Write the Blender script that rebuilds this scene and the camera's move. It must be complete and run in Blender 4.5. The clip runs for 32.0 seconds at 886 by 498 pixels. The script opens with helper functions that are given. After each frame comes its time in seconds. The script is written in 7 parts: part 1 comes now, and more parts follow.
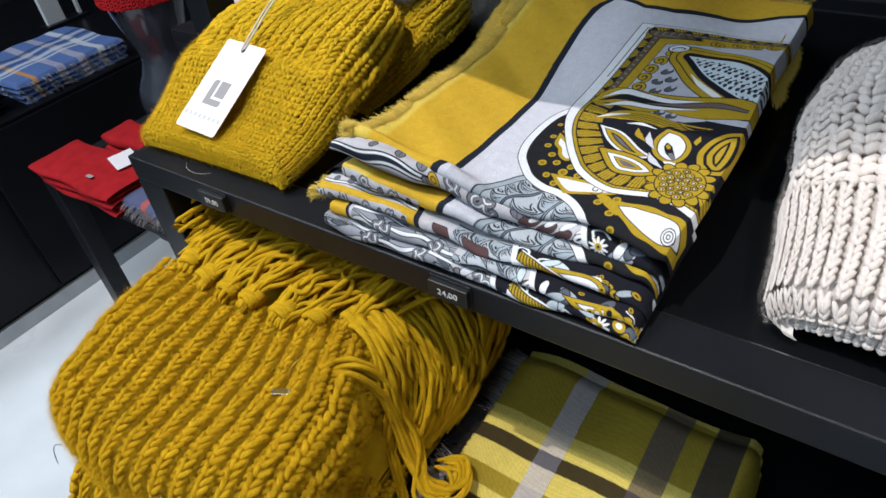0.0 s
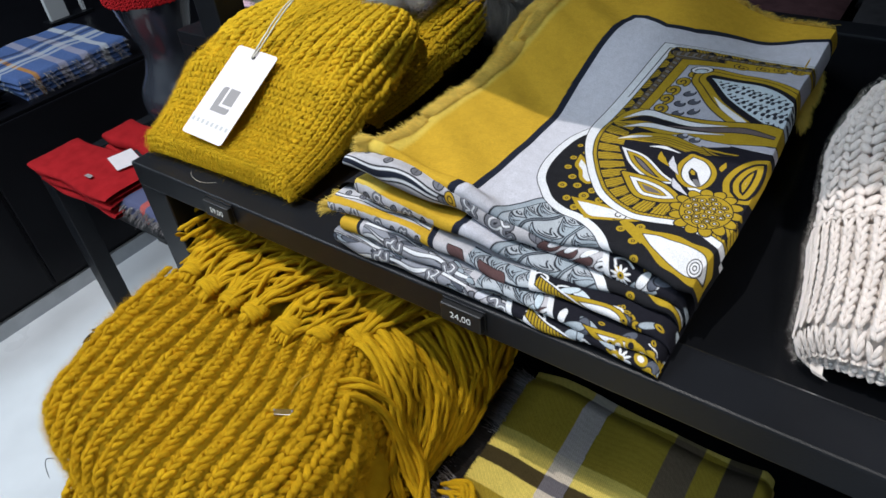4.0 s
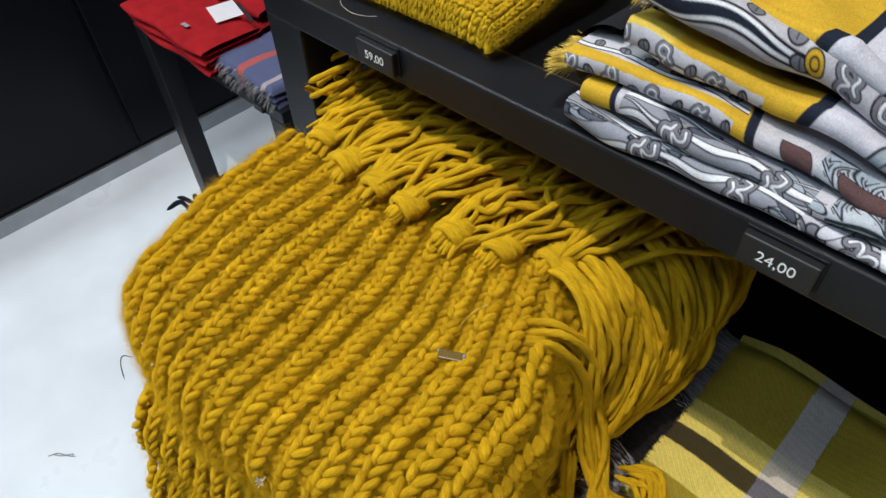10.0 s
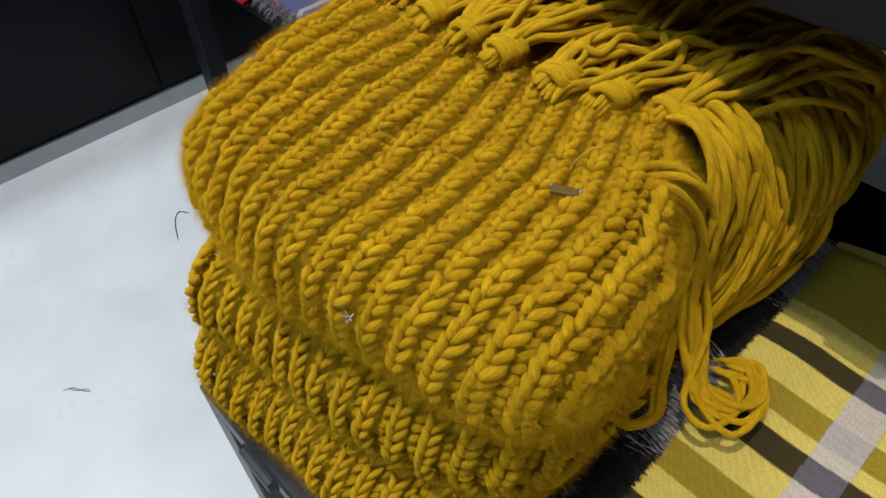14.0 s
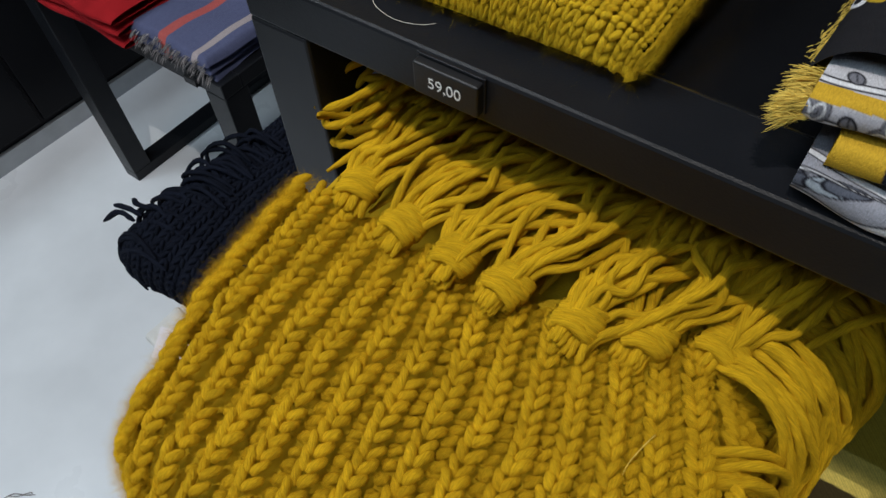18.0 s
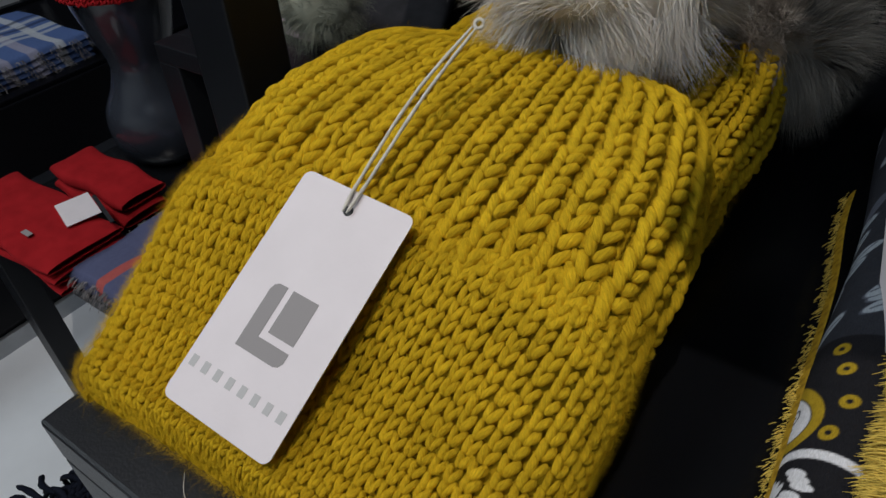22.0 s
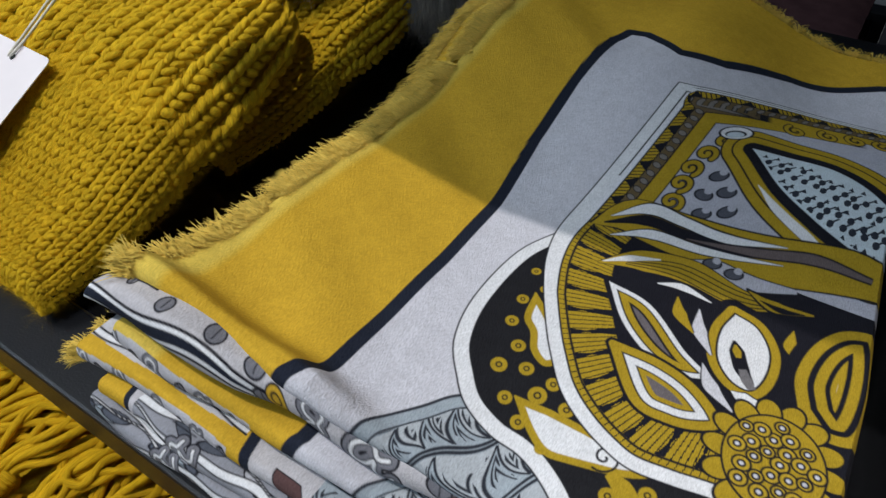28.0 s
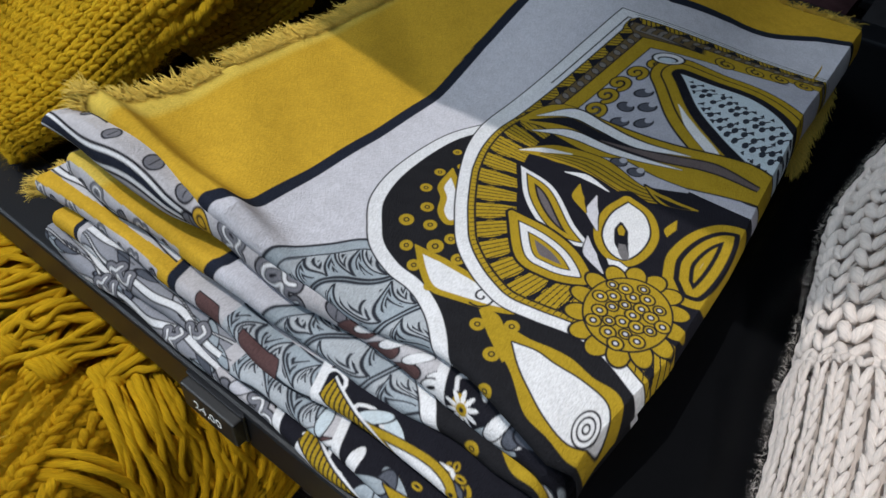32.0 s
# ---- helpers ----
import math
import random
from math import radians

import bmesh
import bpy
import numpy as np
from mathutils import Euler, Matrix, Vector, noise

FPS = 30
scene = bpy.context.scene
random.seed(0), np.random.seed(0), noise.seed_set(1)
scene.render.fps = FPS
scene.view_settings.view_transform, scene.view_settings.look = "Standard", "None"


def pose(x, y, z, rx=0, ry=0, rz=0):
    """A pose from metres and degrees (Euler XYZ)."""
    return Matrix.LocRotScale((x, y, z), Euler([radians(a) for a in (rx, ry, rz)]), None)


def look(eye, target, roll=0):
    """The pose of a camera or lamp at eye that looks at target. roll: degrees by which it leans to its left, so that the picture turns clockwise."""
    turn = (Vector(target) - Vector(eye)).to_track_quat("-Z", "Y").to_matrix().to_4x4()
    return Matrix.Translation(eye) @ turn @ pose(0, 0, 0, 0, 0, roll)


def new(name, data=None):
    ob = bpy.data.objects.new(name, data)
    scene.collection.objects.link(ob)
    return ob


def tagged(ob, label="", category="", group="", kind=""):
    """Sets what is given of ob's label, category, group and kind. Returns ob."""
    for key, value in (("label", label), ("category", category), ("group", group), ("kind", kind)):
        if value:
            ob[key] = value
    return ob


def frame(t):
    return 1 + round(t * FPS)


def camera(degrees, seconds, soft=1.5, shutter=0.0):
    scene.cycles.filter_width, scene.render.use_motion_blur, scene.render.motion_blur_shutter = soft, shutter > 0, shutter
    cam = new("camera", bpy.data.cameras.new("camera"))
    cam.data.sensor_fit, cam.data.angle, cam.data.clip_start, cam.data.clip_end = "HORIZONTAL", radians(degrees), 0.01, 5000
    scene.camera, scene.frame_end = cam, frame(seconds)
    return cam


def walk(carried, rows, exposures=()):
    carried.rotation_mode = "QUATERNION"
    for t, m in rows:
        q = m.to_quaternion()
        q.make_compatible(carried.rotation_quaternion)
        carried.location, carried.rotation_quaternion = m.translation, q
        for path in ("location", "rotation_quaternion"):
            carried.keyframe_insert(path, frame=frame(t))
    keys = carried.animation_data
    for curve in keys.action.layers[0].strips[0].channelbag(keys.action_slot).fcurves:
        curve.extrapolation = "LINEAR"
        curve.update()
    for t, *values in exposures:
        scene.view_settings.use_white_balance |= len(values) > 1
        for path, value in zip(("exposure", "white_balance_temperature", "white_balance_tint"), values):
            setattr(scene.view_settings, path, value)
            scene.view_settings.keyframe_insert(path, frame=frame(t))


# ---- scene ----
cam = camera(66.7, 32.0)
METRES, EYE, TILT, LEAN, TURN = 1.6, 1.40, -39.924, 6.2, 34.191
ROWS = [
    (0.0, 0.0, 0.0, 0.0, 0.0, 0.0, -0.0),
    (0.5, -0.0024, 0.0015, 0.0011, -0.23, -0.32, -1.52),
    (1.0, -0.0054, 0.0012, 0.0032, -0.42, 0.08, -2.13),
    (1.5, -0.0056, 0.0037, 0.0035, -0.1, 0.5, -2.14),
    (2.0, -0.0068, 0.0074, 0.0037, -0.11, 0.56, -2.11),
    (2.5, -0.0049, 0.01, 0.0062, -0.12, 0.48, -2.01),
    (4.5, -0.01, 0.0109, 0.0074, -0.43, 0.48, -1.63),
    (5.0, -0.0145, 0.0131, 0.0087, -0.34, 0.35, -2.02),
    (5.5, -0.0316, 0.0244, 0.0181, 0.01, 0.1, -2.58),
    (6.0, -0.0368, 0.0516, 0.0369, -1.86, 0.6, -2.3),
    (6.5, -0.027, 0.086, 0.0602, -2.21, 0.85, -1.8),
    (7.0, -0.0235, 0.1037, 0.0678, -2.0, -1.08, -1.34),
    (7.5, -0.0167, 0.0963, 0.0719, -1.71, -1.65, -0.76),
    (8.0, -0.0179, 0.0914, 0.0695, -2.09, -0.48, -0.23),
    (8.5, -0.0256, 0.0841, 0.0643, -2.18, -0.41, -0.59),
    (9.0, -0.045, 0.0871, 0.0463, -1.35, -0.11, -3.37),
    (9.5, -0.0685, 0.1, 0.0145, 2.29, -3.77, -6.67),
    (10.0, -0.0777, 0.1237, -0.0075, 5.44, -7.68, -9.3),
    (10.5, -0.0777, 0.1365, -0.0246, 7.8, -10.43, -10.11),
    (11.0, -0.0824, 0.1338, -0.0332, 9.06, -11.93, -10.39),
    (11.5, -0.0869, 0.128, -0.0391, 8.07, -12.24, -11.12),
    (12.0, -0.0945, 0.1133, -0.0479, 8.31, -11.98, -12.19),
    (12.5, -0.1025, 0.1102, -0.0594, 8.34, -10.47, -13.28),
    (13.0, -0.1057, 0.1186, -0.0717, 7.22, -8.69, -13.15),
    (13.5, -0.1015, 0.1216, -0.0748, 6.84, -8.36, -12.57),
    (15.5, -0.1282, 0.2275, -0.0448, 3.55, -15.67, -7.81),
    (16.0, -0.1319, 0.2254, -0.0506, 3.07, -17.95, -6.91),
    (16.5, -0.131, 0.2234, -0.0443, 2.49, -18.06, -6.21),
    (17.0, -0.1285, 0.215, -0.0335, 2.44, -16.11, -5.47),
    (17.5, -0.1392, 0.2045, -0.0083, 1.37, -16.24, -4.94),
    (18.0, -0.1448, 0.2083, 0.0288, -1.49, -13.45, -4.29),
    (18.5, -0.1282, 0.242, 0.062, -1.89, -12.42, -2.69),
    (19.0, -0.1189, 0.2644, 0.0828, -2.06, -11.7, -2.53),
    (19.5, -0.1171, 0.2819, 0.1015, -1.87, -8.08, -3.76),
    (20.0, -0.1101, 0.2899, 0.1113, -1.53, -3.84, -4.21),
    (20.5, -0.1109, 0.2878, 0.1132, -1.84, -1.94, -4.29),
    (21.0, -0.1101, 0.2785, 0.1177, -1.74, -0.94, -4.02),
    (21.5, -0.1101, 0.2657, 0.1198, -2.27, -0.55, -3.7),
    (22.0, -0.1082, 0.2547, 0.1165, -2.45, -0.26, -3.34),
    (22.5, -0.108, 0.2501, 0.1139, -1.43, -1.28, -3.14),
    (23.0, -0.1089, 0.2477, 0.113, -0.84, -1.67, -2.85),
    (23.5, -0.1089, 0.2461, 0.1141, -1.07, -1.28, -2.86),
    (24.0, -0.1097, 0.2429, 0.1132, -1.25, -0.87, -2.89),
    (24.5, -0.1074, 0.2322, 0.1122, -1.9, -0.5, -3.02),
    (25.0, -0.0966, 0.2122, 0.1067, -2.86, 0.03, -2.05),
    (25.5, -0.0827, 0.1809, 0.0963, -4.8, 0.62, 0.25),
    (26.0, -0.0615, 0.1564, 0.0839, -9.27, 1.18, 1.81),
    (26.5, -0.0298, 0.1468, 0.0815, -10.16, 1.02, 1.83),
    (28.5, 0.0242, 0.161, 0.069, -2.71, -3.07, -6.96),
    (29.0, 0.0307, 0.1601, 0.0664, -1.79, -4.04, -8.51),
    (29.5, 0.0341, 0.1573, 0.0667, -1.32, -5.41, -9.68),
    (30.0, 0.034, 0.1542, 0.0659, -1.33, -5.53, -10.72),
    (30.5, 0.0359, 0.1525, 0.0655, -1.85, -5.12, -10.46),
    (31.0, 0.0376, 0.1496, 0.0644, -2.42, -4.52, -10.09),
    (31.5, 0.0382, 0.1454, 0.0604, -2.81, -4.36, -9.91),
    (32.0, 0.0418, 0.1347, 0.0477, -4.39, -4.11, -9.92),
]
walk(cam, [(t, pose(0, 0, EYE, TILT, LEAN, TURN) @ pose(METRES * x, METRES * y, METRES * z, 90 + pitch, roll, yaw)) for t, x, y, z, yaw, pitch, roll in ROWS],
     exposures=[(0, 0.16, 6350, 10.0), (2.5, 0.08, 6350, 10.0), (6, -0.06, 6350, 10.0), (7, -0.15, 6350, 10.0), (8, -0.15, 6350, 10.0), (9, 0.0, 6420, 10.0), (10, 0.14, 6500, 10.0), (11, 0.28, 6620, 10.0), (12, 0.28, 6750, 10.0), (13, 0.1, 6700, 10.0), (15.5, -0.28, 6420, 10.0), (17, -0.42, 6400, 10.0), (18, -0.48, 6480, 10.0), (18.5, -0.15, 6510, 10.0), (19, 0.15, 6550, 10.0), (20, -0.3, 6900, 11.0), (20.5, -0.6, 6820, 11.5), (22, -0.94, 6720, 12.0), (23, -0.66, 6700, 12.0), (24, -0.6, 6620, 11.5), (25, -0.52, 6550, 11.0), (26, -0.14, 6450, 10.0), (28.5, -0.38, 6440, 10.0), (30, -0.32, 6440, 10.0), (32, -0.32, 6430, 10.0)])

# ---- world and lights ----
world = bpy.data.worlds.new("shop_air")
scene.world = world
world.use_nodes = True
world.node_tree.nodes["Background"].inputs[0].default_value = (0.64, 0.80, 1.0, 1)
world.node_tree.nodes["Background"].inputs[1].default_value = 0.022


def lamp(name, kind, place, target, watts, size, colour=(1, 1, 1), cone=None):
    data = bpy.data.lights.new(name, kind)
    data.energy, data.color = watts, colour
    if kind == "AREA":
        data.shape, data.size, data.size_y = "RECTANGLE", size[0], size[1]
    else:
        data.shadow_soft_size = size
        if cone:
            data.spot_size, data.spot_blend = radians(cone), 0.5
    ob = new(name, data)
    ob.matrix_world = look(place, target)
    return ob


lamp("ceiling_spot", "SPOT", (-0.45, -0.25, 3.0), (-0.40, 0.30, 1.05), 112, 0.005, (1.0, 0.955, 0.90), 75)
# Added fill spot that brightens the cream hat; no known fitting there.
lamp("fill_spot_right", "SPOT", (0.75, -0.30, 3.0), (0.24, 0.26, 1.0), 60, 0.03, (1.0, 0.95, 0.88), 27)
# Added fill panels, unseen: soft cool light for shaded cloth, aisle floor and background.
lamp("fill_panel_front", "AREA", (-0.4, -1.3, 3.15), (-0.4, -1.3, 0), 21, (1.2, 0.6), (0.62, 0.82, 1.0))
lamp("fill_panel_aisle", "AREA", (-1.6, -0.1, 3.15), (-1.6, -0.1, 0), 33, (0.6, 1.2), (0.88, 0.94, 1.0))
lamp("fill_panel_far", "AREA", (-2.7, -0.9, 3.15), (-2.7, -0.9, 0), 45, (0.6, 1.2), (0.74, 0.90, 1.0))


# ---- materials ----
def material(name, colour, rough=0.6, metal=0.0, spots=0.0, spot_scale=30.0, bump=0.0, bump_scale=300.0, island=0.0, sheen=0.0,
             colour2=None, attribute="", coat=0.0, stretch=None, shine=None, weave=0.0, weave_scale=1100.0, fibre=0.0):
    """A surface with two scales of unevenness, grain in its relief and, for joined pieces, a tone of its own for each piece."""
    m = bpy.data.materials.new(name)
    m.use_nodes = True
    t = m.node_tree
    b = t.nodes["Principled BSDF"]
    b.inputs["Roughness"].default_value, b.inputs["Metallic"].default_value = rough, metal
    b.inputs["Sheen Weight"].default_value, b.inputs["Sheen Roughness"].default_value = sheen, 0.5
    b.inputs["Coat Weight"].default_value = coat
    if rough > 0.8:  # cloth and wool: hardly any gloss, the nap takes the cloth's own colour
        b.inputs["Specular IOR Level"].default_value = 0.12
        b.inputs["Sheen Tint"].default_value = (*(min(1, c * 1.3) for c in colour), 1)
    if shine is not None:
        b.inputs["Specular IOR Level"].default_value = shine
    where = t.nodes.new("ShaderNodeTexCoord")
    if attribute:
        base = t.nodes.new("ShaderNodeVertexColor")
        base.layer_name = attribute
        out = base.outputs["Color"]
    else:
        base = t.nodes.new("ShaderNodeRGB")
        base.outputs[0].default_value = (*colour, 1)
        out = base.outputs[0]
    if spots:
        n = t.nodes.new("ShaderNodeTexNoise")
        n.inputs["Scale"].default_value, n.inputs["Detail"].default_value = spot_scale, 6
        t.links.new(where.outputs["Object"], n.inputs["Vector"])
        r = t.nodes.new("ShaderNodeMapRange")
        r.inputs["From Min"].default_value, r.inputs["From Max"].default_value = 0.35, 0.7
        t.links.new(n.outputs["Fac"], r.inputs["Value"])
        mix = t.nodes.new("ShaderNodeMix")
        mix.data_type = "RGBA"
        mix.blend_type = "MIX" if colour2 else "MULTIPLY"
        mix.inputs[7].default_value = (*(colour2 or (1 - spots,) * 3), 1)
        t.links.new(r.outputs[0], mix.inputs[0])
        t.links.new(out, mix.inputs[6])
        out = mix.outputs[2]
        rr = t.nodes.new("ShaderNodeMapRange")
        rr.inputs["To Min"].default_value, rr.inputs["To Max"].default_value = rough * 0.85, min(1, rough * 1.2)
        t.links.new(n.outputs["Fac"], rr.inputs["Value"])
        t.links.new(rr.outputs[0], b.inputs["Roughness"])
    if weave:  # single threads, lighter and darker
        n = t.nodes.new("ShaderNodeTexNoise")
        n.inputs["Scale"].default_value, n.inputs["Detail"].default_value = weave_scale, 2
        mp = t.nodes.new("ShaderNodeMapping")
        mp.inputs["Scale"].default_value = stretch or (1, 1, 1)
        t.links.new(where.outputs["Object"], mp.inputs["Vector"])
        t.links.new(mp.outputs[0], n.inputs["Vector"])
        r = t.nodes.new("ShaderNodeMapRange")
        r.inputs["From Min"].default_value, r.inputs["From Max"].default_value = 0.36, 0.64
        r.inputs["To Min"].default_value, r.inputs["To Max"].default_value = 1 - weave, 1 + weave * 0.6
        t.links.new(n.outputs["Fac"], r.inputs["Value"])
        h = t.nodes.new("ShaderNodeHueSaturation")
        t.links.new(r.outputs[0], h.inputs["Value"])
        t.links.new(out, h.inputs["Color"])
        out = h.outputs[0]
    if fibre:  # spun yarn: fine streaks that wind along each strand
        at = t.nodes.new("ShaderNodeAttribute")
        at.attribute_name = "fibre"
        spun = t.nodes.new("ShaderNodeTexNoise")
        spun.inputs["Scale"].default_value, spun.inputs["Detail"].default_value = 4.5, 4
        t.links.new(at.outputs["Vector"], spun.inputs["Vector"])
        r = t.nodes.new("ShaderNodeMapRange")
        r.inputs["From Min"].default_value, r.inputs["From Max"].default_value = 0.32, 0.68
        r.inputs["To Min"].default_value, r.inputs["To Max"].default_value = 1 - fibre, 1 + fibre * 0.7
        t.links.new(spun.outputs["Fac"], r.inputs["Value"])
        h = t.nodes.new("ShaderNodeHueSaturation")
        t.links.new(r.outputs[0], h.inputs["Value"])
        t.links.new(out, h.inputs["Color"])
        out = h.outputs[0]
    if island:
        g = t.nodes.new("ShaderNodeNewGeometry")
        h = t.nodes.new("ShaderNodeHueSaturation")
        r = t.nodes.new("ShaderNodeMapRange")
        r.inputs["To Min"].default_value, r.inputs["To Max"].default_value = 1 - island, 1 + island
        t.links.new(g.outputs["Random Per Island"], r.inputs["Value"])
        t.links.new(r.outputs[0], h.inputs["Value"])
        t.links.new(out, h.inputs["Color"])
        out = h.outputs[0]
    t.links.new(out, b.inputs["Base Color"])
    if bump:
        n = t.nodes.new("ShaderNodeTexNoise")
        n.inputs["Scale"].default_value, n.inputs["Detail"].default_value = bump_scale, 3
        if stretch:
            mp = t.nodes.new("ShaderNodeMapping")
            mp.inputs["Scale"].default_value = stretch
            t.links.new(where.outputs["Object"], mp.inputs["Vector"])
            t.links.new(mp.outputs[0], n.inputs["Vector"])
        else:
            t.links.new(where.outputs["Object"], n.inputs["Vector"])
        bp = t.nodes.new("ShaderNodeBump")
        bp.inputs["Strength"].default_value, bp.inputs["Distance"].default_value = bump, 0.0015
        t.links.new((spun if fibre else n).outputs["Fac"], bp.inputs["Height"])
        t.links.new(bp.outputs[0], b.inputs["Normal"])
    return m


YELLOW = (0.77, 0.490, 0.020)
MUSTARD = (0.655, 0.376, 0.010)
M = dict(
    metal=material("powder_coated_black_metal", (0.011, 0.012, 0.015), 0.36, 0.0, 0.35, 14, 0.12, 900, shine=0.24),
    gloss=material("glossy_black_panel", (0.006, 0.0065, 0.008), 0.24, 0.0, 0.3, 9, 0.02, 200),
    seam=material("bare_steel_trim", (0.55, 0.56, 0.58), 0.25, 1.0),
    floor=material("white_polished_floor", (0.82, 0.83, 0.85), 0.28, 0.0, 0.13, 4.5, 0.05, 40),
    plaster=material("white_plaster", (0.72, 0.72, 0.72), 0.8, 0.0, 0.08, 3, 0.1, 120),
    darkwall=material("anthracite_wall_paint", (0.012, 0.013, 0.015), 0.6, 0.0, 0.3, 4, 0.08, 150, shine=0.2),
    cabinet=material("black_lacquered_cabinet", (0.006, 0.006, 0.008), 0.30, 0.0, 0.3, 3, 0.03, 80, shine=0.14),
    yarn=material("mustard_wool_yarn", YELLOW, 0.95, 0.0, 0.18, 60, 0.9, 1900, 0.09, 0.6, fibre=0.24),
    # Backing under the stitches: the yarn darkened to shade the gaps between them.
    yarn_shaded=material("mustard_wool_shaded_backing", (0.60, 0.375, 0.014), 0.95, 0.0, 0.2, 80, 0.4, 900),
    yarn_scarf=material("ochre_chunky_yarn", MUSTARD, 0.95, 0.0, 0.20, 50, 0.9, 1500, 0.10, 0.6, fibre=0.26),
    yarn_cream=material("cream_chunky_yarn", (0.80, 0.71, 0.66), 0.95, 0.0, 0.10, 60, 0.7, 1500, 0.05, 0.4, fibre=0.13),
    cream_shaded=material("cream_wool_shaded_backing", (0.74, 0.66, 0.61), 0.95, 0.0, 0.15, 80, 0.4, 900),
    # Cream yarn toned a little darker, so the gaps between stitches look shaded.
    navy=material("navy_wool_yarn", (0.006, 0.008, 0.016), 0.9, 0.0, 0.3, 60, 0.5, 1500, 0.2, 0.0),
    red=material("red_wool_knit", (0.36, 0.012, 0.016), 0.9, 0.0, 0.25, 40, 0.5, 900, 0.0, 0.3),
    print=material("printed_cotton", (1, 1, 1), 0.88, 0.0, 0.09, 150, 0.55, 1000, 0.0, 0.0, attribute="print", stretch=(2.2, 0.6, 1.0), weave=0.12, weave_scale=950),
    cloth_yellow=material("mustard_cotton_fringe", (0.80, 0.57, 0.115), 0.9, 0.0, 0.15, 90, 0.3, 1200, 0.15, 0.3),
    fringe_grey=material("grey_and_black_cotton_fringe", (0.25, 0.23, 0.23), 0.9, 0.0, 0.0, 90, 0.3, 1200, 0.6),
    fringe_dark=material("dark_cotton_fringe", (0.02, 0.017, 0.016), 0.9, 0.0, 0.0, 90, 0.3, 1200, 0.3),
    fur=material("pale_grey_faux_fur", (0.95, 0.92, 0.88), 0.75, 0.0, 0.36, 14, 0.0, 1, 0.05, 0.6),
    fur_brown=material("brown_grey_faux_fur", (0.44, 0.385, 0.33), 0.75, 0.0, 0.6, 30, 0.0, 1, 0.35, 0.2),
    fur_green=material("sage_grey_faux_fur", (0.30, 0.31, 0.24), 0.75, 0.0, 0.4, 25, 0.0, 1, 0.25, 0.2),
    card=material("white_card", (0.74, 0.68, 0.70), 0.5, 0.0, 0.05, 40, 0.05, 600),
    grey_print=material("grey_print_ink", (0.26, 0.24, 0.24), 0.55),
    pale_print=material("pale_grey_print_ink", (0.46, 0.45, 0.45), 0.55),
    string=material("white_cotton_string", (0.72, 0.68, 0.60), 0.9, 0.0, 0.2, 200, 0.4, 3000),
    label=material("matt_black_plastic", (0.010, 0.010, 0.011), 0.45, 0.0, 0.2, 60, 0.1, 700),
    ink=material("white_print_ink", (0.85, 0.86, 0.84), 0.5),
    mannequin=material("glossy_black_fibreglass", (0.030, 0.035, 0.046), 0.22, 0.0, 0.1, 6, 0.0, 1, 0.0, 0.0, coat=0.5),
    pink=material("pale_pink_knit", (0.62, 0.42, 0.50), 0.9, 0.0, 0.15, 60, 0.4, 700),
    white_cloth=material("white_folded_cloth", (0.68, 0.66, 0.63), 0.9, 0.0, 0.12, 60, 0.4, 900),
    dark_cloth=material("charcoal_wool_cloth", (0.03, 0.03, 0.034), 0.9, 0.0, 0.3, 50, 0.5, 900),
    plum_cloth=material("plum_brown_cloth", (0.07, 0.035, 0.04), 0.9, 0.0, 0.3, 50, 0.5, 900),
    stick=material("bare_fibre", (0.62, 0.58, 0.5), 0.8),
    clip=material("smoky_plastic", (0.16, 0.105, 0.03), 0.25, 0.0, 0.2, 300),
    steel=material("satin_light_steel", (0.42, 0.44, 0.46), 0.35, 0.6, 0.15, 20),
    ceiling=material("anthracite_ceiling_paint", (0.03, 0.03, 0.033), 0.85, 0.0, 0.05, 2),
)


# ---- mesh tools ----
def link(name, verts, faces, mat, parent=None, label="", smooth=True, colours=None):
    me = bpy.data.meshes.new(name)
    if isinstance(faces, np.ndarray):
        k = faces.shape[1]
        me.vertices.add(len(verts))
        me.vertices.foreach_set("co", np.asarray(verts, np.float32).ravel())
        me.loops.add(faces.size)
        me.loops.foreach_set("vertex_index", faces.astype(np.int32).ravel())
        me.polygons.add(len(faces))
        me.polygons.foreach_set("loop_start", np.arange(0, faces.size, k, dtype=np.int32))
        me.update(calc_edges=True)
    else:
        me.from_pydata([tuple(map(float, v)) for v in verts], [], [tuple(map(int, f)) for f in faces])
    me.polygons.foreach_set("use_smooth", np.full(len(me.polygons), smooth))
    if colours is not None:
        a = me.color_attributes.new("print", "FLOAT_COLOR", "POINT")
        a.data.foreach_set("color", np.c_[colours, np.ones(len(colours))].astype(np.float32).ravel())
    me.materials.append(mat)
    me.update()
    ob = new(name, me)
    if parent:
        ob.parent = parent
    if label:
        ob["label"] = label
    return ob


def part(name, bm, mat, parent=None, label="", smooth=False):
    me = bpy.data.meshes.new(name)
    bm.normal_update()
    bm.to_mesh(me)
    bm.free()
    me.materials.append(mat)
    me.polygons.foreach_set("use_smooth", np.full(len(me.polygons), smooth))
    ob = new(name, me)
    if parent:
        ob.parent = parent
    if label:
        ob["label"] = label
    return ob


def thing(name, label, category, group="", kind="", place=(0, 0, 0)):
    ob = new(name)
    ob.empty_display_size = 0.05
    ob.location = place
    return tagged(ob, label, category, group, kind)


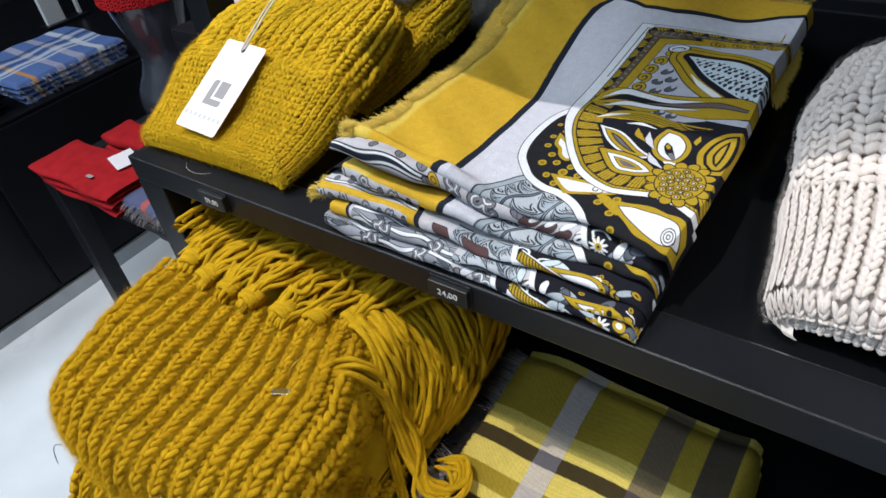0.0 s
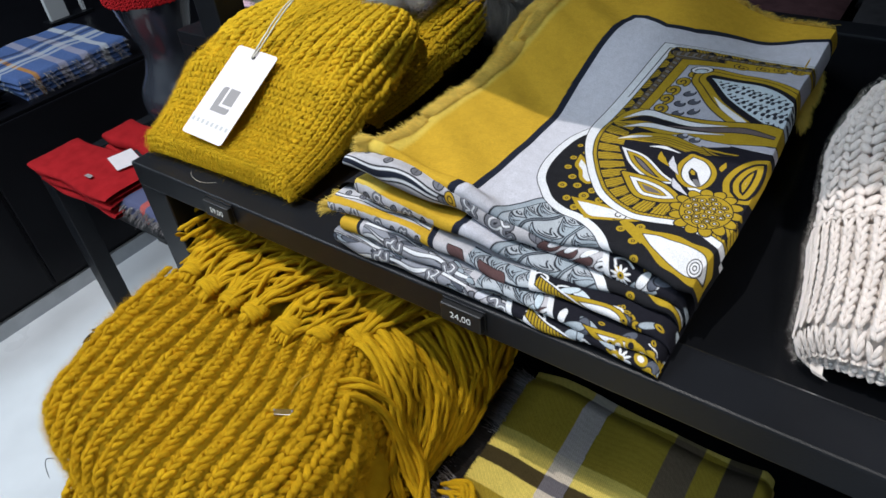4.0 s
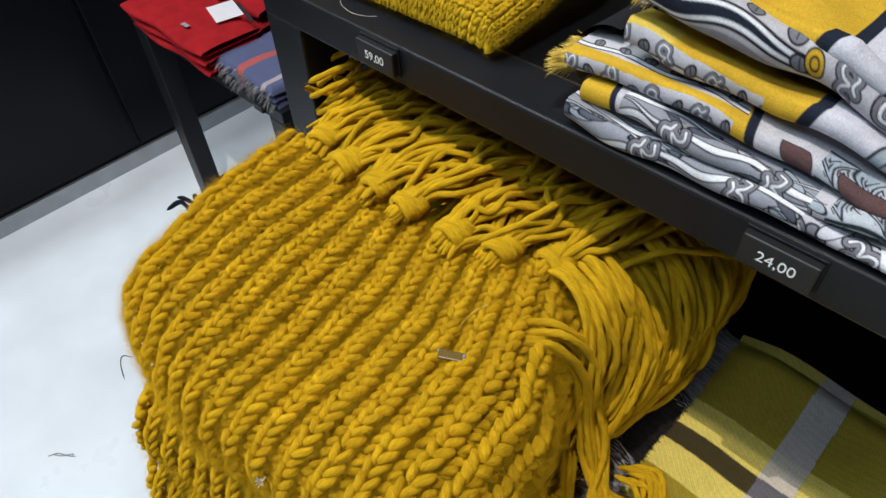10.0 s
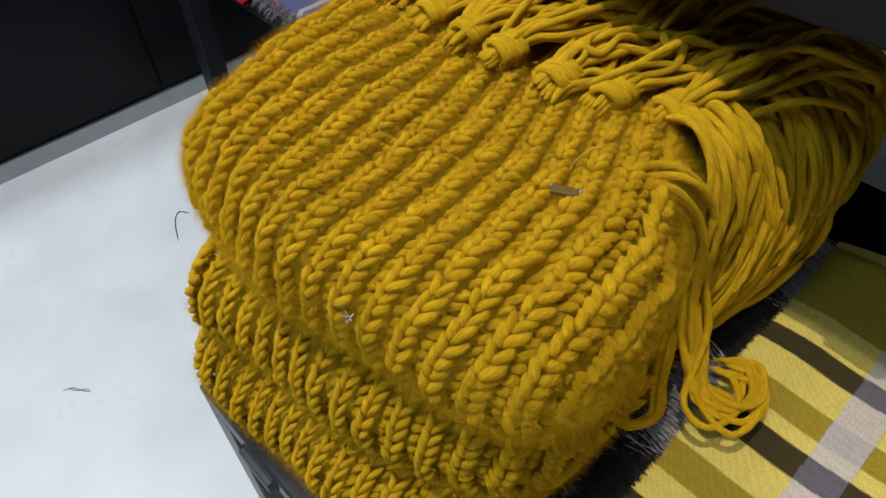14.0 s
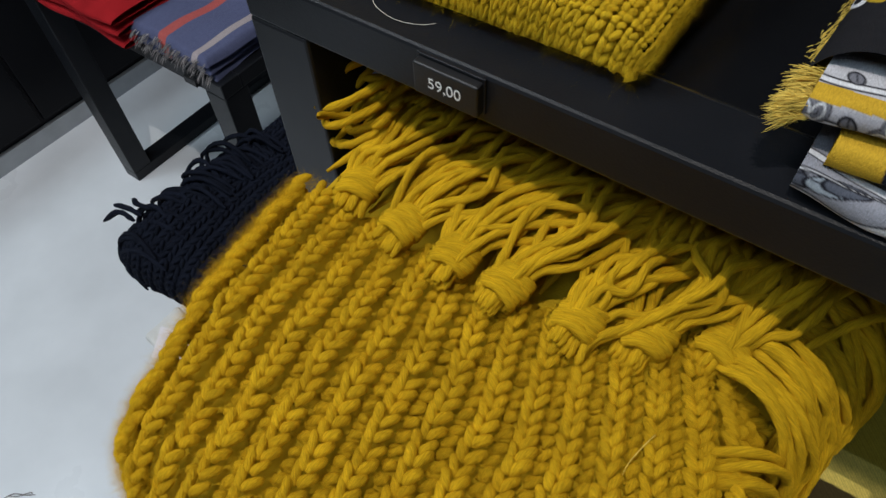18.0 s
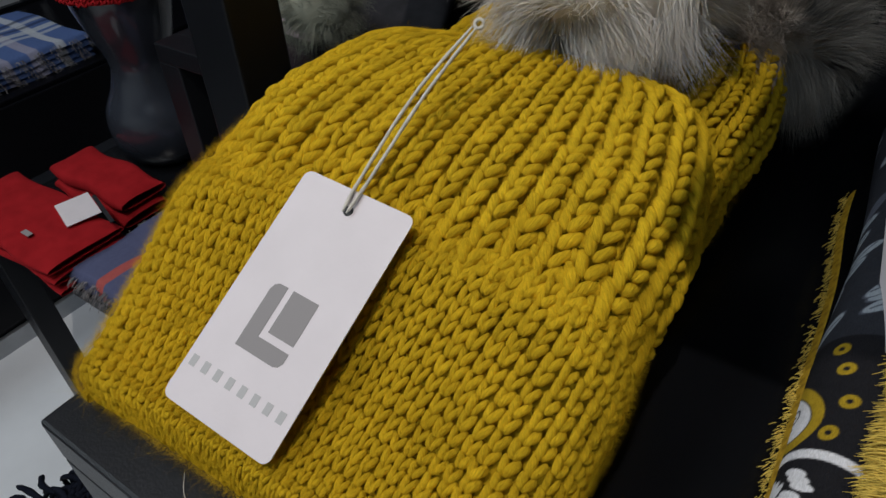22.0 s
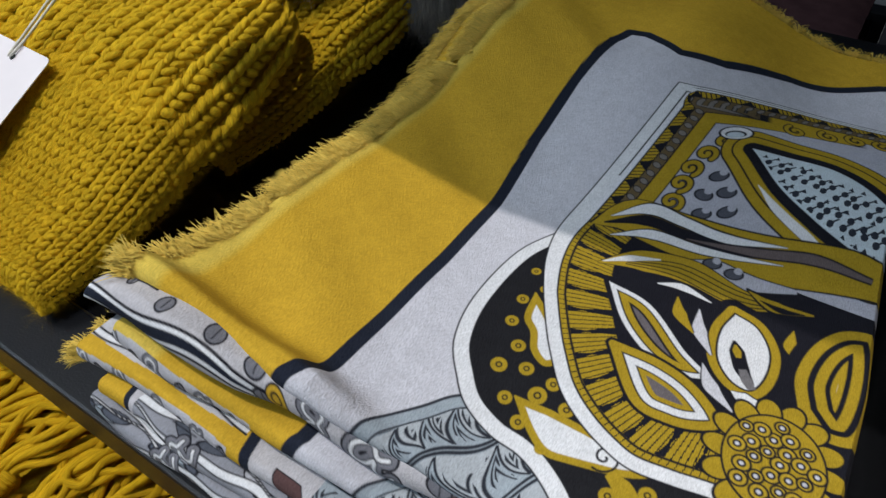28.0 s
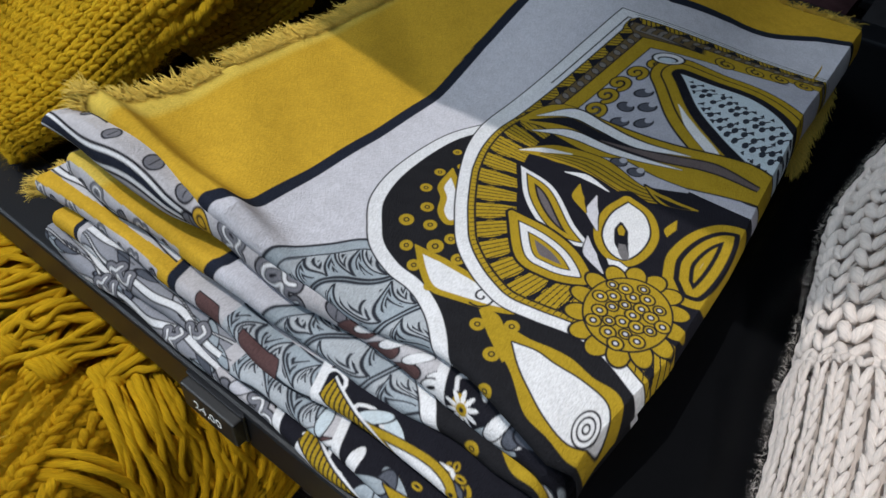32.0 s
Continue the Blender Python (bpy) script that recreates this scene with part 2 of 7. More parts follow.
def box_bm(x0, x1, y0, y1, z0, z1, bevel=0.0015, seg=2):
    bm = bmesh.new()
    bmesh.ops.create_cube(bm, size=1)
    bmesh.ops.transform(bm, matrix=Matrix.Translation(((x0 + x1) / 2, (y0 + y1) / 2, (z0 + z1) / 2)) @ Matrix.Diagonal((x1 - x0, y1 - y0, z1 - z0, 1)), verts=bm.verts)
    if bevel:
        bmesh.ops.bevel(bm, geom=bm.edges[:], offset=bevel, segments=seg, affect="EDGES", profile=0.5)
    return bm


def unit(a):
    return a / np.maximum(np.linalg.norm(a, axis=-1, keepdims=True), 1e-9)


def grid(fn, us, vs):
    """Vertices and quads of the sheet fn(u, v) over the given values."""
    u, v = np.meshgrid(us, vs)
    p = fn(u.ravel(), v.ravel())
    n, m = len(us), len(vs)
    i = (np.arange(m - 1)[:, None] * n + np.arange(n - 1)).ravel()
    return p, np.stack([i, i + 1, i + n + 1, i + n], 1), u.ravel(), v.ravel()


def normal_of(fn, u, v, e=1e-3):
    return unit(np.cross(fn(u + e, v) - fn(u - e, v), fn(u, v + e) - fn(u, v - e)))


def grains(a, b, nrm, width, height, near=False, seed=0):
    """Plump strands from a to b on surfaces of normal nrm, their ends dipping under their neighbours; also how the fibres run on them."""
    rng = np.random.default_rng(seed)
    d = b - a
    long = np.linalg.norm(d, axis=1)[:, None]
    t = unit(d)
    s = unit(np.cross(t, nrm))
    n = np.cross(s, t)
    width, height = np.broadcast_to(width, long.shape), np.broadcast_to(height, long.shape)
    if near:
        sides, rings = 10, ((-1.0, 0.34), (-0.86, 0.66), (-0.6, 0.91), (-0.3, 1.0), (0.0, 1.0), (0.3, 0.98), (0.6, 0.88), (0.86, 0.62), (1.0, 0.32))
    else:
        sides, rings = 6, ((-0.95, 0.45), (-0.5, 0.93), (0.0, 1.0), (0.5, 0.92), (0.95, 0.45))
    ang = np.arange(sides) * 2 * math.pi / sides
    turn = rng.uniform(0, 6.28, long.shape)
    place = rng.uniform(0, 60, long.shape)
    v, fib = [], []
    for k, r in rings:
        c = (a + b) / 2 + d * (0.5 * k) - n * (height * (0.36 * k * k + 0.18 * k)) + s * (width * 0.14 * math.sin(2.8 * k))
        for q in ang:
            g = r * (1 + 0.06 * np.cos(2 * q - 1.6 * k + turn))
            v.append(c + s * (width * g * math.cos(q)) + n * (height * g * math.sin(q)))
            w = q - 1.0 * k
            fib.append(np.concatenate([np.cos(w) + place, np.sin(w) + 0 * place, 0.35 * k + place], 1))
    v.append(a - d * 0.03 - n * height * 0.6), fib.append(np.concatenate([place, 0 * place, place - 0.5], 1))
    v.append(b + d * 0.03 - n * height * 0.8), fib.append(np.concatenate([place, 0 * place, place + 0.5], 1))
    f = []
    first, last = len(rings) * sides, len(rings) * sides + 1
    for i in range(sides):
        j = (i + 1) % sides
        f.append((first, j, i, i))
        for k in range(len(rings) - 1):
            o = k * sides
            f.append((o + i, o + j, o + sides + j, o + sides + i))
        o = (len(rings) - 1) * sides
        f.append((o + i, o + j, last, last))
    return np.stack(v, 1), np.array(f), np.stack(fib, 1)


def pack(v, f):
    """Many copies of one small mesh: (n, k, 3) vertices and its faces, into one; triangles are given as quads with a corner twice."""
    n, k = v.shape[:2]
    allf = (f[None] + (np.arange(n) * k)[:, None, None]).reshape(-1, f.shape[1])
    return v.reshape(-1, 3), allf


def link_pieces(name, v, f, mat, parent, label="", kind="", fib=None):
    verts, faces = pack(v, f)
    tri = faces[:, 2] == faces[:, 3]
    me = bpy.data.meshes.new(name)
    sizes = np.where(tri, 3, 4)
    flat = faces[np.arange(4)[None] < sizes[:, None]]
    me.vertices.add(len(verts))
    me.vertices.foreach_set("co", verts.astype(np.float32).ravel())
    me.loops.add(len(flat))
    me.loops.foreach_set("vertex_index", flat.astype(np.int32))
    me.polygons.add(len(faces))
    me.polygons.foreach_set("loop_start", np.r_[0, np.cumsum(sizes)[:-1]].astype(np.int32))
    me.update(calc_edges=True)
    me.polygons.foreach_set("use_smooth", np.full(len(faces), True))
    if fib is not None:
        run = me.attributes.new("fibre", "FLOAT_VECTOR", "POINT")
        run.data.foreach_set("vector", fib.astype(np.float32).ravel())
    me.materials.append(mat)
    me.update()
    ob = new(name, me)
    ob.parent = parent
    if label:
        ob["label"] = label
    if kind:
        ob["kind"] = kind
    return ob


def strands(paths, radius, sides=6):
    """Tubes along paths: (n, k, 3) points, round with closed ends."""
    p = np.asarray(paths, float)
    n, k = p.shape[:2]
    t = unit(np.gradient(p, axis=1))
    up = np.where(np.abs(t[..., 2:]) > 0.9, np.array([1.0, 0, 0]), np.array([0, 0, 1.0]))
    s = unit(np.cross(t, up))
    m = np.cross(s, t)
    ang = np.arange(sides) * 2 * math.pi / sides
    r = np.broadcast_to(np.asarray(radius, float).reshape(-1, 1, 1) if np.ndim(radius) else radius, (n, k, 1)).copy()
    r[:, 0] *= 0.4
    r[:, -1] *= 0.4
    spin = np.arange(k)[None, :, None] * 0.9
    v = np.concatenate([p + r * (1 + 0.14 * np.cos(2 * (a - spin))) * (math.cos(a) * s + math.sin(a) * m) for a in ang], 1).reshape(n, sides, k, 3).transpose(0, 2, 1, 3).reshape(n, k * sides, 3)
    f = []
    for j in range(k - 1):
        for i in range(sides):
            a, b = j * sides + i, j * sides + (i + 1) % sides
            f.append((a, b, b + sides, a + sides))
    along = np.cumsum(np.linalg.norm(np.diff(p, axis=1, prepend=p[:, :1]), axis=2), 1)[..., None] / np.maximum(r.max(1, keepdims=True), 1e-6)
    w = ang[None, None, :] - 0.22 * along
    shift = np.arange(n)[:, None, None] * 3.7
    fib = np.stack([np.cos(w) + shift, np.sin(w), np.broadcast_to(0.08 * along, w.shape) + shift], -1).reshape(n, k * sides, 3)
    return v, np.array(f), fib


def curve_through(points, n):
    """n points on a smooth curve through a few."""
    p = np.asarray(points, float)
    q = np.vstack([2 * p[0] - p[1], p, 2 * p[-1] - p[-2]])
    s = np.linspace(0, len(p) - 1 - 1e-9, n)
    i, f = s.astype(int), (s % 1)[:, None]
    a, b, c, d = q[i], q[i + 1], q[i + 2], q[i + 3]
    return 0.5 * (2 * b + (c - a) * f + (2 * a - 5 * b + 4 * c - d) * f**2 + (3 * b - a - 3 * c + d) * f**3)


def knit(fn, wales, courses, seed=1, wide=0.45, tall=1.0, lean=0.92, root=0.03, reach=1.22, lift=0.0, narrow=None, jitter=0.07, near=False, flip=1, sides=(-1, 1), phase=0.5):
    """Stitches of two plump slanting legs each, in columns (wales: centre u, half width) and rows (courses: centre v, half height) on the sheet fn.
    narrow and lift vary a column's width and height over u and v."""
    rng = np.random.default_rng(seed)
    uc, du = (np.repeat(np.array(q), len(courses)) for q in zip(*wales))
    vc, dv = (np.tile(np.array(q), len(wales)) for q in zip(*courses))
    vc = vc + dv * np.repeat(rng.uniform(-phase, phase, len(wales)), len(courses)) + dv * rng.normal(0, jitter, len(uc))
    if narrow is not None:
        du = du * narrow(uc, vc)
    out = lift(uc, vc) if callable(lift) else np.full(len(uc), lift)
    drift = rng.normal(0, 0.06, len(uc)) * du
    vs, fibs, faces = [], [], None
    cell = np.linalg.norm(fn(uc + du, vc) - fn(uc - du, vc), axis=1)[:, None] * 0.5
    for side in sides:
        j = rng.normal(0, jitter, (4, len(uc)))
        u0, v0 = uc + side * du * (root + 0.5 * j[0]) + drift, vc - flip * dv * (reach + j[1])
        u1, v1 = uc + side * du * (lean + 0.6 * j[2]) + drift, vc + flip * dv * (reach + j[3])
        nrm = normal_of(fn, (u0 + u1) / 2, (v0 + v1) / 2)
        w = cell * wide * rng.uniform(0.88, 1.12, len(uc))[:, None]
        o = nrm * (out[:, None] + w * rng.normal(0.25, 0.14, len(uc))[:, None])
        v, faces, fib = grains(fn(u0, v0) + o, fn(u1, v1) + o, nrm, w, w * tall, near, seed * 7 + side)
        vs.append(v)
        fibs.append(fib)
    return np.concatenate(vs), faces, np.concatenate(fibs)


def stitches(name, mat, parent, fn, wales, courses, label="", **shape):
    v, f, fib = knit(fn, wales, courses, **shape)
    return link_pieces(name, v, f, mat, parent, label, "stuff", fib)


def fuzz(fn, us, vs, count, length, seed, name, mat, parent, width=0.00012, out=0.0015):
    """Short loose fibres that stand off a sheet."""
    rng = np.random.default_rng(seed)
    u, v = rng.uniform(*us, count), rng.uniform(*vs, count)
    n = normal_of(fn, u, v)
    p = fn(u, v) + n * out
    d = unit(n + rng.normal(0, 0.8, (count, 3))) * (length * rng.uniform(0.3, 1.0, count))[:, None]
    bend = rng.normal(0, 0.25, (count, 3)) * length
    s = unit(np.cross(d, rng.normal(0, 1, (count, 3)))) * width
    w = np.stack([p - s, p + s, p + d * 0.6 + bend * 0.3 + s * 0.7, p + d * 0.6 + bend * 0.3 - s * 0.7, p + d + bend], 1)
    return link_pieces(name, w, np.array([(0, 1, 2, 3), (3, 2, 4, 4)]), mat, parent, kind="stuff")


# ---- the room ----
def slab(name, x0, x1, y0, y1, z0, z1, mat, category):
    ob = part(name, box_bm(x0, x1, y0, y1, z0, z1, 0), mat)
    return tagged(ob, category=category, kind="structure")


slab("floor", -4.6, 3.6, -3.1, 5.1, -0.1, 0.0, M["floor"], "floor")["label"] = "white polished shop floor with faint scuffs"
slab("ceiling", -4.6, 3.6, -3.1, 5.1, 3.2, 3.3, M["ceiling"], "ceiling")["label"] = "plain anthracite shop ceiling"
slab("wall_south", -4.5, 3.5, -3.1, -3.0, 0, 3.2, M["plaster"], "wall")["label"] = "plain white plastered wall"
slab("wall_north", -4.5, 3.5, 5.0, 5.1, 0, 3.2, M["darkwall"], "wall")["label"] = "dark anthracite painted wall"
slab("wall_west", -4.6, -4.5, -3.1, 5.1, 0, 3.2, M["darkwall"], "wall")["label"] = "dark anthracite painted wall"
slab("wall_east", 3.5, 3.6, -3.1, 5.1, 0, 3.2, M["plaster"], "wall")["label"] = "plain white plastered wall"


# ---- tables ----
def nesting_table(name, label, x0, x1, y0, y1, z, rail=0.028, leg=0.043, lip=0.04, trim=False):
    """A square-tube frame on sled feet, with a glossy panel let into its top."""
    t = thing(name, label, "table", "black nesting tables", place=((x0 + x1) / 2, (y0 + y1) / 2, 0))
    ox, oy = (x0 + x1) / 2, (y0 + y1) / 2

    def add(n, a, b, c, d, e, f, mat, bevel=0.0015, lab=""):
        return part(n, box_bm(a - ox, b - ox, c - oy, d - oy, e, f, bevel), mat, t, lab)

    add("front_rail", x0, x1, y0, y0 + lip, z - rail, z, M["metal"], 0.002)
    add("back_rail", x0, x1, y1 - lip, y1, z - rail, z, M["metal"], 0.002)
    for a in (x0, x1 - lip):
        add("side_rail", a, a + lip, y0 + lip, y1 - lip, z - rail, z - 0.0008, M["metal"], 0.002)
    add("panel", x0 + lip + 0.001, x1 - lip - 0.001, y0 + lip + 0.001, y1 - lip - 0.001, z - 0.012, z - 0.0025, M["gloss"], 0.0008, "glossy black inset panel")
    if trim:
        add("trim_strip", x0 + lip, x1 - lip, y0 + lip - 0.0008, y0 + lip + 0.0004, z - 0.004, z - 0.0004, M["seam"], 0, "thin bare steel trim line")
    for a in (x0, x1 - leg):
        for b in (y0, y1 - leg):
            add("leg", a, a + leg, b, b + leg, 0.028, z - rail, M["metal"], 0.002)
        add("foot_rail", a, a + leg, y0, y1, 0.0, 0.028, M["metal"], 0.002)
    return t


nesting_table("display_table", "tall black steel nesting table with glossy inset top", -0.652, 0.56, 0.294, 0.935, 1.057, trim=True)
nesting_table("display_table", "low black steel nesting table pushed under the tall one", -0.563, 0.47, 0.027, 0.643, 0.72, leg=0.032, lip=0.03, trim=True)
nesting_table("display_table", "low black steel table carrying red and navy knitwear", -1.76, -1.17, 0.562, 1.06, 0.553, leg=0.05)
nesting_table("display_table", "very low black steel table under navy knitwear", -0.945, -0.69, 0.2, 0.62, 0.44, leg=0.03)
nesting_table("display_table", "tall dark steel table beside the mannequin head", -1.25, -0.80, 0.76, 1.36, 0.93)
nesting_table("display_table", "black steel table with dark knitwear behind the scarves", -0.75, 0.5, 1.12, 1.62, 0.86)

rack = thing("upright_rack", "tall black square-tube rack carrying an added unseen shade board", "rack", place=(-0.745, 0.52, 0))
part("post", box_bm(-0.021, 0.021, -0.021, 0.021, 0, 2.1, 0.002), M["metal"], rack)
part("foot", box_bm(-0.04, 0.04, -0.15, 0.15, 0, 0.012, 0.002), M["metal"], rack)
# Second post, arm and board added out of view; the board casts the shade.
part("post", box_bm(1.36, 1.402, -0.021, 0.021, 0, 2.1, 0.002), M["metal"], rack)
part("foot", box_bm(1.34, 1.42, -0.15, 0.15, 0, 0.012, 0.002), M["metal"], rack)
part("arm", box_bm(0.0, 1.40, -0.012, 0.012, 1.828, 1.852, 0.001), M["metal"], rack)
part("shade_board", box_bm(0.298, 1.40, -0.314, 0.33, 1.80, 1.825, 0.002), M["metal"], rack, "unseen black board added to cast shade on the table")

cab = thing("wall_cabinet", "low black lacquered wall cabinet on a grey plinth", "cabinet", place=(-2.035, 0.3, 0))
part("body", box_bm(-1.1, 0.0, -2.2, 1.5, 0.05, 0.60, 0.002), M["cabinet"], cab)
part("plinth", box_bm(-1.1, 0.012, -2.2, 1.5, 0.0, 0.05, 0.001), M["steel"], cab, "satin grey metal plinth")
part("door", box_bm(0.001, 0.012, -2.15, 0.225, 0.07, 0.59, 0.002), M["cabinet"], cab)
part("door", box_bm(0.001, 0.012, 0.237, 1.48, 0.07, 0.59, 0.002), M["cabinet"], cab)


# ---- cloth and knit forms ----
def layer_sheet(xc, hw, yf, yb, zc, h, roll=0.03, wob=0.0, seed=0, warp=None):
    """A folded layer of cloth: over the top from the back, round the front fold and back below. u: across, -1 to 1; v: metres along."""
    length = yb - yf - h
    flat = hw - roll
    arc = 1.57 * math.sqrt((roll * roll + h * h) / 2)

    def fn(u, v):
        u, v = np.asarray(u, float), np.asarray(v, float)
        s = np.abs(u) * (flat + arc)
        q = np.clip((s - flat) / arc, 0, 1.02) * math.pi / 2
        thick = h * np.cos(q)
        a = np.clip((v - length) / h, 0, math.pi)
        after = np.clip(v - length - math.pi * h, 0, None)
        y = np.where(v < length, yb - v, yf + h - (0.35 * h + 0.65 * thick) * np.sin(a) + after)
        z = zc + thick * np.cos(a)
        x = xc - np.sign(u) * (np.minimum(s, flat) + roll * np.sin(q)) * (1 - 0.02 * np.cos(a * 2))
        if wob:
            k = seed * 1.7
            z = z + wob * (np.sin(9 * u / 2 + 14 * v + k) + 0.6 * np.sin(17 * v - 7 * u + 2 * k))
            y = y + wob * 1.4 * np.sin(5 * u + k) * np.clip(v / max(length, 0.01), 0, 1)
            x = x + wob * 1.2 * np.sin(23 * v + k)
        p = np.stack([x, y, z], -1)
        return warp(p) if warp else p

    return fn, length, length + math.pi * h


def ribs(n, lo=-1.0, hi=1.0, purl=0.62, bend=lambda w: w):
    """Raised wales and the sunken ones between them, as (centre, half width) in u."""
    e = lambda s: bend(lo + (hi - lo) * s / n)
    mid = [(e(i + 0.5), (e(i + 1) - e(i)) * 0.5 * purl) for i in range(n)]
    return mid, [(e(i), (e(i + 0.5) - e(i - 0.5)) * 0.5 * (1 - purl) * 1.3) for i in range(1, n)]


def rows(v0, v1, n):
    s = (v1 - v0) / n
    return [(v0 + (i + 0.5) * s, s / 2) for i in range(n)]


def fringe_strands(roots, dirs, length, count, seed, spread, n=7, droop=0.5, floor_z=None):
    """Loose threads from each root along its direction, falling by droop."""
    rng = np.random.default_rng(seed)
    out = []
    for p, d in zip(np.asarray(roots, float), np.asarray(dirs, float)):
        for _ in range(count):
            L = length * rng.uniform(0.6, 1.1)
            dd = unit(d + rng.normal(0, spread, 3))
            s = np.linspace(0, 1, n)[:, None]
            bend = rng.normal(0, spread * 0.5, 3)
            q = p + rng.normal(0, 0.0012, 3) + L * (s * dd + s**2 * bend * 0.5) - np.array([0, 0, 1]) * droop * L * s**2
            if floor_z is not None:
                q[:, 2] = np.maximum(q[:, 2], floor_z + rng.uniform(0.0004, 0.003))
            out.append(q)
    return np.array(out)


def yarn(paths, r, name, mat, parent, sides=6, label="", kind=""):
    v, f, fib = strands(paths, r, sides)
    return link_pieces(name, v, f, mat, parent, label, kind, fib)


def ball_of_fur(name, parent, place, radius, mat, count=34000, length=0.034, seed=3, squash=0.8, drop=0.15):
    rng = np.random.default_rng(seed)
    d = unit(rng.normal(0, 1, (count, 3)))
    root = np.asarray(place) + d * radius * 0.55 * np.array([1, 1, squash])
    # locks share a lean
    centres = unit(rng.normal(0, 1, (60, 3)))
    leans = rng.normal(0, 0.55, (60, 3))
    lean = leans[np.argmax(d @ centres.T, 1)]
    L = (length * rng.uniform(0.6, 1.15, count))[:, None]
    dirn = unit(d + lean * 0.95 + rng.normal(0, 0.14, d.shape))
    side = unit(np.cross(dirn, rng.normal(0, 1, d.shape)))
    w = 0.00016
    mid = root + dirn * L * 0.55 + rng.normal(0, 0.0015, d.shape)
    tip = root + dirn * L + lean * 0.006 - np.array([0, 0, drop]) * L + rng.normal(0, 0.002, d.shape)
    v = np.stack([root - side * w, root + side * w, mid + side * w * 0.8, mid - side * w * 0.8, tip], 1)
    fur = link_pieces(name, v, np.array([(0, 1, 2, 3), (3, 2, 4, 4)]), mat, parent, kind="stuff")
    bm = bmesh.new()
    bmesh.ops.create_icosphere(bm, subdivisions=3, radius=radius * 0.66)
    for q in bm.verts:
        q.co *= 1 + 0.12 * noise.noise(q.co * 60)
        q.co.z *= squash
        q.co += Vector(place)
    part("core", bm, mat, fur, smooth=True)


# ---- the pompom hats ----
HAT_X = -0.540


def hat_sheet(m=None, puff=1.0):
    """A beanie laid flat: u round it, -1 to 1, v from its brim, 0, to its crown, 1."""
    vs = np.array([0, 0.06, 0.2, 0.4, 0.6, 0.75, 0.88, 0.96, 1.0])
    half = np.array([0.1030, 0.1045, 0.1105, 0.1145, 0.1085, 0.1085, 0.1035, 0.099, 0.086])
    lie = np.array([0.001, -0.0006, -0.0046, -0.006, -0.0035, -0.0025, -0.003, -0.004, -0.005])
    yy = np.array([0.0, 0.011, 0.040, 0.083, 0.126, 0.157, 0.190, 0.216, 0.232])
    top = np.array([0.0285, 0.031, 0.042, 0.074, 0.0910, 0.0965, 0.0975, 0.0960, 0.0910]) * puff
    low = np.array([0.002, 0.001, 0.001, 0.003, 0.010, 0.022, 0.036, 0.048, 0.060]) * puff

    def fn(u, v):
        u, v = np.asarray(u, float), np.clip(np.asarray(v, float), -0.14, 1.02)
        a, t, b = np.interp(v, vs, half), np.interp(v, vs, top), np.interp(v, vs, low)
        turn = np.clip(-v / 0.09, 0, 1.4)
        t = t - (t - b) * 0.9 * np.clip(turn - 0.25, 0, 1) ** 1.2
        a = a - 0.003 * np.clip(turn, 0, 1)
        hh = (t - b) / 2
        flat, roll = 0.74 * a, 0.26 * a
        arc = 2.06 * np.sqrt((roll * roll + hh * hh) / 2)
        s = np.abs(u) * (flat + arc)
        turn_q = np.clip((s - flat) / arc, 0, 1) * radians(118)
        x = np.sign(u) * (np.minimum(s, flat) + roll * np.sin(turn_q))
        z = (t + b) / 2 + hh * np.cos(turn_q) - 0.10 * hh * np.minimum(s / flat, 1) ** 2 * np.clip(np.cos(turn_q), 0, 1)
        y = np.interp(v, vs, yy) - 0.0045 * np.sin(np.clip(turn, 0, 1) * math.pi * 0.6) - 0.012 * (x / 0.1) ** 2 * np.clip(v - 0.1, 0, 1)
        p = np.stack([x + np.interp(v, vs, lie), y, z], -1)
        if m is not None:
            mm = np.array(m)
            p = p @ mm[:3, :3].T + mm[:3, 3]
        return p

    return fn


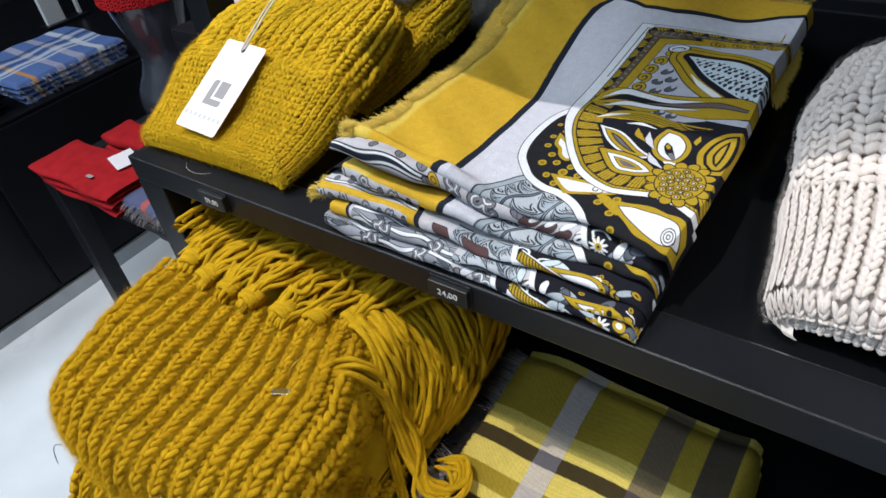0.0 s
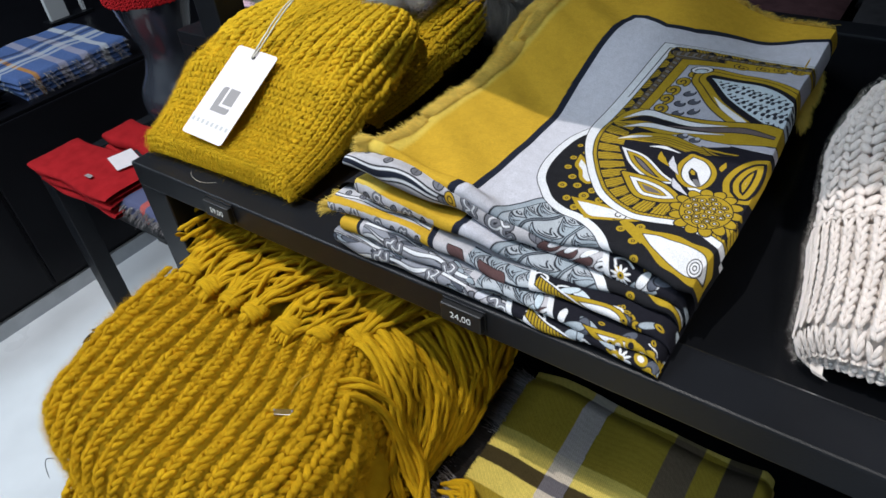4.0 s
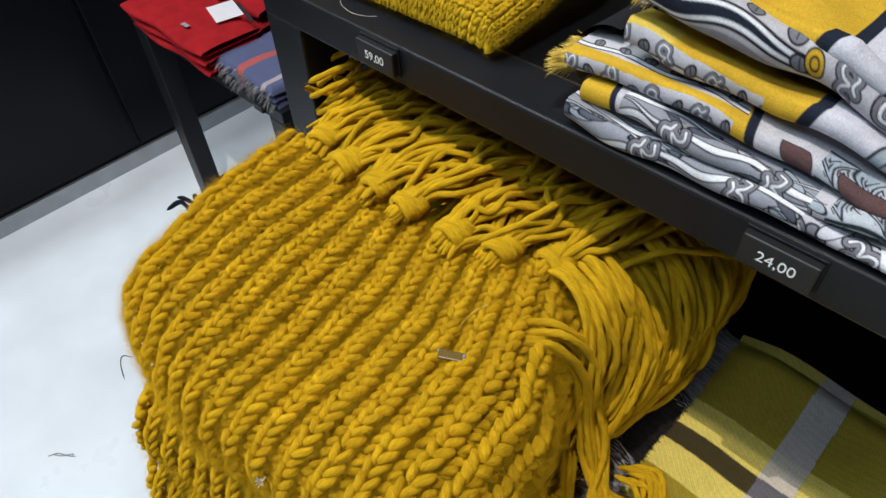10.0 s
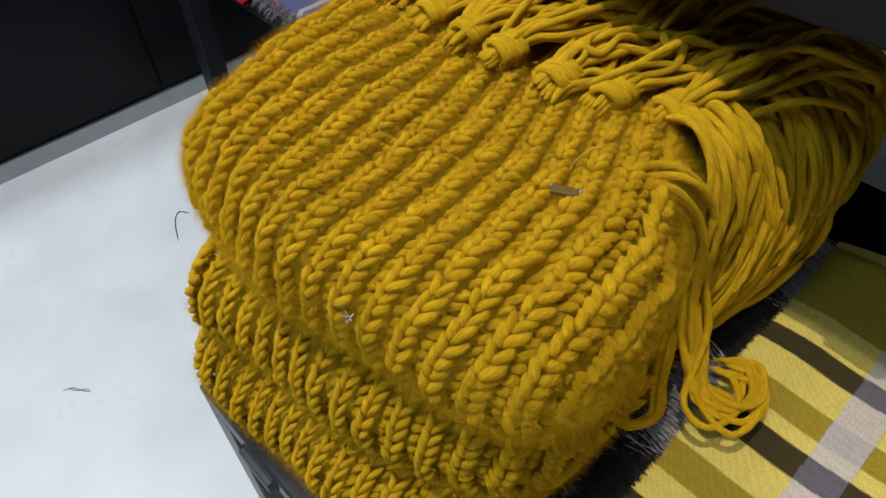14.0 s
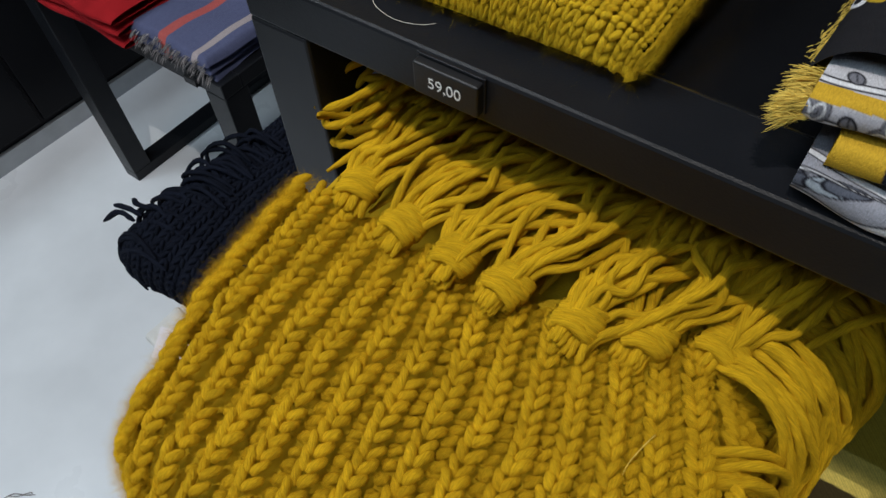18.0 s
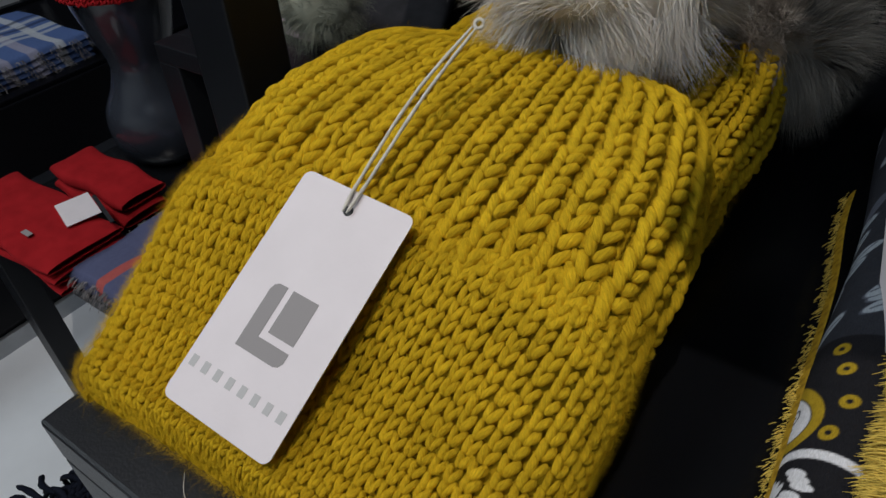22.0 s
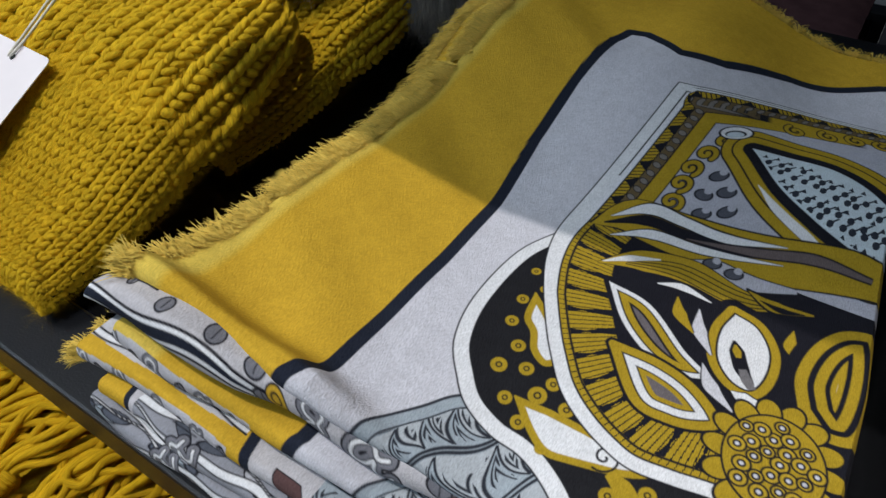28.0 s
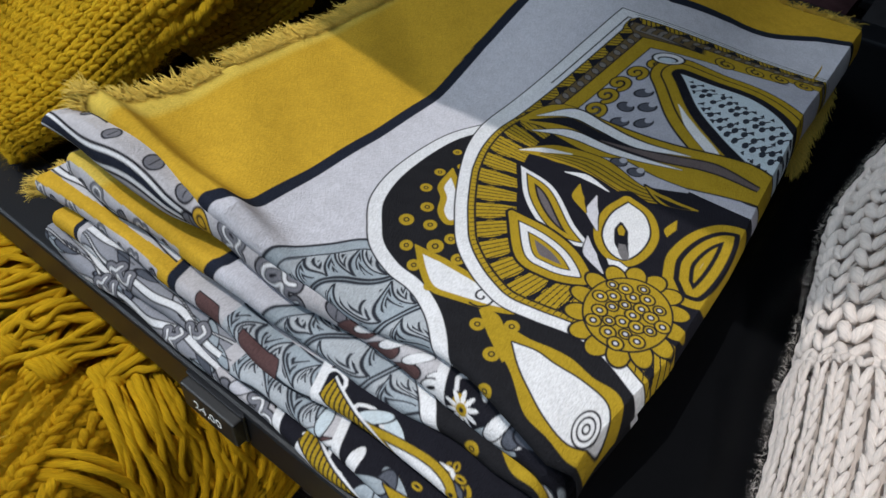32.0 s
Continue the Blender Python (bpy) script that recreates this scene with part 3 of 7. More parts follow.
def pompom_hat(label, m, seed, fur, pom, radius, near=True):
    t = thing("pompom_beanie", label, "hat", "mustard pompom beanies", place=tuple(m.translation))
    inv = Matrix.Translation(-m.translation)
    fn = hat_sheet(inv @ m)
    # Sheet under the hat's stitches, toned darker than the yarn as shade in the gaps.
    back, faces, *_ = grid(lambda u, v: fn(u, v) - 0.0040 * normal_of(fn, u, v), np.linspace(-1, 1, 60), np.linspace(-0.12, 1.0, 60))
    link("backing_sheet", back, faces, M["yarn_shaded"], t)
    # a smooth band that opens into ribs towards the crown; the outer columns stand apart all the way down
    rise = lambda u, v: np.clip((v - 0.40 - 0.035 * np.sin(17 * u) - 0.10 * np.abs(u)) * 7, 0, 1)
    side_gap = lambda u: np.clip((np.abs(u) - 0.62) * 6, 0, 1)
    set_out = lambda w: 0.985 * w * (0.80 + 0.20 * w * w)  # the columns lie closer on top than at the sides
    wales = lambda n: [((set_out(2 * (i + 1) / n - 1) + set_out(2 * i / n - 1)) / 2, (set_out(2 * (i + 1) / n - 1) - set_out(2 * i / n - 1)) / 2) for i in range(n)]
    stitches("knitted_band", M["yarn"], t, fn, wales(44), rows(-0.11, 0.47, 23), seed=seed, near=near, wide=0.50, lean=0.74, root=0.10, reach=1.14, jitter=0.08, phase=0.15, narrow=lambda u, v: 1 - 0.08 * side_gap(u), lift=lambda u, v: 0.0008 * side_gap(u) - 0.0030 * rise(u, v))
    stitches("ribbed_crown", M["yarn"], t, fn, wales(21), rows(0.40, 1.0, 19), seed=seed + 1, near=near, wide=0.43, tall=0.95, reach=1.42, root=0.12, lean=0.86, jitter=0.10, narrow=lambda u, v: 0.90 - 0.06 * rise(u, v), lift=lambda u, v: -0.0022 + 0.0052 * rise(u, v))
    between = [(set_out(2 * i / 21 - 1), 0.4 * 0.985 / 21) for i in range(1, 21)]
    stitches("sunken_stitches", M["yarn"], t, fn, between, rows(0.44, 0.99, 22), seed=seed + 2, wide=0.72, root=-0.5, lean=0.6, reach=1.0, flip=-1, sides=(1,), lift=-0.0016)
    fuzz(fn, (-1, 1), (-0.1, 1.0), 130000 if near else 16000, 0.0040, seed + 5, "wool_fuzz", M["yarn"], t, 0.00003, 0.0030)
    fuzz(fn, (-1, 1), (-0.12, -0.03), 1300, 0.012, seed + 6, "wool_fuzz", M["yarn"], t, 0.000016, 0.002)
    ball_of_fur("pompom", t, inv @ Vector(pom), radius, M[fur], seed=seed + 7)
    return t, fn


H1 = pose(HAT_X, 0.322, 1.0585, 0, 0, 1.5)
hat1, hat1_fn = pompom_hat("mustard chunky knit beanie with pale fur pompom, lying flat", H1, 11, "fur", (-0.531, 0.596, 1.193), 0.083)
H2 = pose(-0.552, 0.474, 1.0585, 0, 0, -4) @ Matrix.Diagonal((0.98, 1.0, 0.74, 1))
hat2, _ = pompom_hat("mustard knit beanie half hidden under another, brown fur pompom", H2, 31, "fur_brown", (-0.462, 0.698, 1.125), 0.058, False)


# hang tag on its string


def rounded_card(w, h, r, thick, hole=None):
    """A card in its own plane, w by h, centred."""
    bm = bmesh.new()
    pts = []
    for cx, cy, a0 in ((w / 2 - r, h / 2 - r, 0), (-w / 2 + r, h / 2 - r, 90), (-w / 2 + r, -h / 2 + r, 180), (w / 2 - r, -h / 2 + r, 270)):
        for k in range(5):
            a = radians(a0 + k * 22.5)
            pts.append((cx + r * math.cos(a), cy + r * math.sin(a), 0))
    f = bm.faces.new([bm.verts.new(p) for p in pts])
    ext = bmesh.ops.extrude_face_region(bm, geom=[f])
    bmesh.ops.translate(bm, verts=[v for v in ext["geom"] if isinstance(v, bmesh.types.BMVert)], vec=(0, 0, thick))
    bmesh.ops.recalc_face_normals(bm, faces=bm.faces[:])
    return bm


def flat_shape(pts, z, thick=0.0001):
    bm = bmesh.new()
    f = bm.faces.new([bm.verts.new((x, y, z)) for x, y in pts])
    ext = bmesh.ops.extrude_face_region(bm, geom=[f])
    bmesh.ops.translate(bm, verts=[v for v in ext["geom"] if isinstance(v, bmesh.types.BMVert)], vec=(0, 0, thick))
    bmesh.ops.recalc_face_normals(bm, faces=bm.faces[:])
    return bm


def basis(origin, right, up):
    r = Vector(right).normalized()
    n = r.cross(Vector(up)).normalized()
    u = n.cross(r)
    return Matrix(((r.x, u.x, n.x, origin[0]), (r.y, u.y, n.y, origin[1]), (r.z, u.z, n.z, origin[2]), (0, 0, 0, 1)))


TAG_C = Vector((-0.5515, 0.366, 1.1215))
tag = thing("hang_tag", "white card hang tag with grey emblem on white string", "tag")
tag.matrix_world = basis(TAG_C, (0.056, 0.0005, -0.004), (0.004, 0.089, 0.051))
W, HT = 0.0545, 0.1035
tag_card = part("card", rounded_card(W, HT, 0.0035, 0.0006), M["card"], tag)
part("punch_hole", flat_shape([(0.0 + 0.0022 * math.cos(a * 0.5236), 0.043 + 0.0022 * math.sin(a * 0.5236)) for a in range(12)], 0.0006), M["label"], tag_card, "dark punched hole")
# emblem: an open bracket and a bar, and a row of small bars below
br = [(x, y - 0.0035) for x, y in ((-0.0113, 0.0055), (-0.0105, 0.0080), (-0.0085, 0.0093), (-0.0042, 0.0093), (-0.0042, -0.0118), (0.0113, -0.0118), (0.0113, -0.0158), (0.0100, -0.0178), (0.0080, -0.0186), (-0.0113, -0.0186))]
part("emblem", flat_shape(br, 0.00062), M["grey_print"], tag_card, "grey printed bracket emblem")
part("emblem", flat_shape([(-0.0015, 0.0058), (0.0113, 0.0058), (0.0113, -0.0123), (-0.0015, -0.0123)], 0.00062), M["grey_print"], tag_card, "grey printed bar emblem")
for k in range(8):
    x = -0.0245 + k * 0.00645
    part("printed_bar", flat_shape([(x, -0.0330), (x + 0.0030, -0.0330), (x + 0.0030, -0.0375), (x, -0.0375)], 0.00062), M["pale_print"], tag_card, "small pale grey printed bar")
hole = tag.matrix_world @ Vector((0, 0.043, 0.001))
tie = Vector((-0.543, 0.494, 1.190))
inv = tag.matrix_world.inverted()
pth = []
for k in (-1, 1):
    mid = (hole + tie) / 2 + Vector((0.0022 * k, 0, 0.007))
    pth.append(curve_through([inv @ (hole + Vector((0.001 * k, -0.002, 0.0005))), inv @ (hole + Vector((0.002 * k, 0.012, 0.008))), inv @ mid, inv @ (tie + Vector((0.001 * k, -0.01, 0.0)))], 24))
yarn(np.array(pth), 0.0008, "string", M["string"], tag, 6, "white twisted cotton string")
kn = [tie + Vector((0.0022 * math.cos(a), -0.006 + 0.0012 * math.sin(a), 0.0016 * math.sin(a))) for a in np.linspace(0, 6.3, 12)]
yarn(np.array([[tuple(inv @ q) for q in kn]]), 0.0009, "string_knot", M["string"], tag)

# a stray thread on the shelf before the hat
thr = thing("loose_thread", "thin pale loose thread curled on the black shelf", "thread")
pts = curve_through([(-0.575, 0.313, 1.0582), (-0.566, 0.306, 1.0585), (-0.552, 0.303, 1.0583), (-0.540, 0.306, 1.0584), (-0.534, 0.311, 1.0583)], 26)
yarn(np.array([pts]), 0.00014, "thread", M["stick"], thr)


# ---- price holders ----
def text_mesh(body, size, mat, parent, place):
    cu = bpy.data.curves.new("price", "FONT")
    cu.body, cu.size, cu.align_x, cu.align_y = body, size, "CENTER", "CENTER"
    cu.extrude = 0.00008
    ob = new("price", cu)
    dg = bpy.context.evaluated_depsgraph_get()
    me = bpy.data.meshes.new_from_object(ob.evaluated_get(dg))
    bpy.data.objects.remove(ob)
    me.materials.clear()
    me.materials.append(mat)
    o = new("price", me)
    o.parent = parent
    o.matrix_local = pose(*place, 90, 0, 0)
    o["label"] = "white price reading " + body
    return o


def price_holder(body, x, y, z, w=0.036, h=0.0175, tilt=0):
    t = thing("price_holder", "small black plastic price holder on a table edge", "price tag", "price holders", place=(x, y, z))
    block = part("block", box_bm(-w / 2, w / 2, -0.006, 0.0, -h / 2, h / 2, 0.001), M["label"], t)
    part("backing", box_bm(-w / 2 - 0.001, w / 2 + 0.001, -0.001, 0.0005, -h / 2 - 0.001, h / 2 + 0.002, 0.0005), M["metal"], t)
    part("clip", box_bm(-w / 2, w / 2, -0.0015, 0.006, h / 2 + 0.001, h / 2 + 0.0022, 0.0004), M["metal"], t)
    if body:
        text_mesh(body, 0.0085, M["ink"], block, (0, -0.0062, 0))
    return t


price_holder("59,00", -0.513, 0.2935, 1.045)
price_holder("24,00", -0.238, 0.2935, 1.045)
price_holder("", -0.478, 0.0265, 0.703, 0.04, 0.014)
price_holder("", -1.245, 0.5615, 0.535, 0.03, 0.014)
price_holder("", -1.62, 0.5615, 0.545, 0.02, 0.01)


# ---- chunky scarves under the shelf ----
def laid(front, back, left, right, rise):
    """Lays a straight folded scarf, 2 wide and 1 long, between its front and back edges (y over x) and its sides (x over y)."""
    at = lambda table, k: np.interp(k, [a for a, b in table], [b for a, b in table])

    def warp(p):
        s, w = p[..., 0], p[..., 1]
        x = -0.437 + 0.14 * s
        for _ in range(3):
            y = at(front, x) + (at(back, x) - at(front, x)) * w
            x = (at(left, y) + at(right, y)) / 2 + s * (at(right, y) - at(left, y)) / 2
        return np.stack([x, y, p[..., 2] + rise * np.clip((y - 0.08) / 0.1, 0, 1) * (0.45 + 0.55 * np.clip((-0.36 - x) / 0.15, 0, 1))], -1)

    return warp


def chunky_scarf(label, zc, h, warp, length, seed, full, n_rib, course, v_from=0.0):
    t = thing("chunky_knit_scarf", label, "scarf", "folded ochre knit scarves")
    # along the sheet: v over the top in shares of its length, then round the front fold and back underneath
    bulge = h / length

    def fn(u, v):
        u, v = np.asarray(u, float), np.asarray(v, float)
        arc = 0.30
        q = np.clip((np.abs(u) - (1 - arc)) / arc, 0, 1.02) * math.pi / 2
        s = np.sign(u) * (np.minimum(np.abs(u), 1 - arc) + arc * 0.66 * np.sin(q)) / (1 - arc + arc * 0.66)
        thick = np.cos(q)
        a = np.clip((v - 1 + bulge) / bulge, 0, math.pi)
        after = np.clip(v - 1 + bulge - math.pi * bulge, 0, None)
        w = np.where(v < 1 - bulge, 1 - v, bulge - bulge * (0.4 + 0.6 * thick) * np.sin(a) + after)
        k = seed * 1.7
        z = zc + h * thick * np.cos(a) + 0.0028 * (np.sin(4.5 * u + 3.0 * v + k) + 0.6 * np.sin(4.2 * v - 7 * u + 2 * k))
        w = w + 0.012 * np.sin(5 * u + k) * np.clip(v, 0, 1)
        return warp(np.stack([-s, w, z], -1))

    end = 1 - bulge + math.pi * bulge
    # Sheet under the ribs in the darkened yarn tone, painting shade between them.
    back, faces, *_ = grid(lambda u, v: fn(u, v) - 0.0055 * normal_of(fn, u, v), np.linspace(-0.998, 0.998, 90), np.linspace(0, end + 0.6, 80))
    link("backing_sheet", back, faces, M["yarn_shaded"], t)
    v1 = end + 0.35
    n = int((v1 - v_from) * length / course * 1.13)
    columns = [(-0.985 + (i + 0.5) * 1.97 / n_rib, 0.985 / n_rib) for i in range(n_rib)]
    dense = lambda u: np.clip((-0.56 - u) * 7, 0, 1)  # the flank beside the tassel is knitted close
    wave = lambda u, v: 0.0012 * np.sin(40 * v + 9 * u)
    stitches("raised_rib", M["yarn_scarf"], t, fn, columns, rows(v_from, v1, n), seed=seed, near=full, wide=0.42, tall=1.0, root=0.06, lean=0.88, reach=1.38, jitter=0.11, flip=-1,
             narrow=lambda u, v: 0.62 + 0.08 * dense(u), lift=lambda u, v: 0.0044 - 0.002 * dense(u) + wave(u, v) - 0.012 * np.clip((-0.86 - u) * 12, 0, 1) * np.clip((0.5 - v) * 6, 0, 1))
    gaps = [(-0.985 + i * 1.97 / n_rib, 0.42 * 0.985 / n_rib) for i in range(1, n_rib)]
    stitches("sunken_rib", M["yarn_scarf"], t, fn, gaps, rows(v_from, v1, n), seed=seed + 1, near=full, wide=0.60, tall=1.0, root=-0.75, lean=0.45, reach=0.92, jitter=0.14, sides=(1,), lift=lambda u, v: -0.0012 - 0.002 * dense(u))
    stitches("sunken_rib", M["yarn_scarf"], t, fn, gaps, rows(v_from, v1, n), seed=seed + 3, wide=0.58, tall=0.9, root=-0.9, lean=0.95, reach=0.34, jitter=0.14, sides=(1,), lift=lambda u, v: -0.0036 - 0.002 * dense(u))
    fuzz(fn, (-1, 1), (v_from, v1), 210000 if full else 50000, 0.0085, seed + 2, "wool_fuzz", M["yarn_scarf"], t, 0.000034, 0.0058)
    return t, fn


FLAT_BACK = ((-0.7, 0.42), (-0.2, 0.42))
chunky_scarf("ochre chunky knit scarf at the foot of the pile", 0.755, 0.032, laid(((-0.565, 0.050), (-0.545, 0.035), (-0.45, 0.037), (-0.395, 0.044), (-0.35, 0.074), (-0.318, 0.104), (-0.30, 0.130)), FLAT_BACK,
             ((0.03, -0.555), (0.10, -0.575), (0.2, -0.582)), ((0.08, -0.318), (0.18, -0.305), (0.3, -0.305)), 0.0), 0.37, 71, False, 16, 0.0094, 0.72)
chunky_scarf("ochre chunky knit scarf folded in the middle of the pile", 0.822, 0.040, laid(((-0.565, 0.060), (-0.54, 0.045), (-0.47, 0.058), (-0.417, 0.067), (-0.345, 0.086), (-0.307, 0.104), (-0.29, 0.125)), FLAT_BACK,
             ((0.04, -0.556), (0.1, -0.574), (0.2, -0.584)), ((0.1, -0.298), (0.18, -0.294), (0.3, -0.30)), 0.0), 0.36, 81, False, 16, 0.0094, 0.68)
top_scarf, scarf_fn = chunky_scarf("ochre chunky knit scarf with knotted fringe on top", 0.902, 0.043,
                                   laid(((-0.57, 0.083), (-0.52, 0.075), (-0.45, 0.073), (-0.40, 0.083), (-0.35, 0.092), (-0.30, 0.108), (-0.28, 0.128)), ((-0.60, 0.262), (-0.46, 0.262), (-0.41, 0.266), (-0.38, 0.277), (-0.35, 0.294), (-0.33, 0.310)),
                                        ((0.06, -0.567), (0.08, -0.582), (0.13, -0.593), (0.18, -0.606), (0.26, -0.612)), ((0.08, -0.305), (0.11, -0.291), (0.15, -0.289), (0.2, -0.293), (0.25, -0.317), (0.29, -0.340), (0.31, -0.350)), 0.010), 0.21, 91, True, 17, 0.0088)

# knots and fringe of the top scarf
rng = np.random.default_rng(5)
KNOTS = ((-0.357, 0.292, 0.012, 0.9), (-0.388, 0.274, 0.018, 1.0), (-0.419, 0.262, 0.022, 0.8), (-0.457, 0.258, 0.034, 1.0), (-0.488, 0.258, 0.042, 1.0), (-0.523, 0.260, 0.030, 1.0), (-0.560, 0.268, 0.012, 1.0))
fringe = []
for i, (kx, ky, sweep, length) in enumerate(KNOTS):
    turn = radians(-14 + 3 * i + rng.normal(0, 6))
    along, across = np.array([math.sin(-turn), math.cos(turn), 0.12]), np.array([math.cos(turn), math.sin(turn), 0.0])
    p = np.array([kx, ky, 0.9580 + 0.0035 * min(i, 3)])
    wraps = []
    for k in range(6):
        a = np.linspace(-0.4, 2 * math.pi + 0.3, 20)
        wide = 0.0104 * (0.86 + 0.16 * math.sin((k + 0.5) / 6 * math.pi)) * rng.uniform(0.94, 1.06)
        high = 0.0068 * rng.uniform(0.9, 1.1)
        slip, tilt = (k - 2.5) * 0.0027, rng.normal(0.2, 0.13)
        wraps.append(p + across * (wide * np.cos(a))[:, None] + along * (slip + tilt * wide * np.cos(a + 0.3) * 0.5)[:, None] + np.array([0, 0, 1.0]) * (high * np.sin(a))[:, None])
    yarn(np.array(wraps), 0.0029, "fringe_knot", M["yarn_scarf"], top_scarf, 7)
    for k in range(17):
        fan = rng.normal(0, 1)
        o = across * fan * 0.0038 + np.array([0, 0, rng.normal(0, 0.003)])
        lift = rng.uniform(0.004, 0.018)
        reach = length * rng.uniform(0.8, 1.15)
        side = sweep * rng.uniform(0.7, 1.35) + fan * 0.010
        wave = rng.normal(0, 0.006, (4, 3)) * np.array([1, 0.6, 0.5])
        q = [p - along * 0.016 + o * 1.1 - np.array([0, 0, 0.004]), p - along * 0.004 + o, p + o + along * 0.014 + across * fan * 0.004 + np.array([0, 0, lift * 0.5]), p + o + np.array([side * 0.35, 0.036 * reach, lift]) + across * fan * 0.004 + wave[0], p + o + np.array([side * 0.75, 0.062 * reach, lift * 0.9]) + wave[1],
             p + o + np.array([side * 1.05, 0.090 * reach, lift * 0.2 - 0.006]) + wave[2], p + o + np.array([side * 1.25, 0.118 * reach, -0.045]) + wave[3], p + o + np.array([side * 1.35, 0.128 * reach, -0.100]) + wave[3]]
        fringe.append(curve_through(q, 30))
fringe = np.array(fringe)
fringe[..., 2] = np.minimum(fringe[..., 2], 1.015)
fringe[..., 0] = np.maximum(fringe[..., 0], -0.628)
yarn(fringe, 0.0024, "fringe", M["yarn_scarf"], top_scarf, 7, "thick loose yarn fringe", "stuff")
curls = []
for i in range(16):  # loose curls at the back left corner
    o = rng.normal(0, [0.006, 0.008, 0.006])
    r, a0, turns = rng.uniform(0.014, 0.026), rng.uniform(0, 6.28), rng.uniform(2.6, 4.6)
    a = a0 + np.linspace(0, turns, 18)
    curls.append(np.stack([-0.588 + o[0] + r * np.cos(a), 0.312 + o[1] + r * 0.9 * np.sin(a), 0.978 + o[2] + 0.012 * np.sin(1.3 * a)], 1))
yarn(np.array(curls), 0.0024, "fringe", M["yarn_scarf"], top_scarf, 7, "", "stuff")

# the scarves beneath, folded behind the fringe, their own fringe hanging at the back and over the right flank
lower = thing("chunky_knit_scarf", "ochre knit scarf ends with hanging yarn fringe behind the pile", "scarf", "folded ochre knit scarves")
brink = lambda y: np.interp(y, (0.22, 0.27, 0.30, 0.35, 0.39, 0.43, 0.50), (-0.318, -0.308, -0.299, -0.286, -0.279, -0.283, -0.305))


def body(u, v):
    """The folded ends: u across, v from the back over the top and down the right side."""
    u, v = np.asarray(u, float), np.asarray(v, float)
    y = 0.50 - 0.27 * u
    out = brink(y) - 0.012
    a = np.clip((v - 0.62) / 0.16, 0, 1) * math.pi / 2
    x = np.where(v < 0.62, -0.60 + (out - 0.045 + 0.60) * v / 0.62, out - 0.045 + 0.045 * np.sin(a))
    z = 0.938 - 0.028 * (1 - np.cos(a)) - np.clip(v - 0.78, 0, 1) / 0.22 * 0.150 + 0.004 * np.sin(9 * v + 5 * u)
    return np.stack([x - 0.010 * np.clip((v - 0.86) / 0.14, 0, 1), y, z], -1)


# Body in the darkened yarn tone, painted shade between the strands over it.
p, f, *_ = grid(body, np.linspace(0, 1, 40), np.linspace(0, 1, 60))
link("folded_body", p, f, M["yarn_shaded"], lower)
stitches("knitted_side", M["yarn_scarf"], lower, body, [((i + 0.5) / 13, 0.5 / 13) for i in range(13)], rows(0.5, 1.0, 26), seed=45, wide=0.5, tall=1.1, narrow=lambda u, v: 0.74 + 0 * u, lift=0.002)
paths = []
for i in range(190):  # behind the knots
    x = -0.60 + 0.27 * rng.random()
    y = 0.338 + rng.normal(0, 0.02) + 0.05 * (x + 0.6)
    z = 0.962 + rng.normal(0, 0.010)
    lean = rng.normal(0.03, 0.02)
    paths.append(curve_through([(x, y - 0.03, z - 0.004), (x + lean * 0.4, y + 0.015, z + 0.008), (x + lean, y + 0.05, z - 0.012), (x + lean * 1.5, y + 0.085 + rng.normal(0, 0.01), z - 0.06), (x + lean * 1.7, y + 0.09, 0.80 + 0.03 * rng.random())], 18))
paths = np.array(paths)
paths[..., 0] = np.minimum(paths[..., 0], brink(paths[..., 1]) - 0.006)
yarn(paths, 0.0025, "fringe", M["yarn_scarf"], lower, 6, "", "stuff")
paths = []
for i in range(88):  # strands over the right flank, swept forward at their ends
    y = 0.30 + 0.17 * rng.random()
    x = brink(y) + rng.normal(0, 0.0025)
    e = rng.normal(0, [0.002, 0.007, 0.006], (3, 3))
    paths.append(curve_through([(x - 0.075, y + 0.004, 0.955 + rng.normal(0, 0.004)), (x - 0.030, y, 0.948 + rng.normal(0, 0.003)), np.array((x - 0.002, y - 0.004, 0.915)) + e[0], np.array((x + 0.004, y - 0.014, 0.872)) + e[1], np.array((x - 0.004, y - 0.034, 0.828)) + e[1], np.array((x - 0.016, y - 0.058, 0.790)) + e[2]], 22))
yarn(np.array(paths), 0.0025, "fringe", M["yarn_scarf"], lower, 6, "", "stuff")
paths = []
for i in range(26):  # strands of the last knot, over the corner
    y = 0.268 + 0.040 * rng.random()
    x = brink(y) + rng.normal(0, 0.003)
    e = rng.normal(0, [0.003, 0.006, 0.005], (2, 3))
    paths.append(curve_through([(x - 0.050, y + 0.012, 0.957), (x - 0.030, y + 0.006, 0.962 + rng.normal(0, 0.003)), (x - 0.010, y, 0.950), np.array((x - 0.001, y - 0.004, 0.918)) + e[0], np.array((x, y - 0.010, 0.875)) + e[1], np.array((x - 0.004, y - 0.022, 0.835)) + e[1]], 20))
yarn(np.array(paths), 0.0025, "fringe", M["yarn_scarf"], lower, 6, "", "stuff")
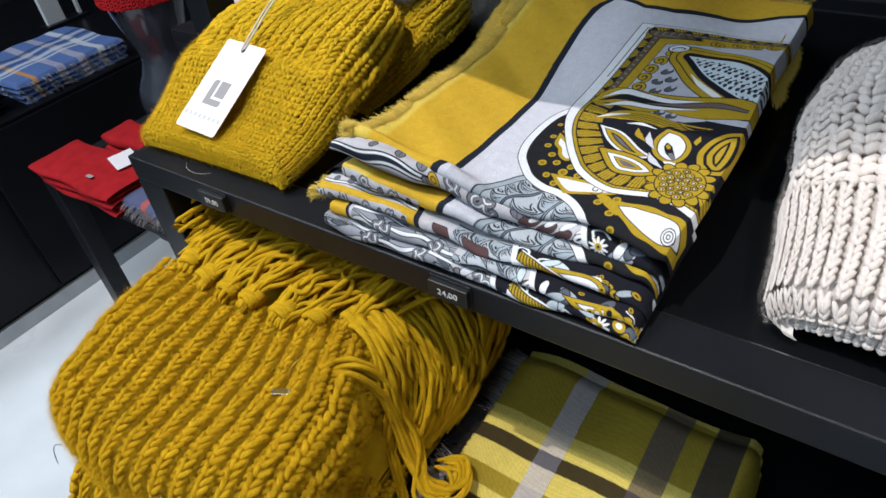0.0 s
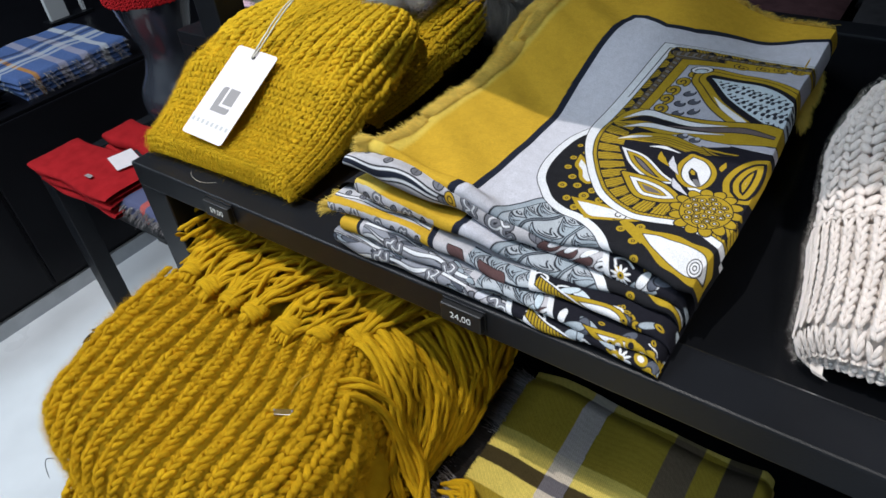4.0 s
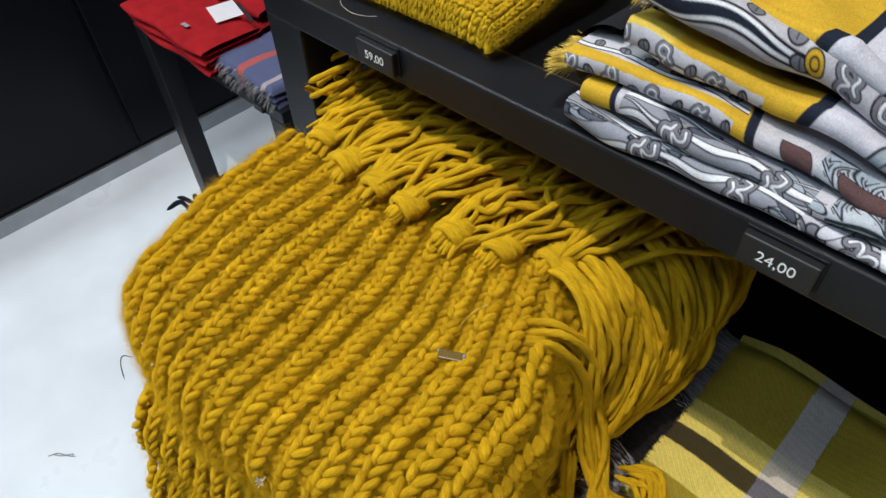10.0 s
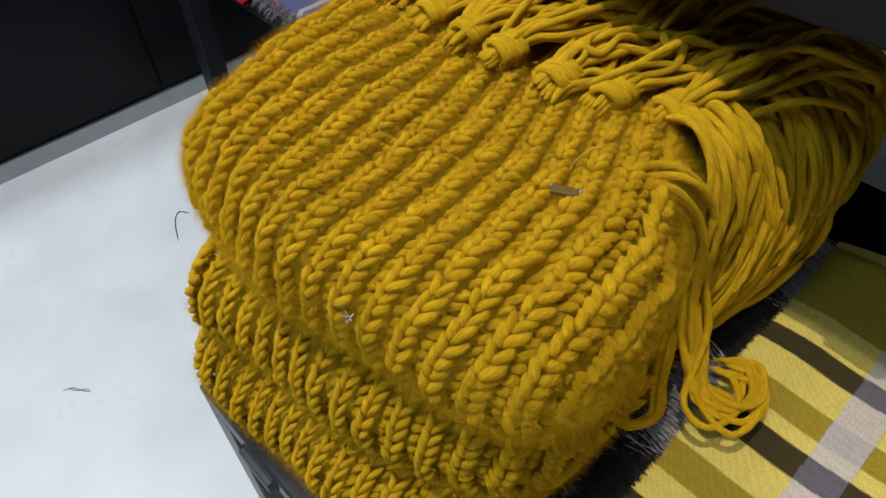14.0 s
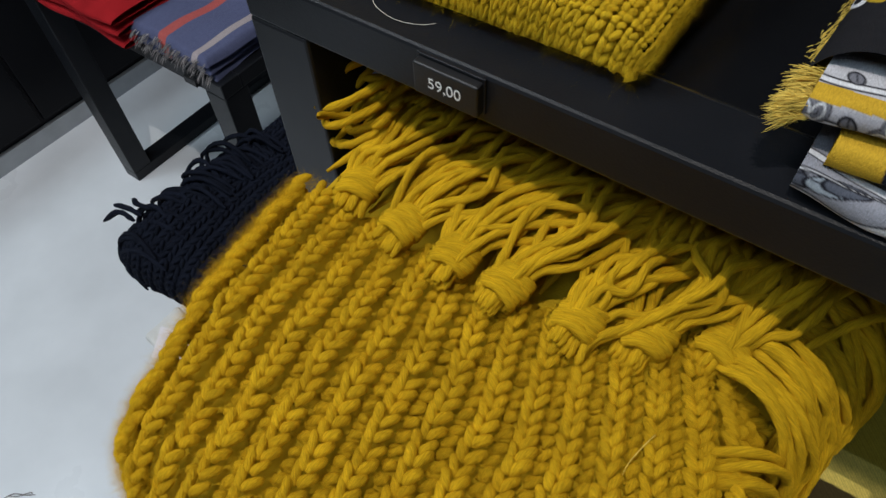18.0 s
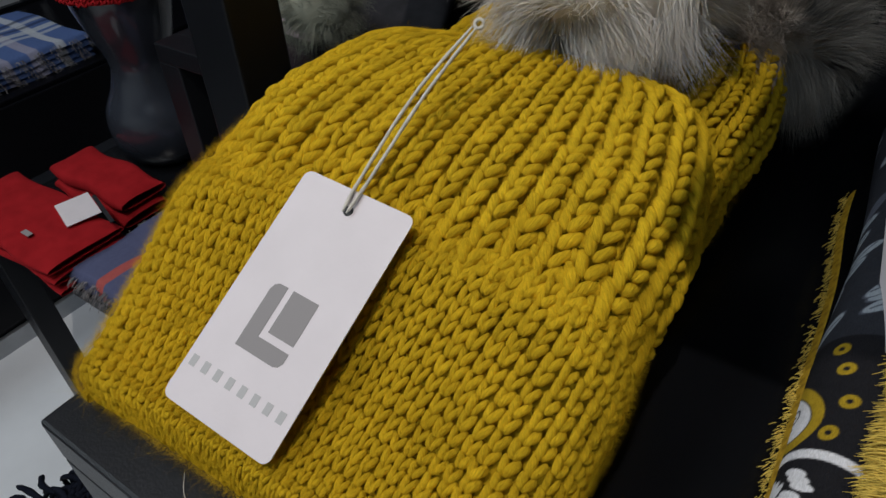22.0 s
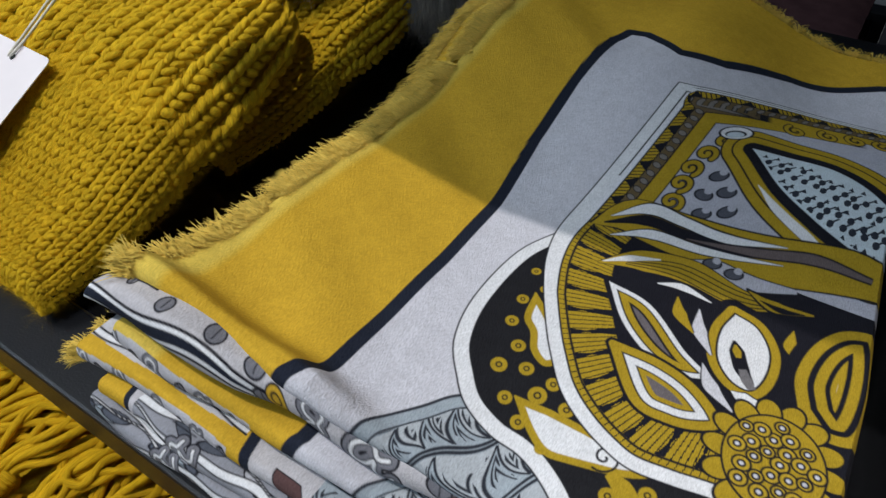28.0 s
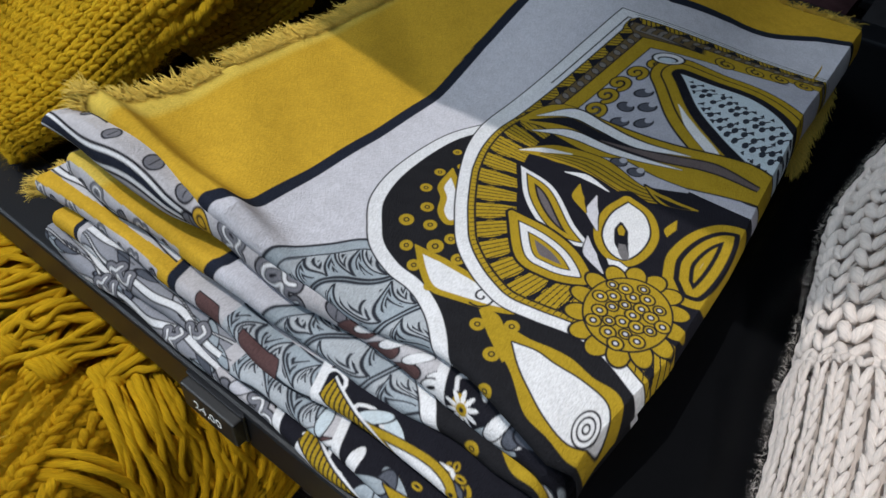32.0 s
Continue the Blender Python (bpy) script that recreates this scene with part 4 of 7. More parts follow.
# one tassel hangs from the right flank and curls on the checked scarf
paths = []
for i in range(13):
    o = rng.normal(0, [0.0035, 0.0060, 0.002])
    e = rng.normal(0, [0.006, 0.007, 0.002])
    q = [np.array((-0.345, 0.232, 0.948)) + o, np.array((-0.322, 0.248, 0.949)) + o, np.array((-0.306, 0.262, 0.918)) + o, np.array((-0.300, 0.266, 0.868)) + o, np.array((-0.287, 0.261, 0.832)) + o * 1.2, np.array((-0.270, 0.247, 0.806)) + e * 0.7,
         np.array((-0.249, 0.250, 0.7975 + 0.005 * rng.random())) + e]
    if i % 3:
        q += [np.array((-0.243, 0.272, 0.799)) + e * 0.8, np.array((-0.256, 0.288, 0.801)) + e * 0.8, np.array((-0.272, 0.280, 0.803)) + e * 0.5]
    paths.append(curve_through(q, 34))
yarn(np.array(paths), 0.0024, "tassel", M["yarn_scarf"], lower, 7, "loose tassel of yarn strands")
paths = []
for i in range(4):
    o = rng.normal(0, [0.003, 0.003, 0.0015])
    paths.append(curve_through([np.array((-0.297, 0.246, 0.85)) + o, np.array((-0.290, 0.240, 0.805)) + o, np.array((-0.281, 0.228, 0.789)) + o, np.array((-0.290, 0.210, 0.787)) + o, np.array((-0.299, 0.214, 0.789)) + o, np.array((-0.292, 0.228, 0.792)) + o], 24))
yarn(np.array(paths), 0.0024, "tassel", M["yarn_scarf"], lower)

# a small clip, lint and a thread caught on the top scarf
bits = thing("plastic_clip", "small dull grey clip caught in the knitting", "clip", place=(-0.3550, 0.1920, 0.9590))
bits.rotation_euler = (0, radians(4), radians(32))
part("bar", box_bm(-0.0075, 0.0075, -0.0030, 0.0030, 0, 0.0022, 0.0006), M["clip"], bits, "smoky clear plastic bar")
part("tip", box_bm(0.0066, 0.0082, -0.0008, 0.0018, 0.0016, 0.0028, 0.0004), M["fringe_grey"], bits, "pale worn tip")
part("tip", box_bm(-0.0084, -0.0070, 0.0008, 0.0026, 0.0014, 0.0024, 0.0004), M["fringe_grey"], bits, "pale worn tip")
lint = thing("lint_tuft", "tiny white lint tuft on the ochre scarf", "lint", place=(-0.390, 0.078, 0.9300))
yarn(fringe_strands([(0, 0, 0)], [(0, -0.6, 0.4)], 0.0045, 12, 4, 0.4, 5, 0.1), 0.0003, "fibres", M["string"], lint, 4, "", "stuff")
th = thing("loose_thread", "fine pale thread standing out of the ochre scarf", "thread")
yarn(np.array([curve_through([(-0.367, 0.209, 0.950), (-0.368, 0.216, 0.957), (-0.366, 0.226, 0.961), (-0.364, 0.234, 0.960)], 16)]), 0.00022, "thread", M["cloth_yellow"], th)
th2 = thing("loose_thread", "short black thread at the side of the ochre pile", "thread")
yarn(np.array([curve_through([(-0.560, 0.072, 0.885), (-0.568, 0.068, 0.883), (-0.571, 0.064, 0.874), (-0.567, 0.060, 0.862)], 14)]), 0.0004, "thread", M["label"], th2)
scuff = thing("floor_lint", "small grey wisp of lint on the white floor", "lint", place=(-1.26, -0.083, 0.0005))
scuff.rotation_euler = (0, 0, radians(45))
yarn(np.array([curve_through([(-0.03, 0.0, 0.0), (-0.01, 0.006, 0.001), (0.012, 0.0, 0.001), (0.03, -0.002, 0.0)], 14), curve_through([(-0.02, 0.004, 0.0), (0.0, 0.0, 0.001), (0.02, 0.004, 0.0), (0.024, 0.0, 0.0)], 14)]), 0.0011, "fibres", M["fringe_grey"], scuff)


# ---- printed cloth ----
INK = (0.012, 0.012, 0.018)
WHITE = (0.77, 0.77, 0.80)
LAVENDER = (0.63, 0.62, 0.68)
OCHRE = (0.42, 0.28, 0.02)
GOLD = (0.625, 0.378, 0.032)
LEAF = (0.36, 0.41, 0.46)
SLATE = (0.10, 0.11, 0.14)
BROWN = (0.11, 0.06, 0.06)
NIGHT = (0.016, 0.020, 0.034)
CHARCOAL = (0.015, 0.015, 0.018)
GREYED = (0.15, 0.13, 0.14)
PALE = (0.58, 0.66, 0.72)


class Print:
    """Inks laid on a cloth, over coordinates in metres."""

    def __init__(self, x, y, ground, soft=0.0005):
        self.x, self.y, self.soft = x, y, soft
        self.c = np.tile(np.array(ground, float), (len(x), 1))

    def ink(self, d, colour, where=None):
        a = np.clip(0.5 - d / self.soft, 0, 1)
        if where is not None:
            a = a * where
        self.c += a[:, None] * (np.array(colour) - self.c)

    def near(self, x0, x1, y0, y1):
        return (self.x > x0) & (self.x < x1) & (self.y > y0) & (self.y < y1)

    def disc(self, x, y, r, colour, sx=1.0, sy=1.0, turn=0.0):
        k = self.near(x - 2 * r * max(sx, sy), x + 2 * r * max(sx, sy), y - 2 * r * max(sx, sy), y + 2 * r * max(sx, sy))
        if not k.any():
            return
        c, s = math.cos(radians(turn)), math.sin(radians(turn))
        dx, dy = self.x[k] - x, self.y[k] - y
        p, q = (dx * c + dy * s) / sx, (-dx * s + dy * c) / sy
        a = np.clip(0.5 - (np.hypot(p, q) - r) / self.soft, 0, 1)
        self.c[k] += a[:, None] * (np.array(colour) - self.c[k])

    def distance(self, pts, closed=False, reach=0.012):
        """Distance to a line of points, up to reach; with closed, less than nothing inside."""
        p = np.asarray(pts, float)
        x0, y0, x1, y1 = *(p.min(0) - reach), *(p.max(0) + reach)
        near = self.near(x0, x1, y0, y1)
        if not near.all():
            out = np.full(len(self.x), 1.0)
            if near.any():
                sub = Print(self.x[near], self.y[near], (0, 0, 0), self.soft)
                out[near] = sub.distance(p, closed, reach)
            return out
        q = np.vstack([p, p[:1]]) if closed else p
        best = np.full(len(self.x), 1e9)
        inside = np.zeros(len(self.x), bool)
        for (ax, ay), (bx, by) in zip(q[:-1], q[1:]):
            dx, dy = bx - ax, by - ay
            t = np.clip(((self.x - ax) * dx + (self.y - ay) * dy) / (dx * dx + dy * dy + 1e-12), 0, 1)
            best = np.minimum(best, (self.x - ax - t * dx) ** 2 + (self.y - ay - t * dy) ** 2)
            if closed and abs(dy) > 1e-12:
                inside ^= ((ay > self.y) != (by > self.y)) & (self.x < ax + (self.y - ay) / dy * dx)
        best = np.sqrt(best)
        return np.where(inside, -best, best) if closed else best

    def line(self, pts, width, colour, where=None):
        self.ink(self.distance(pts) - width * 0.64, colour, where)

    def ribbon(self, pts, widths, colour, where=None):
        """A band along a line, of widths given at even steps."""
        p = np.asarray(pts, float)
        w = np.interp(np.linspace(0, 1, len(p)), np.linspace(0, 1, np.size(widths)), np.atleast_1d(widths))[:, None] / 2
        t = np.gradient(p, axis=0)
        n = np.stack([-t[:, 1], t[:, 0]], 1) / np.maximum(np.linalg.norm(t, axis=1, keepdims=True), 1e-9)
        self.ink(self.distance(np.vstack([p + n * w, (p - n * w)[::-1]]), True, 0.003), colour, where)

    def drop(self, x, y, length, fat, turn, rings):
        """A teardrop from its point at (x, y) along turn, in nested inks: (inset, colour)."""
        t = np.linspace(0, 2 * math.pi, 40)
        u = length * 0.5 * (1 - np.cos(t))
        w = fat * np.sin(t) * np.sin(t / 2) ** 1.3
        c, s = math.cos(radians(turn)), math.sin(radians(turn))
        d = self.distance(np.stack([x + u * c - w * s, y + u * s + w * c], 1), True)
        for inset, colour in rings:
            self.ink(d + inset, colour)
        return d


def blades(P, across, along, where, rows, vein):
    """Rows of leaf blades, set zigzag, with looped veins inside each and a plain rib between the rows."""
    for lo, hi, long in rows:
        w, turn = (across - lo) / (hi - lo), along / long + 0.31 * lo / 0.01
        turn = turn + 0.30 * np.sin(math.pi * np.clip(w, 0, 1)) + 0.06 * np.sin(5 * turn)
        zig = np.abs(2 * (turn % 1) - 1)
        scale = 1 / math.hypot(1 / (hi - lo), 2 / long)
        inside = where * (w > 0) * (w < 1)
        gap = (w - zig) * scale
        P.ink(gap, (0.45, 0.48, 0.52), inside)
        P.ink(np.abs(gap) - 0.0006, vein, inside)
        side = np.abs(gap)
        for depth, start, stop in ((0.0020, 0.12, 0.80), (0.0038, 0.30, 0.92)):
            P.ink(np.abs(side - depth - 0.0005 * np.sin(9 * turn)) - 0.0005, vein, inside * (w > start) * (w < stop) * (np.sin(turn * 12.566 + 40 * depth / 0.002) > -0.55))
        for edge in (lo - 0.0010, hi + 0.0010):
            P.ink(np.abs(across - edge) - 0.0006, vein, where)


def paisley(x, y):
    """The square's print: a mustard hem, a dark line, a pale border, and a paisley ornament."""
    P = Print(x, y, LAVENDER)
    C = curve_through
    hem = np.array([(-0.266, 0.0), (-0.2645, 0.316), (-0.2625, 0.323), (-0.2600, 0.3300), (-0.2585, 0.3340), (-0.2566, 0.3395), (-0.2568, 0.345), (-0.257, 0.376), (-0.2566, 0.42), (-0.258, 0.47), (-0.2597, 0.488), (-0.2622, 0.519), (-0.262, 0.545), (-0.2625, 0.565), (-0.2612, 0.5885), (-0.2602, 0.612), (-0.256, 0.627), (-0.2455, 0.629), (-0.2214, 0.620), (-0.1972, 0.6325), (-0.1644, 0.6652), (-0.1152, 0.7005), (-0.05, 0.728), (0.1, 0.73)])
    d = P.distance(np.vstack([hem, [(0.1, 2.0), (-1.0, 2.0), (-1.0, 0.0)]]), True, 9)
    P.ink(d, GOLD)
    P.ink((x + 0.3255 - 0.05 * np.clip(y - 0.42, 0, 0.16)) * 0.12, (0.72, 0.52, 0.09))  # the thinner woven strip by the fringe
    P.line(hem, 0.0048, NIGHT)
    rise, share = swell(x, y)  # the ornament runs further back where the cloth lies lower
    y = P.y = y - 1.6 * rise * (1 - share)
    # bluish leaves by the fold
    leaf = C([(-0.236, 0.318), (-0.2295, 0.337), (-0.220, 0.351), (-0.210, 0.364), (-0.19, 0.372), (-0.16, 0.36), (-0.140, 0.325), (-0.15, 0.27), (-0.20, 0.25), (-0.235, 0.28)], 60)
    dl = P.distance(leaf, True)
    P.ink(dl, LEAF)
    vein = (0.028, 0.031, 0.042)
    P.ink(np.abs(dl) - 0.0006, vein)
    P.ink(np.abs(dl + 0.0052) - 0.00035, vein)
    across = (x + 0.2295) * 0.83 - (y - 0.337) * 0.55 + 0.0022 * np.sin(150 * x + 60 * y)
    along = (x + 0.2295) * 0.55 + (y - 0.337) * 0.83 + 0.0016 * np.sin(210 * x)
    blades(P, across, along, dl < -0.0056, ((0.0045, 0.0180, 0.0125), (0.0215, 0.0400, 0.0190), (0.0440, 0.0620, 0.0165)), vein)
    # black crescent in a white band
    out = C([(-0.219, 0.470), (-0.2305, 0.444), (-0.2325, 0.409), (-0.227, 0.384), (-0.216, 0.369), (-0.207, 0.361), (-0.194, 0.3565), (-0.183, 0.3555), (-0.174, 0.3520), (-0.164, 0.345), (-0.154, 0.334), (-0.146, 0.318), (-0.140, 0.297), (-0.12, 0.285), (-0.07, 0.30), (-0.07, 0.37), (-0.11, 0.40), (-0.18, 0.46)], 100)
    do = P.distance(out, True)
    P.ink(do - 0.0007, INK)
    P.ink(do, WHITE)
    P.ink(do + 0.0060, CHARCOAL)
    for a, b, r in ((-0.204, 0.395, 0.0030), (-0.206, 0.383, 0.0033), (-0.196, 0.387, 0.0030), (-0.197, 0.372, 0.0028), (-0.184, 0.386, 0.0028), (-0.187, 0.379, 0.0036), (-0.188, 0.366, 0.0029), (-0.175, 0.379, 0.0030), (-0.176, 0.361, 0.0024),
                    (-0.149, 0.356, 0.0030), (-0.138, 0.363, 0.0030), (-0.137, 0.348, 0.0032), (-0.2145, 0.418, 0.0026), (-0.2125, 0.405, 0.0028), (-0.2175, 0.436, 0.0022), (-0.209, 0.428, 0.0022), (-0.131, 0.334, 0.003), (-0.122, 0.352, 0.0026), (-0.112, 0.343, 0.003), (-0.127, 0.320, 0.003)):
        P.disc(a, b, r, OCHRE), P.disc(a, b, r * 0.42, INK), P.disc(a, b, r * 0.22, OCHRE)
    up = C([(-0.2115, 0.424), (-0.209, 0.410), (-0.203, 0.404), (-0.1985, 0.396), (-0.191, 0.392), (-0.187, 0.398), (-0.193, 0.408), (-0.2025, 0.417)], 40)
    dn = P.distance(up, True)
    P.ink(dn - 0.0004, OCHRE), P.ink(dn + 0.0026, WHITE)
    big = C([(-0.194, 0.3745), (-0.184, 0.3655), (-0.175, 0.3600), (-0.166, 0.3605), (-0.148, 0.3650), (-0.140, 0.371), (-0.156, 0.3745), (-0.166, 0.3755), (-0.180, 0.376)], 44)
    dn = P.distance(big, True)
    P.ink(dn - 0.0004, OCHRE), P.ink(dn + 0.0024, WHITE)
    turn = [(-0.1555 + (0.0006 + 0.00062 * a) * math.cos(-a + 0.4), 0.3685 + (0.0006 + 0.00062 * a) * math.sin(-a + 0.4)) for a in np.linspace(0, 8.6, 30)]
    P.line(turn, 0.0007, INK)
    P.ribbon(C([(-0.152, 0.3635), (-0.146, 0.3610), (-0.139, 0.3560), (-0.130, 0.3520)], 20), np.array([0.0030, 0.0072, 0.0070, 0.0100]), OCHRE)
    drip = C([(-0.1338, 0.3570), (-0.1247, 0.3588), (-0.1161, 0.3580), (-0.104, 0.3584), (-0.0928, 0.3565), (-0.0885, 0.345), (-0.0971, 0.3375), (-0.1083, 0.3390), (-0.1187, 0.3445), (-0.1265, 0.3500), (-0.1338, 0.3570)], 60)[:-1]
    dd = P.distance(drip, True)
    P.ink(dd - 0.0048 - 0.0010 * np.sin(260 * x), OCHRE), P.ink(dd - 0.0007, INK), P.ink(dd, WHITE)
    for r in (0.0066, 0.0044, 0.0020):
        P.disc(-0.0952, 0.3455, r, INK, 0.7, 1.1), P.disc(-0.0952, 0.3455, r - 0.0008, WHITE, 0.7, 1.1)
    # the ornament inside its white frame
    rim = C([(-0.212, 0.5875), (-0.214, 0.561), (-0.217, 0.533), (-0.221, 0.496), (-0.2225, 0.470), (-0.2185, 0.449), (-0.2105, 0.430), (-0.199, 0.410), (-0.190, 0.397), (-0.181, 0.386), (-0.170, 0.378), (-0.158, 0.372), (-0.147, 0.369), (-0.133, 0.3705), (-0.112, 0.373), (-0.088, 0.366)], 80)
    inner = np.vstack([rim, [(-0.03, 0.36), (-0.03, 0.625), (-0.124, 0.606), (-0.168, 0.594), (-0.203, 0.588)]])
    di = P.distance(inner, True, 0.05)
    top_side = np.clip((y - 0.570 - 0.10 * np.clip(x + 0.20, 0, 1)) / 0.006, 0, 1) * np.clip((x + 0.206) / 0.004, 0, 1)
    w = (0.0052 + 0.0042 * np.clip((y - 0.43) / 0.05, 0, 1)) * (1 - top_side) + 0.0034 * top_side
    P.ink(di - 0.0007, INK)
    P.ink(di, WHITE)
    P.ink(np.abs(di + 0.0062) - 0.0004, INK, (y > 0.515) & (top_side < 0.5))
    P.ink(np.abs(di + 0.0016) - 0.0003, INK, top_side)
    e = di + w  # depth from the white frame's inner edge
    P.ink(e, INK)
    P.ink(e + 0.0008, OCHRE)
    upper = y > 0.486 + 0.06 * np.clip(-0.195 - x, 0, 0.02)
    ang = np.arctan2(y - 0.455, x + 0.125)
    lowz, alongu = ~upper, np.where(top_side > 0.5, x, y)
    # lower field: narrow band, then spokes of hatched blocks and black wedges
    P.ink(np.abs(e + 0.0036) - 0.0005, INK, lowz)
    cell = (ang * 0.078 / 0.0125) % 1
    depth = np.clip((-e - 0.0044) / 0.017, 0, 1)
    ring = lowz & (e < -0.0040) & (e > -0.0225)
    wedge = ring & (np.abs(cell - 0.5) > 0.5 - (0.04 + 0.22 * np.abs(depth - 0.35)))
    P.ink(np.where(ring & (np.abs((cell * 5.2) % 1 - 0.5) < 0.10), -1, 1), INK)
    P.ink(np.where(lowz & (e < -0.0010) & (e > -0.0036) & (np.abs((ang * 30) % 1 - 0.5) < 0.07), -1, 1), INK)
    P.ink(np.where(wedge, -1, 1), INK)
    P.ink(e + 0.0222, INK, lowz)
    # upper field: teeth, rope, plain band, lavender ground
    teeth = upper & (e < -0.0008) & (e > -0.0056)
    P.ink(np.where(teeth & (np.abs((alongu / 0.0024 + e * 180) % 1 - 0.5) < 0.13), -1, 1), INK)
    tri = (alongu / 0.0130) % 1
    P.ink(np.where(teeth & (np.abs(tri - 0.5) < 0.30 * np.clip((-e - 0.0004) / 0.0052, 0, 1)), -1, 1), INK)
    P.ink(e + 0.0054, INK, upper)
    rope = upper & (e < -0.0060) & (e > -0.0112)
    P.ink(np.where(rope, -1, 1), (0.14, 0.10, 0.05))
    ov = (((alongu / 0.0058 - e * 60) % 1) - 0.5) * 0.0058
    P.ink(np.hypot(ov / 0.72, (e + 0.0086)) - 0.0025, INK, rope)
    P.ink(np.hypot(ov / 0.72, (e + 0.0086)) - 0.0020, (0.20, 0.18, 0.17), rope)
    P.ink(e + 0.0112, INK, upper)
    P.ink(e + 0.0118, OCHRE, upper)
    P.ink(e + 0.0190, INK, upper)
    P.ink(e + 0.0196, (0.46, 0.46, 0.53), upper)
    for a, b, r, t in ((-0.1842, 0.509, 0.0056, 0), (-0.185, 0.5205, 0.0052, 0), (-0.1845, 0.5305, 0.0050, 0.3), (-0.1815, 0.5407, 0.0048, 0.5), (-0.1765, 0.5500, 0.0046, 0.8), (-0.1475, 0.574, 0.0056, 3.6), (-0.1308, 0.5800, 0.0054, 3.6), (-0.117, 0.5850, 0.0054, 3.6), (-0.103, 0.5880, 0.0054, 3.6)):
        way = [(a + r * (0.16 + 0.84 * q) * math.cos(t - 7.5 * q), b + r * (0.16 + 0.84 * q) * math.sin(t - 7.5 * q)) for q in np.linspace(0, 1, 30)]
        P.line(way, 0.0030, INK), P.line(way, 0.0018, OCHRE)
    # large leaf
    lf = C([(-0.1628, 0.5482), (-0.1446, 0.5468), (-0.121, 0.5466), (-0.0988, 0.5375), (-0.080, 0.520), (-0.0912, 0.5072), (-0.1036, 0.5112), (-0.1226, 0.5180), (-0.1433, 0.5286), (-0.1628, 0.5482)], 70)[:-1]
    d = P.distance(lf, True, 0.03)
    P.ink(d - 0.0142, INK), P.ink(d - 0.0134, OCHRE)
    P.ink(np.abs(d - 0.0090) - 0.0004, INK)
    P.ink(d - 0.0044, INK), P.ink(d, PALE)
    P.ribbon(C([(-0.152, 0.527), (-0.140, 0.518), (-0.122, 0.510), (-0.104, 0.503)], 20), np.array([0.0003, 0.0036, 0.0042, 0.0003]), WHITE)
    P.disc(-0.1735, 0.5575, 0.0066, INK, 1.25, 0.8, 15), P.disc(-0.1735, 0.5575, 0.0057, WHITE, 1.25, 0.8, 15), P.disc(-0.1735, 0.5566, 0.0038, INK, 1.3, 0.7, 15), P.disc(-0.1735, 0.5560, 0.0031, PALE, 1.3, 0.7, 15)
    rng = np.random.default_rng(8)
    for i in range(13):
        for j in range(9):
            a, b = -0.154 + 0.0054 * i + 0.0022 * j + rng.normal(0, 0.0006), 0.5455 - 0.0010 * i - 0.0042 * j + rng.normal(0, 0.0006)
            k = P.near(a - 0.004, a + 0.004, b - 0.004, b + 0.004) & (d < -0.0012)
            dx, dy = x[k] - a, y[k] - b
            m = (np.hypot(dx, dy) < 0.0016) | ((np.abs(dx - 0.8 * dy - 90 * dy * dy) < 0.0006) & (dy > 0) & (dy < 0.0030)) if j % 3 else (dy > -0.0012) & (dy < 1.6 * dx + 0.0010) & (dy < -1.6 * dx + 0.0010)
            P.c[np.flatnonzero(k)[m]] = (0.03, 0.035, 0.05)
    for a, b, t in ((-0.1705, 0.5285, 20), (-0.1725, 0.517, -10), (-0.1635, 0.5205, 10), (-0.1590, 0.5110, 30), (-0.1690, 0.5070, 15)):
        P.disc(a, b, 0.0040, INK, 1.15, 0.8, t), P.disc(a, b, 0.0032, (0.09, 0.095, 0.12), 1.15, 0.8, t), P.disc(a + 0.0012, b + 0.0026, 0.0019, (0.46, 0.46, 0.53))
    # flowing bands across
    R = P.ribbon
    R(C([(-0.212, 0.480), (-0.196, 0.492), (-0.172, 0.492), (-0.140, 0.494), (-0.100, 0.502), (-0.075, 0.50)], 30), np.array([0.0008, 0.026, 0.026, 0.024, 0.020, 0.012]), INK)
    R(C([(-0.211, 0.480), (-0.196, 0.4925), (-0.172, 0.492), (-0.140, 0.494), (-0.100, 0.502), (-0.075, 0.50)], 30), np.array([0.0003, 0.0240, 0.0245, 0.0225, 0.0185, 0.010]), OCHRE)
    R(C([(-0.205, 0.489), (-0.191, 0.501), (-0.174, 0.500), (-0.154, 0.4985), (-0.128, 0.5035)], 30), np.array([0.0006, 0.0085, 0.0070, 0.0064, 0.0006]), INK)
    R(C([(-0.205, 0.489), (-0.191, 0.501), (-0.174, 0.500), (-0.154, 0.4985), (-0.128, 0.5035)], 30), np.array([0.0002, 0.0068, 0.0052, 0.0046, 0.0002]), WHITE)
    R(C([(-0.206, 0.4835), (-0.190, 0.4935), (-0.172, 0.4935), (-0.147, 0.4945), (-0.115, 0.502)], 30), np.array([0.0010, 0.0072, 0.0058, 0.0046, 0.0006]), INK)
    R(C([(-0.200, 0.4770), (-0.184, 0.4865), (-0.160, 0.4885), (-0.127, 0.4955)], 30), np.array([0.0010, 0.0074, 0.0056, 0.0006]), INK)
    R(C([(-0.200, 0.4770), (-0.184, 0.4865), (-0.160, 0.4885), (-0.127, 0.4955)], 30), np.array([0.0003, 0.0058, 0.0042, 0.0002]), WHITE)
